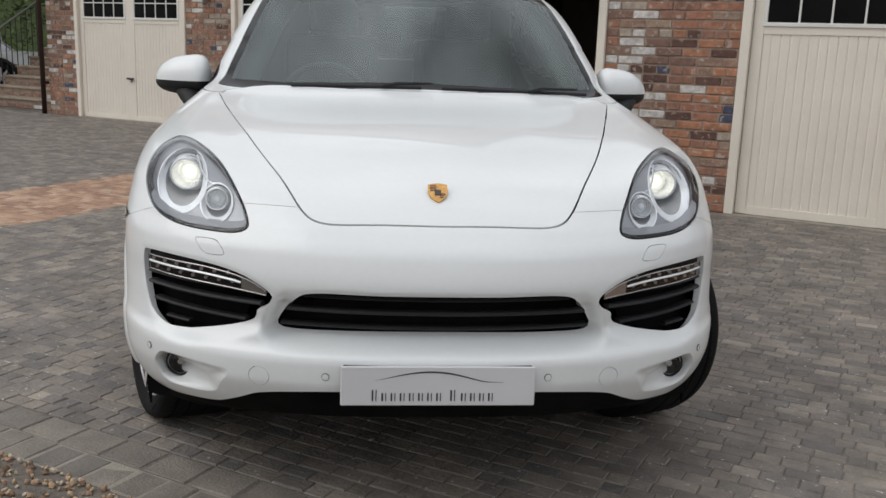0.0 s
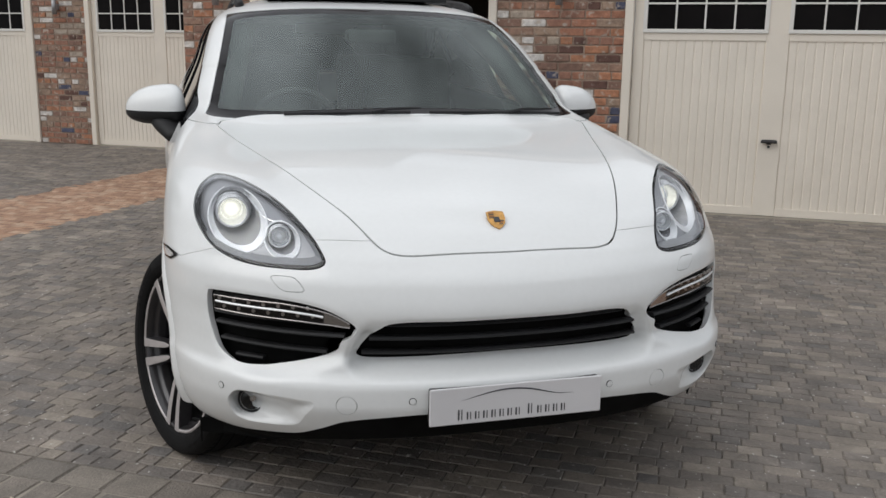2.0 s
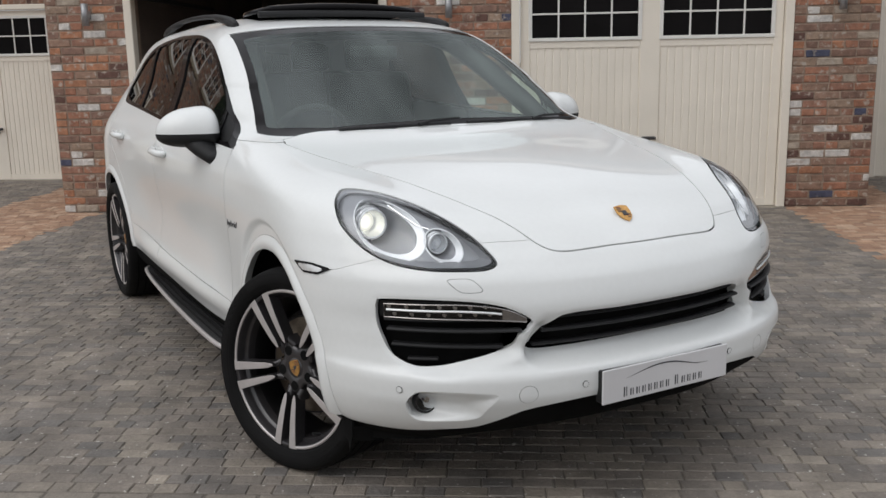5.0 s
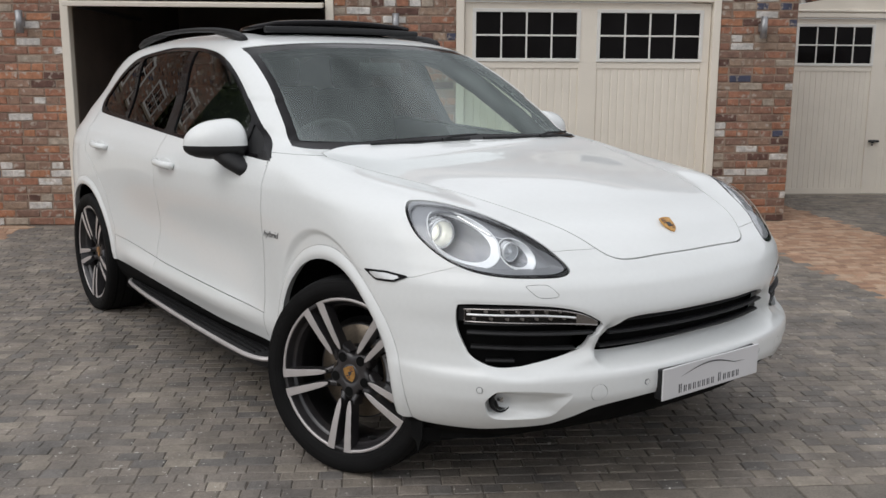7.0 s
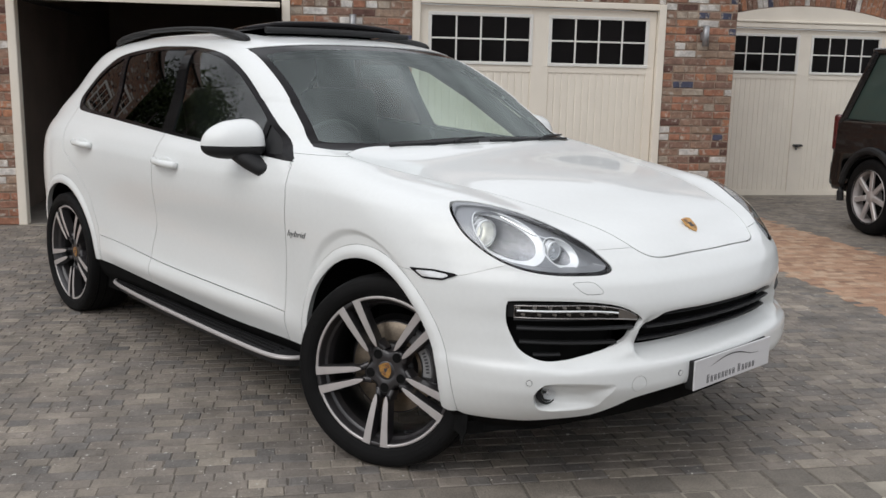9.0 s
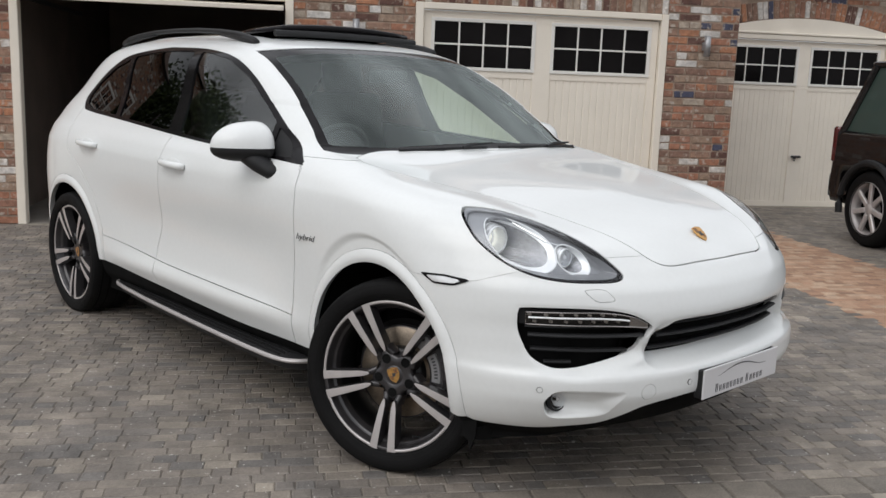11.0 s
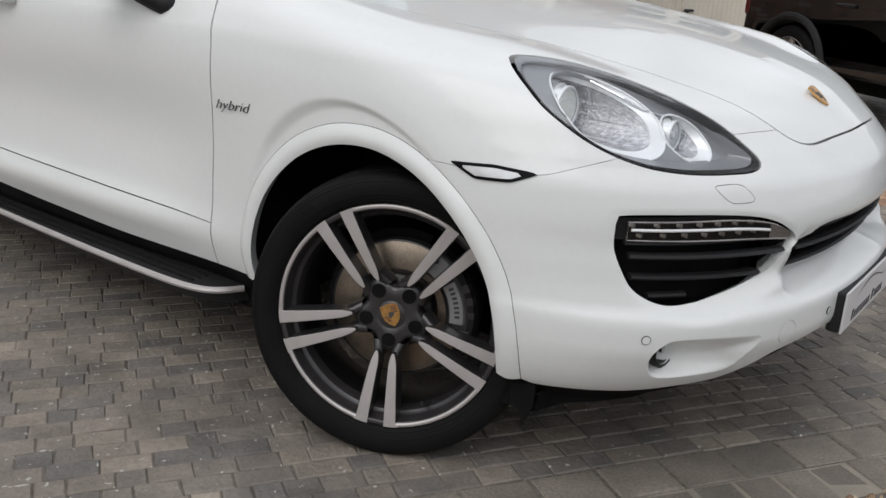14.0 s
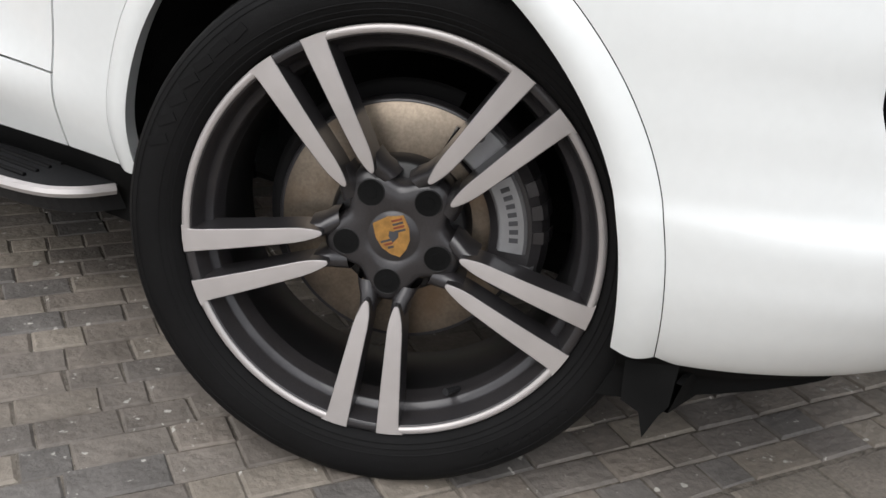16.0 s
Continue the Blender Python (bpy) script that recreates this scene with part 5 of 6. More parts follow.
        # a saddle carries each pair of spokes off the hub
        for q in (-1, 1):
            arm = bmesh.new()
            last = None
            for r, o, half, top, deep in ((0.070, 0.030, 0.012, 0.0745, 0.04), (0.082, 0.0255, 0.0125, 0.0790, 0.045), (0.094, 0.0220, 0.0110, 0.0850, 0.05), (0.112, 0.0215, 0.0100, 0.0880, 0.05)):
                row = [arm.verts.new(place(a, r, q * o + d, h)) for d, h in ((-half * 1.3, top - deep), (-half, top - 0.008), (-half * 0.55, top), (half * 0.55, top), (half, top - 0.008), (half * 1.3, top - deep))]
                if last:
                    for i in range(5):
                        arm.faces.new((last[i], last[i + 1], row[i + 1], row[i]))
                last = row
            part("spoke_root", arm, GREYMETAL, w, "", True)
            sp, fc = bmesh.new(), bmesh.new()
            prev = pf = None
            for t in (0, 0.008, 0.022, 0.045, 0.08, 0.13, 0.2, 0.3, 0.4, 0.5, 0.6, 0.7, 0.8, 0.88, 0.94, 1.0):
                r = 0.0905 + t * 0.1868
                mid = q * (0.0205 + 0.0163 * t)
                wide = (0.0094 + 0.0068 * t) * min(1.0, 0.16 + 0.84 * math.sqrt(t / 0.16))
                outer, inner = mid + q * wide, mid - q * wide
                if t > 0.9:
                    outer += q * 0.0055 * ((t - 0.9) / 0.1) ** 2     # the outer edge sweeps into the lip
                d = 0.0985 + 0.0146 * t + 0.0035 * math.sin(math.pi * t)
                row = [sp.verts.new(place(a, min(r, math.sqrt(0.2775 ** 2 - o * o)), o, h)) for o, h in ((outer, d - 0.001), (inner, d - 0.001), (inner - q * 0.0025, d - 0.045), (outer + q * 0.0025, d - 0.045))]
                crown = [(outer, -0.0014), (outer - q * 0.0012, 0.0), ((outer + inner) / 2, 0.0002), (inner + q * 0.0012, 0.0), (inner, -0.0014)]
                fr = [fc.verts.new(place(a, min(r, math.sqrt(0.2783 ** 2 - o * o)), o, d + h)) for o, h in crown]
                if prev:
                    for i in range(4):
                        sp.faces.new((prev[i], prev[(i + 1) % 4], row[(i + 1) % 4], row[i]))
                        fc.faces.new((pf[i], pf[i + 1], fr[i + 1], fr[i]))
                else:
                    sp.faces.new(row)
                prev, pf = row, fr
            part("spoke", sp, GREYMETAL, w)
            part("spoke_face", fc, SILVER, w, "machined silver spoke face")
    # brake behind the spokes
    part("brake_disc", lathe([(0.098, 0.012), (0.170, 0.012), (0.1725, 0.010), (0.1730, -0.016), (0.098, -0.016)], 96), STEEL, w, "worn steel brake disc", True)
    part("disc_edge", lathe([(0.1685, 0.0125), (0.1730, 0.0122), (0.1745, 0.008), (0.1745, -0.016)], 96), GREYMETAL, w, "", True)
    part("disc_hat", lathe([(0.04, 0.040), (0.088, 0.040), (0.094, 0.034), (0.100, 0.011)], 72), BARREL, w, "dark disc centre", True)
    part("dust_shield", turned([(0.10, -0.030), (0.188, -0.030), (0.196, -0.024)], 40, 70, 215), BARREL, w, "", True)
    cal = turned([(0.124, 0.020), (0.126, 0.038), (0.136, 0.047), (0.150, 0.050), (0.182, 0.048), (0.196, 0.040), (0.206, 0.020), (0.206, -0.05), (0.124, -0.05)], 24, -24, 62)
    bmesh.ops.holes_fill(cal, edges=[e for e in cal.edges if e.is_boundary])
    cp = part("brake_caliper", cal, GREYMETAL, w, "silver grey brake caliper")
    for a0, a1, r0, r1, up in ((-3, 34, 0.139, 0.176, 0.0555), (40, 60, 0.134, 0.190, 0.0540), (-22, -8, 0.134, 0.190, 0.0540)):
        boss = turned([(r0 - 0.003, 0.044), (r0, up - 0.002), (r0 + 0.003, up), (r1 - 0.004, up - 0.0015), (r1, up - 0.005), (r1 + 0.003, 0.040)], 14, a0, a1)
        bmesh.ops.holes_fill(boss, edges=[e for e in boss.edges if e.is_boundary])
        part("caliper_face" if up > 0.055 else "caliper_end", boss, CALIPER, cp)
    for a0, a1 in ((2, 7), (12, 18), (22, 28)):
        lump = turned([(0.180, 0.042), (0.184, 0.049), (0.198, 0.047), (0.205, 0.036), (0.210, 0.010)], 8, a0, a1)
        bmesh.ops.holes_fill(lump, edges=[e for e in lump.edges if e.is_boundary])
        part("cooling_rib", lump, GREYMETAL, cp)
    for a in (44, 56, -12, -20):
        c = place(a, 0.172, 0, 0)
        part("caliper_bolt", rod((0.050, c[1], c[2]), (0.0585, c[1], c[2]), 0.0075, 0.0068, 10), GREYMETAL, cp)
    part("pad_edge", turned([(0.122, 0.018), (0.160, 0.018), (0.160, 0.026), (0.122, 0.026)], 6, 63, 67), CHROME, cp, "bright brake pad edge")
    for i in range(7):
        a = 3.5 + 4.3 * i
        stroke = box(-0.0008, 0.0008, -0.0060, 0.0060, -0.0030, 0.0030, 0, None, pose(0.0557, *place(a, 0.158, 0, 0)[1:], a if s < 0 else -a))
        part("lettering_bar", stroke, INK, cp)
    v0, v1 = place(-63, 0.243, 0, 0.062), place(-66, 0.232, 0, 0.088)
    part("valve", rod(v0, v1, 0.0045, 0.0055, n=8), BLACK, w)
    w.matrix_world = pose(hub_x, hub_y, hub_z, 0, 0, (180 if s < 0 else 0) + steer) @ pose(0, 0, 0, 0, -lean, 0)
    return w


STEER = 23.5
wheel(-0.817, 0.8995, 0.342, STEER, 4.3, -1)
wheel(0.762, WHEEL_F, HUB_Z, 23.0, 0, 1)
wheel(-0.835, WHEEL_R, HUB_Z, 0, 0, -1)
wheel(0.835, WHEEL_R, HUB_Z, 0, 0, 1)


# ---- fittings of the white car ----
REFLECT = material("lamp_reflector", (0.90, 0.905, 0.91), 0.20, metal=0.6, vary=0.08, scale=30)
HOUSING = material("lamp_housing_grey", (0.30, 0.305, 0.32), 0.34, metal=0.45, vary=0.06, scale=12)
RINGWHITE = material("bright_lamp_ring", (0.88, 0.89, 0.90), 0.30, metal=0.25, vary=0.03)
LAMPDARK = material("lamp_bowl_grey", (0.60, 0.60, 0.62), 0.22, metal=0.75, vary=0.2, scale=70, bump=0.5, bump_scale=160)
DRLTIP = material("dark_chrome", (0.34, 0.32, 0.31), 0.22, metal=0.9, vary=0.08, scale=20)
DRLSMOKE = glass("smoked_lens", (0.55, 0.51, 0.48), 0.04)
facing = pose(0, 0, 0, 0, 0, -90)
for s in (-1, 1):
    V, N, T = LAMP_SKIN[s]
    inner, rimband = split(LAMP_SKIN[s], front_region(V, LAMP, s) + 0.0085 * np.clip(np.abs(N[:, 1]) * 1.25, 0.25, 1))
    lamp = skin_part("headlight", rimband, GLOSS, CAR, "clear headlight with a main and a smaller lamp, grey housing", 0.02, -0.001)
    skin_part("lens", LAMP_SKIN[s], LENS, lamp, "clear lens", 0, 0.0015)
    lit, band = split(inner, front_region(inner[0], LAMP, s) + 0.017)
    sunk = 0.050 * np.clip((-front_region(band[0], LAMP, s) - 0.006) / 0.011, 0, 1)
    V2 = band[0] + np.stack([0 * sunk, sunk + 0.004, 0 * sunk], 1)
    skin_part("inner_bezel", (V2, point_normals(V2, band[2]), band[2]), HOUSING, lamp, "grey inner bezel", 0)
    BULBS = (("main", 0.722, 0.880, 0.080, 0.047), ("small", 0.606, 0.838, 0.047, 0.031))
    for nm, cx, cz, r, rl in BULBS:
        _, lit = split(lit, np.hypot(lit[0][:, 0] * s - cx, lit[0][:, 2] - cz) - r)
    skin_part("housing", (lit[0] + np.array([0, 0.054, 0.0]), lit[1], lit[2]), HOUSING, lamp, "", 0.01)
    for nm, cx, cz, r, rl in BULBS:
        turn = [2 * math.pi * k / 64 for k in range(64)]

        def circle(q, dy, sx=0.0):
            return [Vector((s * (cx + sx + q * math.cos(a)), nose_y(cx + r * math.cos(a), cz + r * math.sin(a)) + dy, cz + q * math.sin(a))) for a in turn]
        rim, mid = circle(r, 0.052), circle(0.80 * r, 0.080)
        deep = max(p.y for p in mid) + 0.006
        foot = [Vector((s * (cx + 0.68 * r * math.cos(a)), deep, cz + 0.68 * r * math.sin(a))) for a in turn]
        for nm2, one, two, mat, lb in (("_surround", rim, mid, RINGWHITE, "bright conical ring round the lamp"), ("_wall", mid, foot, LAMPDARK, "")):
            wall = bmesh.new()
            p0, p1 = [wall.verts.new(p) for p in one], [wall.verts.new(p) for p in two]
            if nm2 == "_wall":                               # fluted mirror
                for k, v in enumerate(p1):
                    v.co = Vector((s * cx, v.co.y, cz)).lerp(v.co, 1.03 if k % 4 < 2 else 0.97)
            for k in range(64):
                wall.faces.new((p0[k], p0[k - 1], p1[k - 1], p1[k]))
            part(nm + nm2, wall, mat, lamp, lb, nm2 != "_wall")
        plate = bmesh.new()
        plate.faces.new([plate.verts.new(p) for p in foot])
        part(nm + "_back", plate, LAMPDARK, lamp, "dark grey lamp bowl")
        part(nm + "_ring", sweep(rim + rim[:1], 0.0026, 6), RINGWHITE, lamp, "bright silver ring", True)
        fm = Matrix.Translation((s * (cx + (0.008 if nm == "main" else 0.004)), deep - (0.066 if nm == "main" else 0.056), cz + 0.006)) @ facing
        part(nm + "_shroud", lathe([(rl * 1.30, -0.066), (rl * 1.28, -0.050), (rl * 1.20, -0.049), (rl * 1.19, -0.034), (rl * 1.11, -0.033), (rl * 1.10, -0.016), (rl * 1.03, -0.015), (rl * 1.0, 0.0), (rl * 0.92, 0.003)], 40, None, fm), REFLECT, lamp, "stepped chrome shroud")
        part(nm + "_bezel", lathe([(rl * 1.02, -0.002), (rl * 1.03, 0.004), (rl * 0.96, 0.007), (rl * 0.90, 0.003)], 40, None, fm), RINGWHITE, lamp, "", True)
        part(nm + "_projector", lathe([(rl * 0.92, 0.002), (rl * 0.84, 0.012), (rl * 0.66, 0.020), (rl * 0.4, 0.025), (0.0001, 0.027)], 32, None, fm), LENS, lamp, "glass projector", True)
        part(nm + "_sleeve", lathe([(rl * 0.91, 0.001), (rl * 0.86, -0.020), (rl * 0.74, -0.046), (rl * 0.60, -0.056)] if nm == "main" else [(rl * 0.91, 0.001), (rl * 0.84, -0.012), (rl * 0.70, -0.020)], 24, None, fm), REFLECT, lamp)
        if nm == "main":
            part("main_bulb", lathe([(rl * 0.62, -0.054), (rl * 0.4, -0.058), (0.0001, -0.060)], 32, None, fm), soft_glow("xenon_glow", (1.0, 0.98, 0.84), fm @ Vector((-0.058, 0, 0)), rl * 0.64, 1.6, 0.45), lamp, "lit xenon lamp", True)
        else:
            part("small_bulb", lathe([(rl * 0.72, -0.019), (rl * 0.52, -0.010), (rl * 0.38, -0.013), (rl * 0.24, 0.002), (0.0001, 0.005)], 9, None, fm), RINGWHITE, lamp)
    arc = [(s * x, nose_y(x, z) + d + 0.028, z) for x, z, d in ((0.690, 0.945, 0.03), (0.668, 0.915, 0.028), (0.648, 0.893, 0.026), (0.625, 0.884, 0.024), (0.600, 0.886, 0.024))]
    part("chrome_strip", sweep(arc, 0.003, 6), CHROME, lamp)

    # side intake: slats, daylight lamp
    grille = part("side_grille", sweep([(s * x, nose_y(x, 0.610) + 0.020, 0.610 + 0.016 * (x - 0.62)) for x in np.linspace(0.462, 0.788, 14)], 0.016, 8, None, 0.42), BLACK, CAR, "black slatted side air intake")
    part("slat", sweep([(s * x, nose_y(x, 0.560) + 0.038, 0.560 + 0.03 * (x - 0.62)) for x in np.linspace(0.505, 0.775, 14)], 0.016, 8, None, 0.42), BLACK, grille)
    part("slat", sweep([(s * x, nose_y(x, 0.640) + 0.024, 0.640) for x in np.linspace(0.462, 0.792, 14)], 0.014, 8, None, 0.35), BLACK, grille)
    part("slat", sweep([(s * x, nose_y(x, 0.520) + 0.052, 0.520) for x in np.linspace(0.67, 0.74, 8)], 0.012, 8, None, 0.5), BLACK, grille)
    back = bmesh.new()
    rows = [[back.verts.new((s * x, nose_y(x, 0.6) + 0.085, z)) for x in np.linspace(0.42, 0.83, 12)] for z in (0.49, 0.60, 0.71)]
    for r0, r1 in zip(rows, rows[1:]):
        for i in range(11):
            back.faces.new((r0[i], r0[i + 1], r1[i + 1], r1[i]))
    part("mesh_back", back, VOID, grille)
    drl = bmesh.new()
    xs = np.linspace(0.452, 0.799, 22)
    zt = lambda x: float(curve([(0.44, 0.636), (0.50, 0.668), (0.56, 0.682), (0.64, 0.689), (0.81, 0.687)], x))
    zb = lambda x: float(curve([(0.44, 0.630), (0.50, 0.637), (0.60, 0.644), (0.81, 0.648)], x))
    top = [(s * x, nose_y(x, 0.66) + 0.008, zt(x)) for x in xs]
    low = [(s * x, nose_y(x, 0.66) + 0.008, zb(x)) for x in xs]
    sweep(top + low[::-1] + [top[0]], 0.0024, 6, drl)
    strip = part("daylight_lamp", drl, DRLTIP, CAR, "slim daylight lamp strip with a chrome frame")
    face = bmesh.new()
    a = [face.verts.new((x, y + 0.001, z)) for x, y, z in top]
    b = [face.verts.new((x, y + 0.001, z)) for x, y, z in low]
    for i in range(len(a) - 1):
        face.faces.new((a[i], a[i + 1], b[i + 1], b[i]))
    part("smoked_lens", face, DRLSMOKE, strip)
    wedge = bmesh.new()
    a = [wedge.verts.new((x, y - 0.001, z)) for x, y, z in top[:5]]
    b = [wedge.verts.new((x, y - 0.001, z)) for x, y, z in low[:5]]
    for i in range(4):
        wedge.faces.new((a[i], a[i + 1], b[i + 1], b[i]))
    part("chrome_tip", wedge, DRLTIP, strip, "dark chrome tip")
    deep = bmesh.new()
    a = [deep.verts.new((x, y + 0.03, z + 0.004)) for x, y, z in top]
    b = [deep.verts.new((x, y + 0.03, z - 0.004)) for x, y, z in low]
    for i in range(len(a) - 1):
        deep.faces.new((a[i], a[i + 1], b[i + 1], b[i]))
    part("lamp_back", deep, BLACK, strip)
    part("light_bar", sweep([(s * x, nose_y(x, 0.66) + 0.006, (zt(x) + zb(x)) / 2 + 0.003) for x in np.linspace(0.520, 0.795, 14)], 0.0034, 6), RINGWHITE, strip, "bright light bar")
    for i in range(7):
        for dz in (-0.010, 0.012):
            x = 0.545 + 0.038 * i + (0.012 if dz > 0 else 0)
            part("led", rod((s * x, nose_y(x, 0.66) + 0.017, 0.666 + dz), (s * x, nose_y(x, 0.66) + 0.028, 0.666 + dz), 0.0052, 0.0040, 8), RINGWHITE, strip)

    # front fog lamp in its scoop
    V, N, T = SCOOP_SKIN[s]
    d = -front_region(V, SCOOP, s, 0.6)
    deepen = curve([(0.0, 0.0), (0.006, 0.008), (0.02, 0.050), (0.045, 0.084)], d)
    slope = np.clip((np.abs(V[:, 0]) - 0.55) / 0.16, 0, 1)
    V2 = V + np.stack([0 * d, deepen * (0.2 + 0.8 * slope ** 1.5), 0 * d], 1)
    skin_part("fog_lamp_recess", (V2, point_normals(V2, T), T), PAINT, CAR, "white scooped fog lamp recess", 0)
    fm = Matrix.Translation((s * 0.706, 0.256, 0.394)) @ Matrix.Scale(0.86, 4) @ pose(0, 0, 0, 0, 0, s * 10) @ facing
    fog = part("fog_lamp", lathe([(0.047, -0.004), (0.0465, 0.014), (0.042, 0.018), (0.038, 0.016)], 32, None, fm), BLACK, CAR, "round clear fog lamp", True)
    part("fog_reflector", lathe([(0.037, 0.012), (0.030, -0.008), (0.012, -0.02), (0.0001, -0.02)], 28, None, fm), BARREL, fog, "", True)
    part("fog_lens", lathe([(0.038, 0.017), (0.028, 0.023), (0.014, 0.026), (0.0001, 0.027)], 28, None, fm), LENS, fog, "", True)
    part("fog_bulb_cap", rod((s * 0.705, 0.248, 0.394), (s * 0.705, 0.264, 0.394), 0.009, n=12), CHROME, fog)

    # side repeater
    MARK = [(0.690, 0.771), (0.585, 0.778), (0.487, 0.771), (0.545, 0.746), (0.625, 0.742)]
    mv = full_skin[0]
    mk, _ = split(full_skin, side_region(mv, np.array(MARK), s))
    inside, edge = split(mk, side_region(mk[0], np.array(MARK), s) + 0.007)
    rep = skin_part("side_repeater", edge, GLOSS, CAR, "pointed side repeater lamp with a dark edge", 0, 0.003)
    skin_part("repeater_lens", inside, REFLECT, rep, "pale lens", 0, 0.005)

    # parking sensors
    for x, z in ((0.293, 0.435), (0.790, 0.441)):
        y = nose_y(x, z)
        e = 0.03
        nx = (nose_y(x + e, z) - nose_y(x - e, z)) / (2 * e)
        m = Matrix.Translation((s * x, y, z)) @ pose(0, 0, 0, 0, 0, s * math.degrees(math.atan(nx))) @ facing
        sens = part("parking_sensor", lathe([(0.0102, 0.0006), (0.0102, 0.002), (0.0090, 0.003)], 24, None, m), GREYMETAL, CAR, "small round parking sensor")
        part("sensor_face", lathe([(0.0092, 0.0022), (0.0001, 0.0028)], 20, None, m), PAINT, sens)

    # door mirror
    cap = bmesh.new()
    bmesh.ops.create_uvsphere(cap, u_segments=40, v_segments=24, radius=1)
    for v in cap.verts:
        x, y, z = v.co
        out = 0.5 - 0.5 * x                                 # 1 at the outer tip
        if x > 0:                                           # squarer towards the car
            full = math.sqrt((1 - x ** 5) / (1 - x * x)) if x < 0.999 else 1.5
            y, z = y * min(full, 1.5), z * min(full, 1.5)
        h = (0.122 - 0.030 * out) if z > 0 else 0.055
        v.co = (0.122 * x, (0.118 if y < 0 else 0.07) * y * (1 - 0.25 * out) + 0.05 * out - 0.02, h * math.copysign(abs(z) ** 0.85, z))
    low = cap.copy()
    bmesh.ops.bisect_plane(cap, geom=cap.verts[:] + cap.edges[:] + cap.faces[:], plane_co=(0, 0, 0.004), plane_no=(0, 0, 1), clear_inner=True)
    bmesh.ops.bisect_plane(low, geom=low.verts[:] + low.edges[:] + low.faces[:], plane_co=(0, 0, 0.002), plane_no=(0, 0, 1), clear_outer=True)
    place = Matrix.Translation((-0.968 if s < 0 else 0.936, 1.815, 1.104)) @ (Matrix.Diagonal((-1, 1, 1, 1)) if s > 0 else Matrix.Identity(4))
    for b in (cap, low):
        bmesh.ops.transform(b, matrix=place, verts=b.verts)
    mirror = part("door_mirror", low, BLACK, CAR, "door mirror with white cap and black foot", True)
    part("mirror_cap", cap, PAINT, mirror, "white cap", True)
    arm = sweep([(s * 0.950, 1.79, 1.085), (s * 0.920, 1.74, 1.045), (s * 0.893, 1.69, 1.012), (s * 0.865, 1.65, 1.01)], [0.058, 0.054, 0.044, 0.03], 14, None, 0.75)
    part("mirror_foot", arm, BLACK, mirror, "", True)

    # door handles
    for y, z in ((2.485, 0.978), (3.50, 1.003)):
        grip = sweep([(s * (0.944 + q), y + dy, z + dz) for dy, q, dz in ((-0.115, -0.004, -0.006), (-0.10, 0.014, -0.004), (-0.05, 0.028, 0.0), (0.0, 0.031, 0.002), (0.05, 0.028, 0.003), (0.10, 0.012, 0.004), (0.118, -0.004, 0.004))], [0.013, 0.017, 0.017, 0.016, 0.016, 0.016, 0.012], 12, None, 1.0)
        hd = part("door_handle", grip, PAINT, CAR, "white pull handle", True)
        cup = bmesh.new()
        bmesh.ops.create_uvsphere(cup, u_segments=20, v_segments=10, radius=1, matrix=Matrix.LocRotScale((s * 0.938, y, z), None, (0.006, 0.075, 0.028)))
        part("handle_cup", cup, PAINT, hd)

    # running board
    outer = [(1.43, 0.860), (1.455, 0.915), (1.51, 0.955), (1.66, 0.972), (2.20, 0.966), (2.80, 0.945), (3.20, 0.915), (3.27, 0.885), (3.29, 0.855)]
    for _ in range(2):                                       # round the corners off
        cut = [[tuple(p + (q - p) * f for p, q in zip(a, b)) for f in (0.25, 0.75)] for a, b in zip(outer, outer[1:])]
        outer = outer[:1] + [p for pair in cut for p in pair] + outer[-1:]
    step = bmesh.new()
    up = [step.verts.new((s * x, y, 0.262)) for y, x in outer]
    inn = [step.verts.new((s * 0.80, y, 0.266)) for y, x in outer]
    dn = [step.verts.new((s * (x - 0.02), y, 0.215)) for y, x in outer]
    for i in range(len(outer) - 1):
        step.faces.new((inn[i], inn[i + 1], up[i + 1], up[i]))
        step.faces.new((up[i], up[i + 1], dn[i + 1], dn[i]))
    board = part("running_board", step, BLACK, CAR, "black running board with a bright edge")
    part("edge_strip", sweep([(s * (x + 0.002), y, 0.256) for y, x in outer], 0.010, 8), SILVER, board, "bright metal edge")
    for q in (0.86, 0.885, 0.91, 0.935):
        part("tread_rib", sweep([(s * q, 1.56, 0.265), (s * q, 2.4, 0.266), (s * (q - 0.02), 3.1, 0.266)], 0.004, 6), RUBBER, board)

    # roof rail
    line = [(2.33, 0.572, 1.566), (2.36, 0.574, 1.577), (2.42, 0.574, 1.590), (2.52, 0.570, 1.604), (2.70, 0.564, 1.620), (2.95, 0.556, 1.630), (3.2, 0.550, 1.632), (3.45, 0.547, 1.626), (3.65, 0.546, 1.612), (3.80, 0.547, 1.592), (3.88, 0.548, 1.572)]
    rail = part("roof_rail", sweep([(s * x, y, z) for y, x, z in line], [0.012, 0.017, 0.019, 0.018, 0.016, 0.015, 0.015, 0.015, 0.016, 0.017, 0.012], 12, None, 0.8), BLACK, CAR, "slim black roof rail", True)
    part("rail_foot", sweep([(s * x, y, z - 0.012) for y, x, z in line[:5]], [0.014, 0.022, 0.024, 0.018, 0.010], 10, None, 0.9), BLACK, rail, "", True)
    part("rail_foot", sweep([(s * x, y, z - 0.010) for y, x, z in line[-4:]], [0.010, 0.016, 0.020, 0.014], 10, None, 0.9), BLACK, rail, "", True)

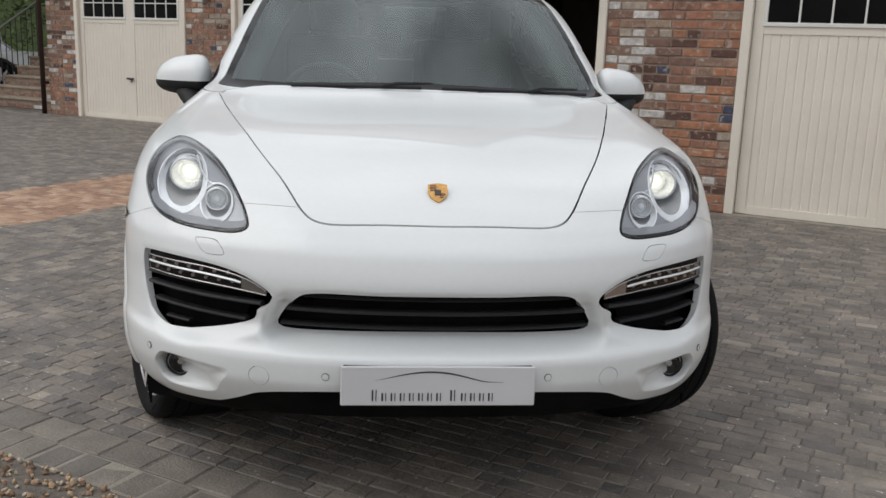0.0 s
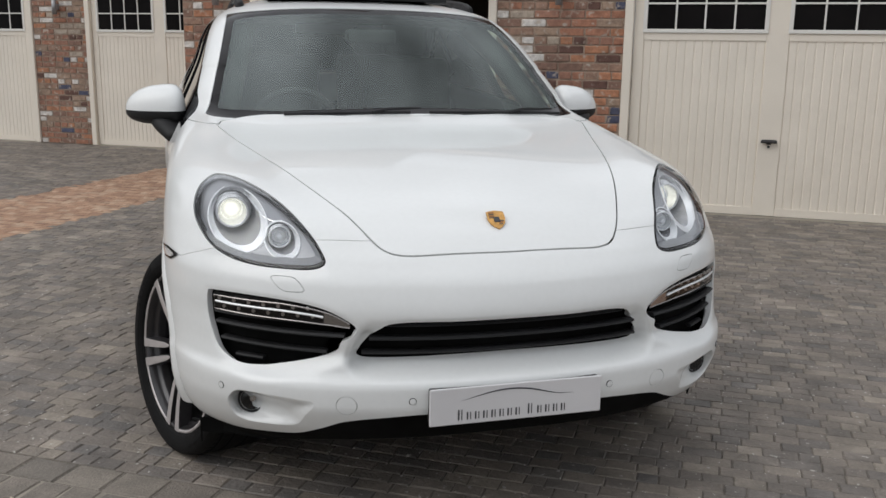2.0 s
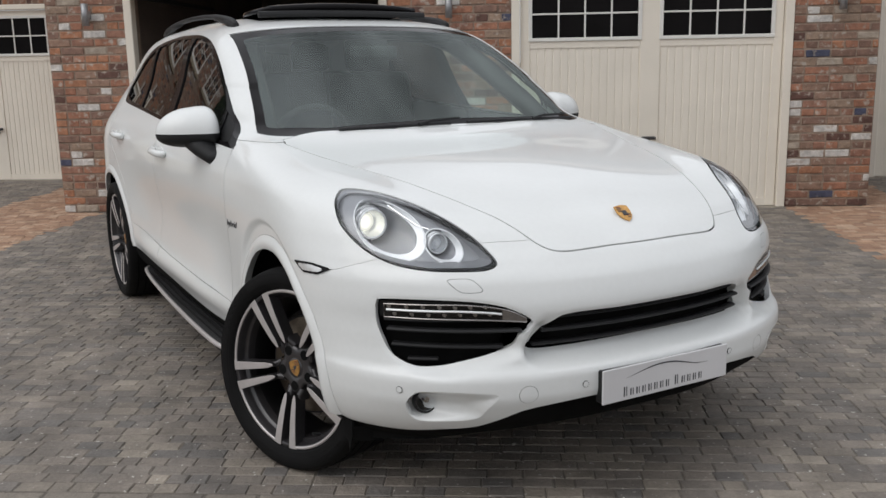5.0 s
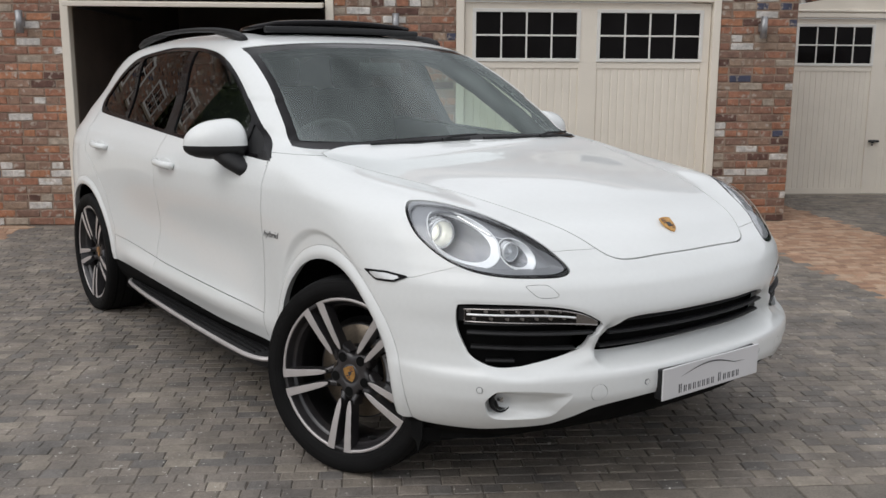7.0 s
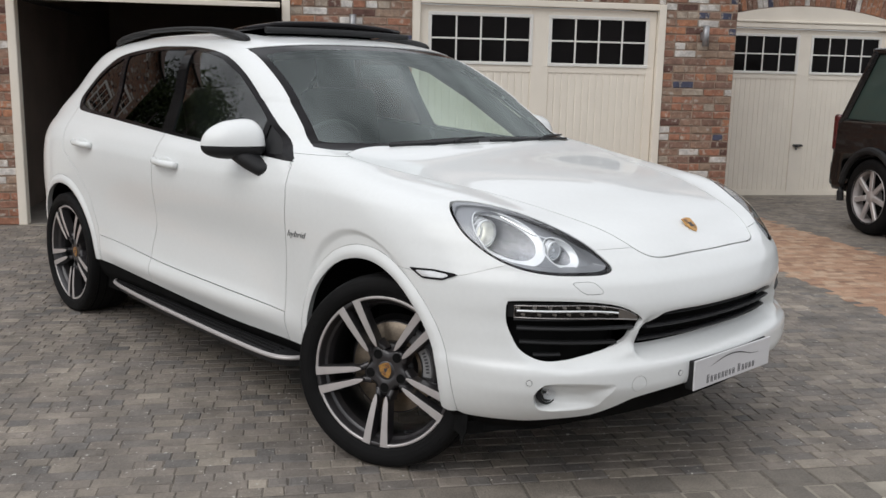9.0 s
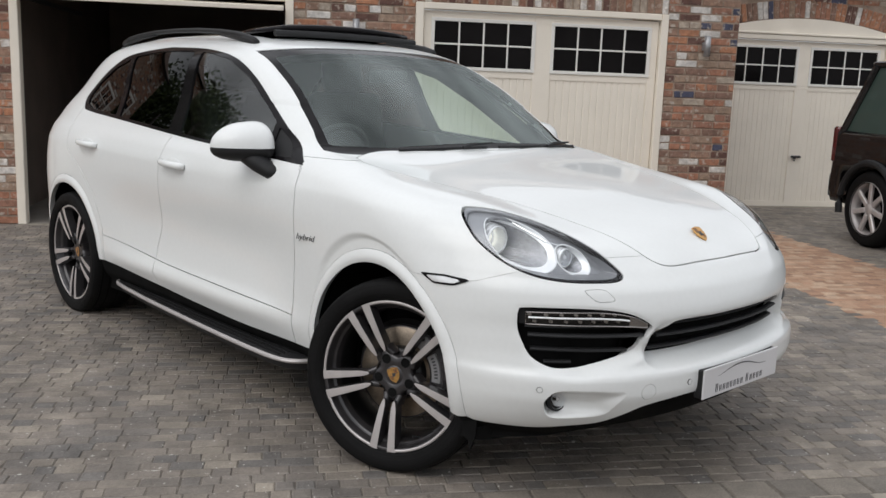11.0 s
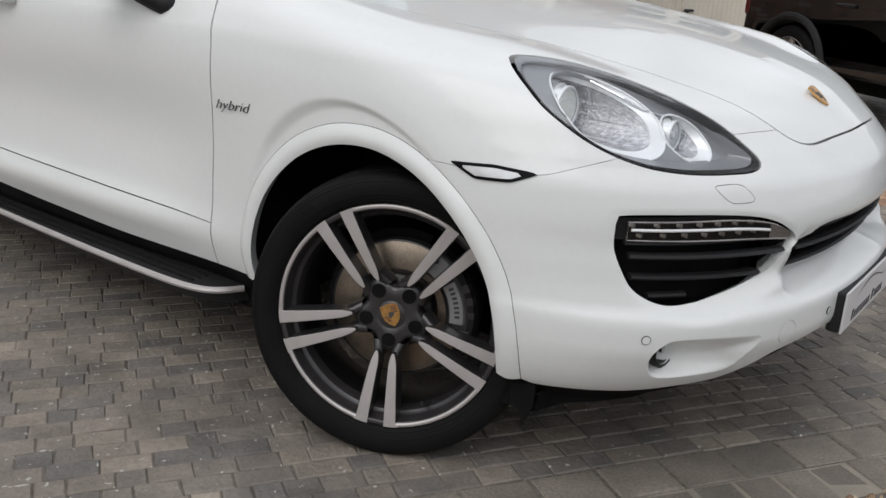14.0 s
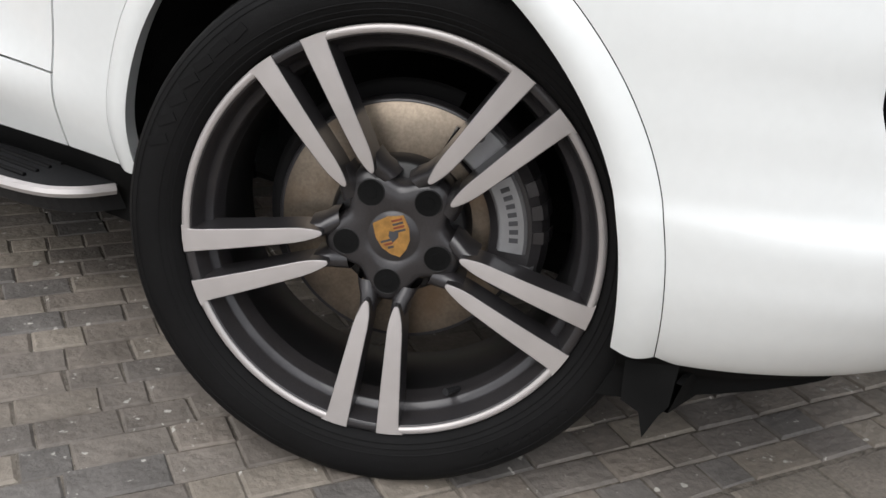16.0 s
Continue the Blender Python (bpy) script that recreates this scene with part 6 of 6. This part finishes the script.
# centre grille
grille = part("centre_grille", sweep([(x, nose_y(x, 0.598) + 0.038, 0.598) for x in np.linspace(-0.395, 0.395, 28)], 0.017, 8, None, 0.40), BLACK, CAR, "wide black slatted centre grille")
part("slat", sweep([(x, nose_y(x, 0.552) + 0.056, 0.552) for x in np.linspace(-0.412, 0.412, 28)], 0.017, 8, None, 0.40), BLACK, grille)
part("slat", sweep([(x, nose_y(x, 0.636) + 0.034, 0.636) for x in np.linspace(-0.35, 0.35, 28)], 0.014, 8, None, 0.4), BLACK, grille)
back = bmesh.new()
rows = [[back.verts.new((x, nose_y(x, 0.6) + 0.105, z)) for x in np.linspace(-0.45, 0.45, 20)] for z in (0.51, 0.60, 0.67)]
for r0, r1 in zip(rows, rows[1:]):
    for i in range(19):
        back.faces.new((r0[i], r0[i + 1], r1[i + 1], r1[i]))
part("mesh_back", back, VOID, grille)

# show plate on its holder, with the trader's mark as plain shapes
plate = part("show_plate", box(-0.254, 0.254, -0.014, -0.008, 0.367, 0.475, 0.003), PLATE, CAR, "white show plate with a dark swoosh and lettering bars")
part("plate_holder", box(-0.25, 0.25, -0.008, 0.025, 0.368, 0.470, 0.004), BLACK, plate)
swoosh = bmesh.new()
prev = None
for t in np.linspace(0, 1, 24):
    x = -0.165 + 0.335 * t
    z = 0.437 + 0.023 * math.sin(math.pi * min(t / 0.86, 1.0)) ** 1.2 - 0.012 * max(0, t - 0.6)
    h = 0.0002 + 0.0022 * math.sin(math.pi * t)
    row = [swoosh.verts.new((x, -0.0148, z - h)), swoosh.verts.new((x, -0.0148, z + h))]
    if prev:
        swoosh.faces.new((prev[0], row[0], row[1], prev[1]))
    prev = row
part("swoosh", swoosh, INK, plate)
x = -0.173
for wd, h in [(0.020, 0.030)] + [(0.0185, 0.0215)] * 7 + [(0.0, 0.0)] + [(0.023, 0.030)] + [(0.0185, 0.0215)] * 4:
    if h:
        part("lettering_bar", box(x, x + 0.0042, -0.0152, -0.0140, 0.381, 0.381 + h), INK, plate)
        part("lettering_bar", box(x + 0.010, x + 0.0124, -0.0152, -0.0140, 0.381, 0.381 + h), INK, plate)
        x += wd + 0.0052
    else:
        x += 0.013

# bonnet badge
shield = [(-0.026, 0.030), (-0.013, 0.033), (0.0, 0.035), (0.013, 0.033), (0.026, 0.030), (0.027, 0.006), (0.022, -0.014), (0.012, -0.026), (0.0, -0.034), (-0.012, -0.026), (-0.022, -0.014), (-0.027, 0.006)]
lie = look((0, 0.204, 0.892), (0, 0.204 + 0.62, 0.892 - 0.78))
b = prism(shield, 0.0, 0.004, "z")
bmesh.ops.transform(b, matrix=lie, verts=b.verts)
badge = part("bonnet_badge", b, GOLD, CAR, "gold shield badge on the bonnet")
for sx, zs in ((-1, (0.006, 0.012, 0.018, 0.024)), (1, (-0.006, -0.012, -0.018))):
    for i, z in enumerate(zs):
        part("badge_stripe", box(*sorted((sx * 0.004, sx * (0.021 - 0.003 * i * (sx > 0)))), z, z + 0.0032, 0.0038, 0.0046, 0, None, lie), DARKRED if i % 2 else INK, badge)
part("badge_centre", box(-0.009, 0.009, -0.010, 0.010, 0.0042, 0.0056, 0.001, None, lie), INK, badge)

# script on the wing
for s in (-1, 1):
    fc = bpy.data.curves.new("script", "FONT")
    fc.body, fc.size, fc.extrude, fc.shear, fc.align_x, fc.space_character = "hybrid", 0.038, 0.0012, 0.35, "CENTER", 1.0
    fc.offset = -0.0007
    tmp = bpy.data.objects.new("script", fc)
    me = bpy.data.meshes.new_from_object(tmp)
    bpy.data.objects.remove(tmp)
    ob = put("wing_script", me, INK, CAR, "dark script lettering")
    ob.matrix_world = Matrix(((0, 0, s, s * 0.9295), (s, 0, 0, 1.392), (0, 1, 0, 0.772), (0, 0, 0, 1))) @ pose(0, 0, 0, 0, 0, s * -2) @ Matrix.Diagonal((1.3, 0.95, 1, 1))

# wipers
for x0, x1, px in ((-0.48, 0.02, -0.136), (0.10, 0.68, 0.444)):
    zz = lambda x: 1.113 - 0.020 * x * x
    yy = lambda x: 1.352 + 0.09 * x * x
    w = part("wiper", sweep([(x, yy(x) - 0.01, zz(x) + 0.012) for x in np.linspace(x0, x1, 14)], 0.006, 6), BLACK, CAR, "black windscreen wiper")
    part("wiper_arm", sweep([(px, yy(px) - 0.02, zz(px) + 0.014), (px + 0.06, yy(px) - 0.01, zz(px) + 0.026), (px + 0.2, yy(px + 0.2) - 0.005, zz(px + 0.2) + 0.03)], [0.007, 0.006, 0.004], 8), BLACK, w)
part("scuttle", sweep([(x, 1.30 + 0.10 * x * x, 1.080 + 0.004 * x * x) for x in np.linspace(-0.72, 0.72, 20)], 0.03, 8, None, 0.5), BLACK, CAR, "black scuttle panel")

# raised roof panel and deflector
roofp = bmesh.new()
bmesh.ops.create_uvsphere(roofp, u_segments=48, v_segments=20, radius=1)
for v in roofp.verts:
    x, y, z = v.co
    q = math.hypot(x, y)
    k = (1 / max(abs(x), abs(y), 1e-6) * q) ** 0.75 if q > 1e-6 else 1
    x, y = 0.455 * x * k * 0.98, 0.21 * y * k
    v.co = (x, y, 0.026 * math.copysign(abs(z) ** 0.5, z) - 0.10 * x * x)
bmesh.ops.transform(roofp, matrix=pose(0, 2.57, 1.648, -3), verts=roofp.verts)
rp = part("raised_roof_panel", roofp, GLOSS, CAR, "black glass roof panel tilted open", True)
part("wind_deflector", sweep([(x, 2.35 + 0.10 * x * x, 1.622 - 0.03 * x * x) for x in np.linspace(-0.45, 0.45, 16)], 0.016, 8, None, 1.0), BLACK, rp)

# roof spoiler over the tailgate
wing_section = [(3.88, 1.604), (4.08, 1.580), (4.24, 1.545), (4.34, 1.508), (4.355, 1.492), (4.31, 1.474), (4.05, 1.52), (3.88, 1.56)]
sp = bmesh.new()
last = None
for x in np.linspace(-0.52, 0.52, 17):
    row = [sp.verts.new((x, y - 0.20 * (abs(x) / 0.52) ** 3, z - 0.055 * (x / 0.52) ** 2)) for y, z in wing_section]
    if last:
        for i in range(len(row)):
            sp.faces.new((last[i], last[(i + 1) % len(row)], row[(i + 1) % len(row)], row[i]))
    else:
        sp.faces.new(row)
    last = row
sp.faces.new(last)
spoiler = part("roof_spoiler", sp, PAINT, CAR, "white roof spoiler", True)
part("spoiler_edge", sweep([(x, 4.357 - 0.20 * (abs(x) / 0.52) ** 3, 1.484 - 0.055 * (x / 0.52) ** 2) for x in np.linspace(-0.51, 0.51, 17)], 0.012, 8), GLOSS, spoiler, "gloss black spoiler edge", True)

# cabin
for s in (-1, 1):
    part("pillar_trim", sweep([(s * 0.705, 1.56, 1.05), (s * 0.670, 1.76, 1.18), (s * 0.620, 2.02, 1.34), (s * 0.562, 2.27, 1.47), (s * 0.52, 2.5, 1.52)], [0.05, 0.06, 0.062, 0.06, 0.05], 10, None, 0.8), LEATHER, CAR, "dark pillar trim", True)
part("header_trim", sweep([(x, 2.22 + 0.20 * x * x, 1.512 - 0.10 * x * x) for x in np.linspace(-0.56, 0.56, 15)], 0.05, 8, None, 0.45), LEATHER, CAR, "dark edge of the roof lining", True)
part("headliner", box(-0.52, 0.52, 2.3, 4.0, 1.535, 1.55, 0.006), LEATHER, CAR)
dash = box(-0.70, 0.70, 1.45, 1.86, 0.80, 1.06, 0.06, seg=3)
part("dashboard", dash, LEATHER, CAR, "dark dashboard", True)
for sx in (-0.37, 0.37):
    for y0, nm in ((2.25, "front_seat"), (3.15, "rear_seat")):
        st = part(nm, box(sx - 0.25, sx + 0.25, y0, y0 + 0.52, 0.62, 0.78, 0.06, seg=3), LEATHER, CAR, "dark leather seat", True)
        bk = box(-0.25, 0.25, -0.07, 0.07, 0.0, 0.62, 0.06, seg=3)
        bmesh.ops.transform(bk, matrix=pose(sx, y0 + 0.52, 0.72, -14), verts=bk.verts)
        part("seat_back", bk, LEATHER, st, "", True)
        hr = box(-0.13, 0.13, -0.05, 0.05, 0.0, 0.19, 0.045, seg=3)
        bmesh.ops.transform(hr, matrix=pose(sx, y0 + 0.66, 1.33, -10), verts=hr.verts)
        part("headrest", hr, LEATHER, st, "", True)
swm = pose(-0.37, 1.98, 1.02, 0, 0, 90) @ pose(0, 0, 0, 0, -25, 0)
wheel_rim = bmesh.new()
rings = []
for i in range(32):
    a = 2 * math.pi * i / 32
    c = Vector((0, 0.185 * math.cos(a), 0.185 * math.sin(a)))
    e = c.normalized()
    rings.append([wheel_rim.verts.new(swm @ (c + 0.016 * (e * math.cos(b) + Vector((1, 0, 0)) * math.sin(b)))) for b in np.linspace(0, 2 * math.pi, 8, endpoint=False)])
for i in range(32):
    for k in range(8):
        wheel_rim.faces.new((rings[i][k], rings[i][(k + 1) % 8], rings[(i + 1) % 32][(k + 1) % 8], rings[(i + 1) % 32][k]))
sw = part("steering_wheel", wheel_rim, LEATHER, CAR, "dark steering wheel", True)
part("steering_boss", box(-0.02, 0.02, -0.17, 0.17, -0.05, 0.05, 0.015, None, swm), LEATHER, sw)
part("rear_view_mirror", box(-0.12, 0.12, 2.02, 2.05, 1.39, 1.46, 0.02, seg=2), LEATHER, CAR, "", True)


# ---- beside the garages: lamps, downpipe, steps, the black car, trees ----
def wall_lamp(x, y, z):
    t = thing("wall_lamp", "small brushed metal up-and-down wall lamp on brickwork", "lamp", "wall lamps")
    part("tube", rod((x, y - 0.075, z - 0.10), (x, y - 0.075, z + 0.10), 0.032, n=20), CALIPER, t, "", True)
    part("bracket", box(x - 0.025, x + 0.025, y - 0.05, y, z - 0.04, z + 0.04, 0.004), CALIPER, t)
    t.matrix_world = WALL
    return t


wall_lamp(2.74, DEPTH_A, 1.86)
wall_lamp(-0.73, DEPTH_A, 1.86)
wall_lamp(-4.10, DEPTH_A, 1.86)
wall_lamp(-8.12, DEPTH_C, 1.86)
wall_lamp(-11.2, DEPTH_C, 1.86)

PIPE = material("brown_downpipe", (0.035, 0.018, 0.014), 0.4, vary=0.15, scale=6)
RAILGREY = material("handrail_grey", (0.16, 0.16, 0.155), 0.5, vary=0.1, scale=20)
pipe = thing("downpipe", "dark brown rainwater downpipe on a brick wall corner", "downpipe")
part("pipe", rod((-11.62, DEPTH_C - 0.06, 0.0), (-11.62, DEPTH_C - 0.06, 4.4), 0.04, n=14), PIPE, pipe, "", True)
for z in (0.5, 1.9, 3.3):
    part("clip", box(-11.68, -11.56, DEPTH_C - 0.07, DEPTH_C + 0.01, z - 0.02, z + 0.02), PIPE, pipe)
pipe.matrix_world = WALL

# brick steps with stone nosings, and their handrail
steps = tagged(new("steps"), "brick garden steps with pale stone nosings beside the garages", "steps", kind="structure")
steps.matrix_world = WALL
STEP_X, STEP_Y, RUN, RISE = -14.0, 2.98, 0.28, 0.172
for i in range(7):
    y0, z1 = STEP_Y + RUN * i, RISE * (i + 1)
    part("riser", box(STEP_X, -11.62, y0 + 0.03, y0 + RUN + 0.04 if i < 6 else 9.0, 0, z1 - 0.04), MORTAR, steps)
    part("nosing", box(STEP_X - 0.02, -11.61, y0, y0 + RUN + 0.05 if i < 6 else 9.0, z1 - 0.04, z1, 0.008), STONE, steps, "pale stone nosing")
    brick_stuff("riser_bricks", [(pose(0, y0 + 0.03, 0), STEP_X, -11.63, RISE * i + 0.004, z1 - 0.045)], steps)
rail = thing("railing", "black iron handrail with slim balusters up the steps", "railing")
rail.matrix_world = WALL
for i in range(20):
    y = STEP_Y + 0.05 + 0.115 * i
    z = RISE * (1 + math.floor((y - STEP_Y) / RUN)) if y < STEP_Y + 6 * RUN else RISE * 7
    part("baluster", rod((STEP_X + 0.05, y, z - 0.02), (STEP_X + 0.05, y, 0.172 + (y - STEP_Y) * RISE / RUN + 0.87), 0.009, n=8), IRON, rail)
part("handrail", sweep([(STEP_X + 0.05, STEP_Y - 0.1, 0.98), (STEP_X + 0.05, STEP_Y + 2.4, 0.98 + 2.5 * RISE / RUN)], 0.02, 8), RAILGREY, rail, "grey handrail")


def road_wheel(parent, x, y, z, r, out, rim):
    """A plain seven-spoke road wheel, facing out (-1 or 1) along x."""
    w = part("wheel", lathe([(r * 0.68, -0.10), (r * 0.80, -0.115), (r * 0.95, -0.105), (r, -0.07), (r, 0.07), (r * 0.95, 0.105), (r * 0.80, 0.115), (r * 0.68, 0.10)], 48), RUBBER, parent, "black tyre with a silver multi-spoke rim", True)
    part("rim", lathe([(r * 0.70, -0.09), (r * 0.64, 0.0), (r * 0.66, 0.08), (r * 0.71, 0.105), (r * 0.70, 0.11)], 48), rim, w, "", True)
    part("rim_back", lathe([(r * 0.66, 0.0), (0.001, 0.0)], 32), VOID, w)
    part("hub", lathe([(0.001, 0.085), (r * 0.16, 0.083), (r * 0.2, 0.06), (r * 0.2, 0.0)], 24), rim, w, "", True)
    for k in range(7):
        sp = box(-0.02, 0.012, -0.026, 0.026, r * 0.15, r * 0.68, 0.008, None, pose(0, 0, 0, 360 / 7 * k) @ pose(0.075, 0, 0))
        part("spoke", sp, rim, w)
    w.matrix_basis = pose(x, y, z, 0, 0, 0 if out > 0 else 180)
    return w


def plain_car(label, category, paint, length, width, height, wheel_r, axle_f, axle_r, bonnet, box_back, rim):
    """A parked car: nose towards -y, rear at y = 0; side panels, glazing, lamps, bumpers and wheels."""
    t = thing("car", label, category)
    hw = width / 2
    belt = height * 0.60
    sill = 0.32
    prof = [(-length, 0.50), (-length + 0.05, 0.82), (-length + bonnet, belt), (-0.05, belt + 0.03), (0.0, 0.75), (-0.02, 0.48)]
    pts = [(-length + 0.05, sill)]
    shell = []
    for c, r in ((axle_f, wheel_r + 0.06), (axle_r, wheel_r + 0.06)):
        for a in np.linspace(180, 0, 13):
            shell.append((c + r * math.cos(radians(a)), max(sill, wheel_r + r * math.sin(radians(a)))))
    outline = [(-length + 0.02, sill + 0.02)] + shell + [(-0.03, sill + 0.05)] + prof[::-1]
    body = bmesh.new()
    prism(outline, -hw, hw, "x", body)
    es = [e for e in body.edges if abs(e.verts[0].co.x - e.verts[1].co.x) < 1e-6]
    bmesh.ops.bevel(body, geom=es, offset=0.05, segments=3, affect="EDGES", profile=0.6, clamp_overlap=True)
    part("body", body, paint, t, "", True)
    roof_y0 = -length + bonnet + 0.75
    cab = bmesh.new()
    lo = [(-hw + 0.04, -length + bonnet - 0.02), (hw - 0.04, -length + bonnet - 0.02), (hw - 0.04, -0.08), (-hw + 0.04, -0.08)]
    hi = [(-hw + 0.17, roof_y0), (hw - 0.17, roof_y0), (hw - 0.17, -box_back), (-hw + 0.17, -box_back)]
    a = [cab.verts.new((x, y, belt)) for x, y in lo]
    b = [cab.verts.new((x, y, height - 0.05)) for x, y in hi]
    for i in range(4):
        cab.faces.new((a[i], a[(i + 1) % 4], b[(i + 1) % 4], b[i]))
    cab.faces.new(b)
    part("glasshouse", cab, PRIVACY_DARK, t, "dark glazing")
    part("roof", box(-hw + 0.14, hw - 0.14, roof_y0 - 0.03, -box_back + 0.06, height - 0.065, height, 0.03, seg=3), paint, t, "", True)
    for sx in (-1, 1):
        for y0, y1 in ((-0.10, -box_back), (-length * 0.36, -length * 0.36), (-length * 0.58, -length * 0.58), (-length + bonnet, roof_y0)):
            part("pillar", sweep([(sx * (hw - 0.035), y0, belt - 0.02), (sx * (hw - 0.165), y1, height - 0.05)], 0.045, 8), paint, t)
        part("tail_lamp", box(sx * (hw - 0.12), sx * (hw + 0.004), -0.08, 0.010, belt - 0.30, belt + 0.06, 0.02), REDLAMP, t, "red tail lamp")
        for c in (axle_f, axle_r):
            arch = [(sx * (hw + 0.012), c + (wheel_r + 0.075) * math.cos(radians(q)), wheel_r + (wheel_r + 0.075) * math.sin(radians(q))) for q in np.linspace(-12, 192, 18)]
            part("arch_trim", sweep(arch, 0.035, 8), BLACK, t)
            road_wheel(t, sx * (hw - 0.10), c, wheel_r, wheel_r, sx, rim)
        part("door_mirror", box(sx * (hw + 0.02), sx * (hw + 0.2), -length + bonnet + 0.45, -length + bonnet + 0.6, belt, belt + 0.18, 0.04, seg=2), paint, t, "", True)
        part("door_handle", box(sx * (hw - 0.01), sx * (hw + 0.03), -length * 0.30, -length * 0.30 + 0.2, belt - 0.14, belt - 0.11, 0.008), BLACK, t)
    part("rear_bumper", box(-hw + 0.02, hw - 0.02, -0.25, 0.05, 0.40, 0.66, 0.05, seg=3), BLACK, t, "", True)
    part("front_bumper", box(-hw + 0.02, hw - 0.02, -length - 0.05, -length + 0.25, 0.36, 0.62, 0.05, seg=3), BLACK, t, "", True)
    part("underbody", box(-hw + 0.2, hw - 0.2, -length + 0.3, -0.3, 0.24, 0.5), VOID, t)
    return t


PRIVACY_DARK = material("dark_car_glazing", (0.040, 0.062, 0.054), 0.05, vary=0.1, scale=2)
suv = plain_car("black four wheel drive car with silver wheels, parked before a garage", "car", SUVPAINT, 4.62, 1.90, 1.77, 0.365, -3.54, -0.68, 1.25, 0.36, SILVER)
suv.matrix_world = WALL @ pose(5.09, -0.21, 0)
far_car = plain_car("white hatchback car parked beyond the iron railing", "car", PAINT, 4.2, 1.78, 1.45, 0.31, -3.30, -0.80, 1.5, 0.35, SILVER)
far_car.matrix_world = WALL @ pose(-20.6, 5.3, 0, 0, 0, 115)


def tree(x, y, height, spread, seed, label):
    """Tapered trunk, forking limbs and a ragged crown of leaf clumps."""
    r = np.random.RandomState(seed)
    t = thing("tree", label, "tree", "trees")
    limbs = bmesh.new()
    sweep([(0, 0, -0.1), (0.05, 0.02, height * 0.25), (0.0, 0.1, height * 0.5), (0.1, 0.0, height * 0.8)], [0.22, 0.17, 0.12, 0.03], 10, limbs)
    heads = []
    for i in range(11):
        a, z0 = r.uniform(0, 6.28), height * r.uniform(0.25, 0.6)
        d = spread * r.uniform(0.5, 1.0)
        tip = (d * math.cos(a), d * math.sin(a), z0 + height * r.uniform(0.12, 0.36))
        sweep([(0, 0, z0), (tip[0] * 0.5, tip[1] * 0.5, (z0 + tip[2]) / 2 + 0.1), tip], [0.08, 0.05, 0.015], 6, limbs)
        heads.append(tip)
    heads.append((0, 0, height * 0.9))
    part("trunk", limbs, BARK, t, "", True)
    n = 15000
    c = np.array(heads)[r.randint(0, len(heads), n)]
    clump = r.randn(n, 3) * np.array([0.40, 0.40, 0.28]) * spread * 0.55
    p = c + clump
    p[:, 2] = np.clip(p[:, 2], height * 0.22, height * 1.05)
    a1 = r.randn(n, 3)
    a1 /= np.linalg.norm(a1, axis=1)[:, None]
    a2 = np.cross(a1, r.randn(n, 3))
    a2 /= np.linalg.norm(a2, axis=1)[:, None]
    sz = r.uniform(0.07, 0.14, (n, 1))
    quad = np.stack([p - a1 * sz, p - a2 * sz * 0.55, p + a1 * sz, p + a2 * sz * 0.55], 1).reshape(-1, 3)
    me = bpy.data.meshes.new("crown")
    me.from_pydata(quad.tolist(), [], np.arange(n * 4).reshape(-1, 4).tolist())
    crown = put("crown", me, LEAF, t, "dense dark green foliage")
    t.matrix_world = pose(x, y, 0)
    return t


tree(-7.0, 19.5, 7.4, 3.4, 1, "broad dark green garden tree behind the steps")
tree(-4.5, 23.0, 7.4, 3.6, 2, "broad dark green garden tree behind the garages")
tree(-11.5, 18.0, 6.4, 3.2, 6, "broad dark green garden tree behind the steps")


def hedge(x0, x1, y, height, seed):
    """A tall clipped hedge: many small leaves over a dark woody core."""
    r = np.random.RandomState(seed)
    n = 42000
    p = np.stack([r.uniform(x0, x1, n), y + 0.55 * r.randn(n).clip(-1.6, 1.6), height * r.rand(n) ** 0.8 + 0.12 * r.randn(n)], 1)
    p[:, 2] = np.abs(p[:, 2])
    a1 = r.randn(n, 3)
    a1 /= np.linalg.norm(a1, axis=1)[:, None]
    a2 = np.cross(a1, r.randn(n, 3))
    a2 /= np.linalg.norm(a2, axis=1)[:, None]
    sz = r.uniform(0.04, 0.09, (n, 1))
    quad = np.stack([p - a1 * sz, p - a2 * sz * 0.6, p + a1 * sz, p + a2 * sz * 0.6], 1).reshape(-1, 3)
    me = bpy.data.meshes.new("hedge")
    me.from_pydata(quad.tolist(), [], np.arange(n * 4).reshape(-1, 4).tolist())
    h = put("hedge", me, LEAF)
    h.matrix_world = WALL
    tagged(h, "tall dense dark green hedge behind the parked cars", "hedge")
    core = box(x0, x1, y - 0.35, y + 0.35, 0, height * 0.9, 0.1)
    part("hedge_core", core, LEAF, h)
    return h


hedge(-40.0, -19.0, 15.5, 4.8, 3)
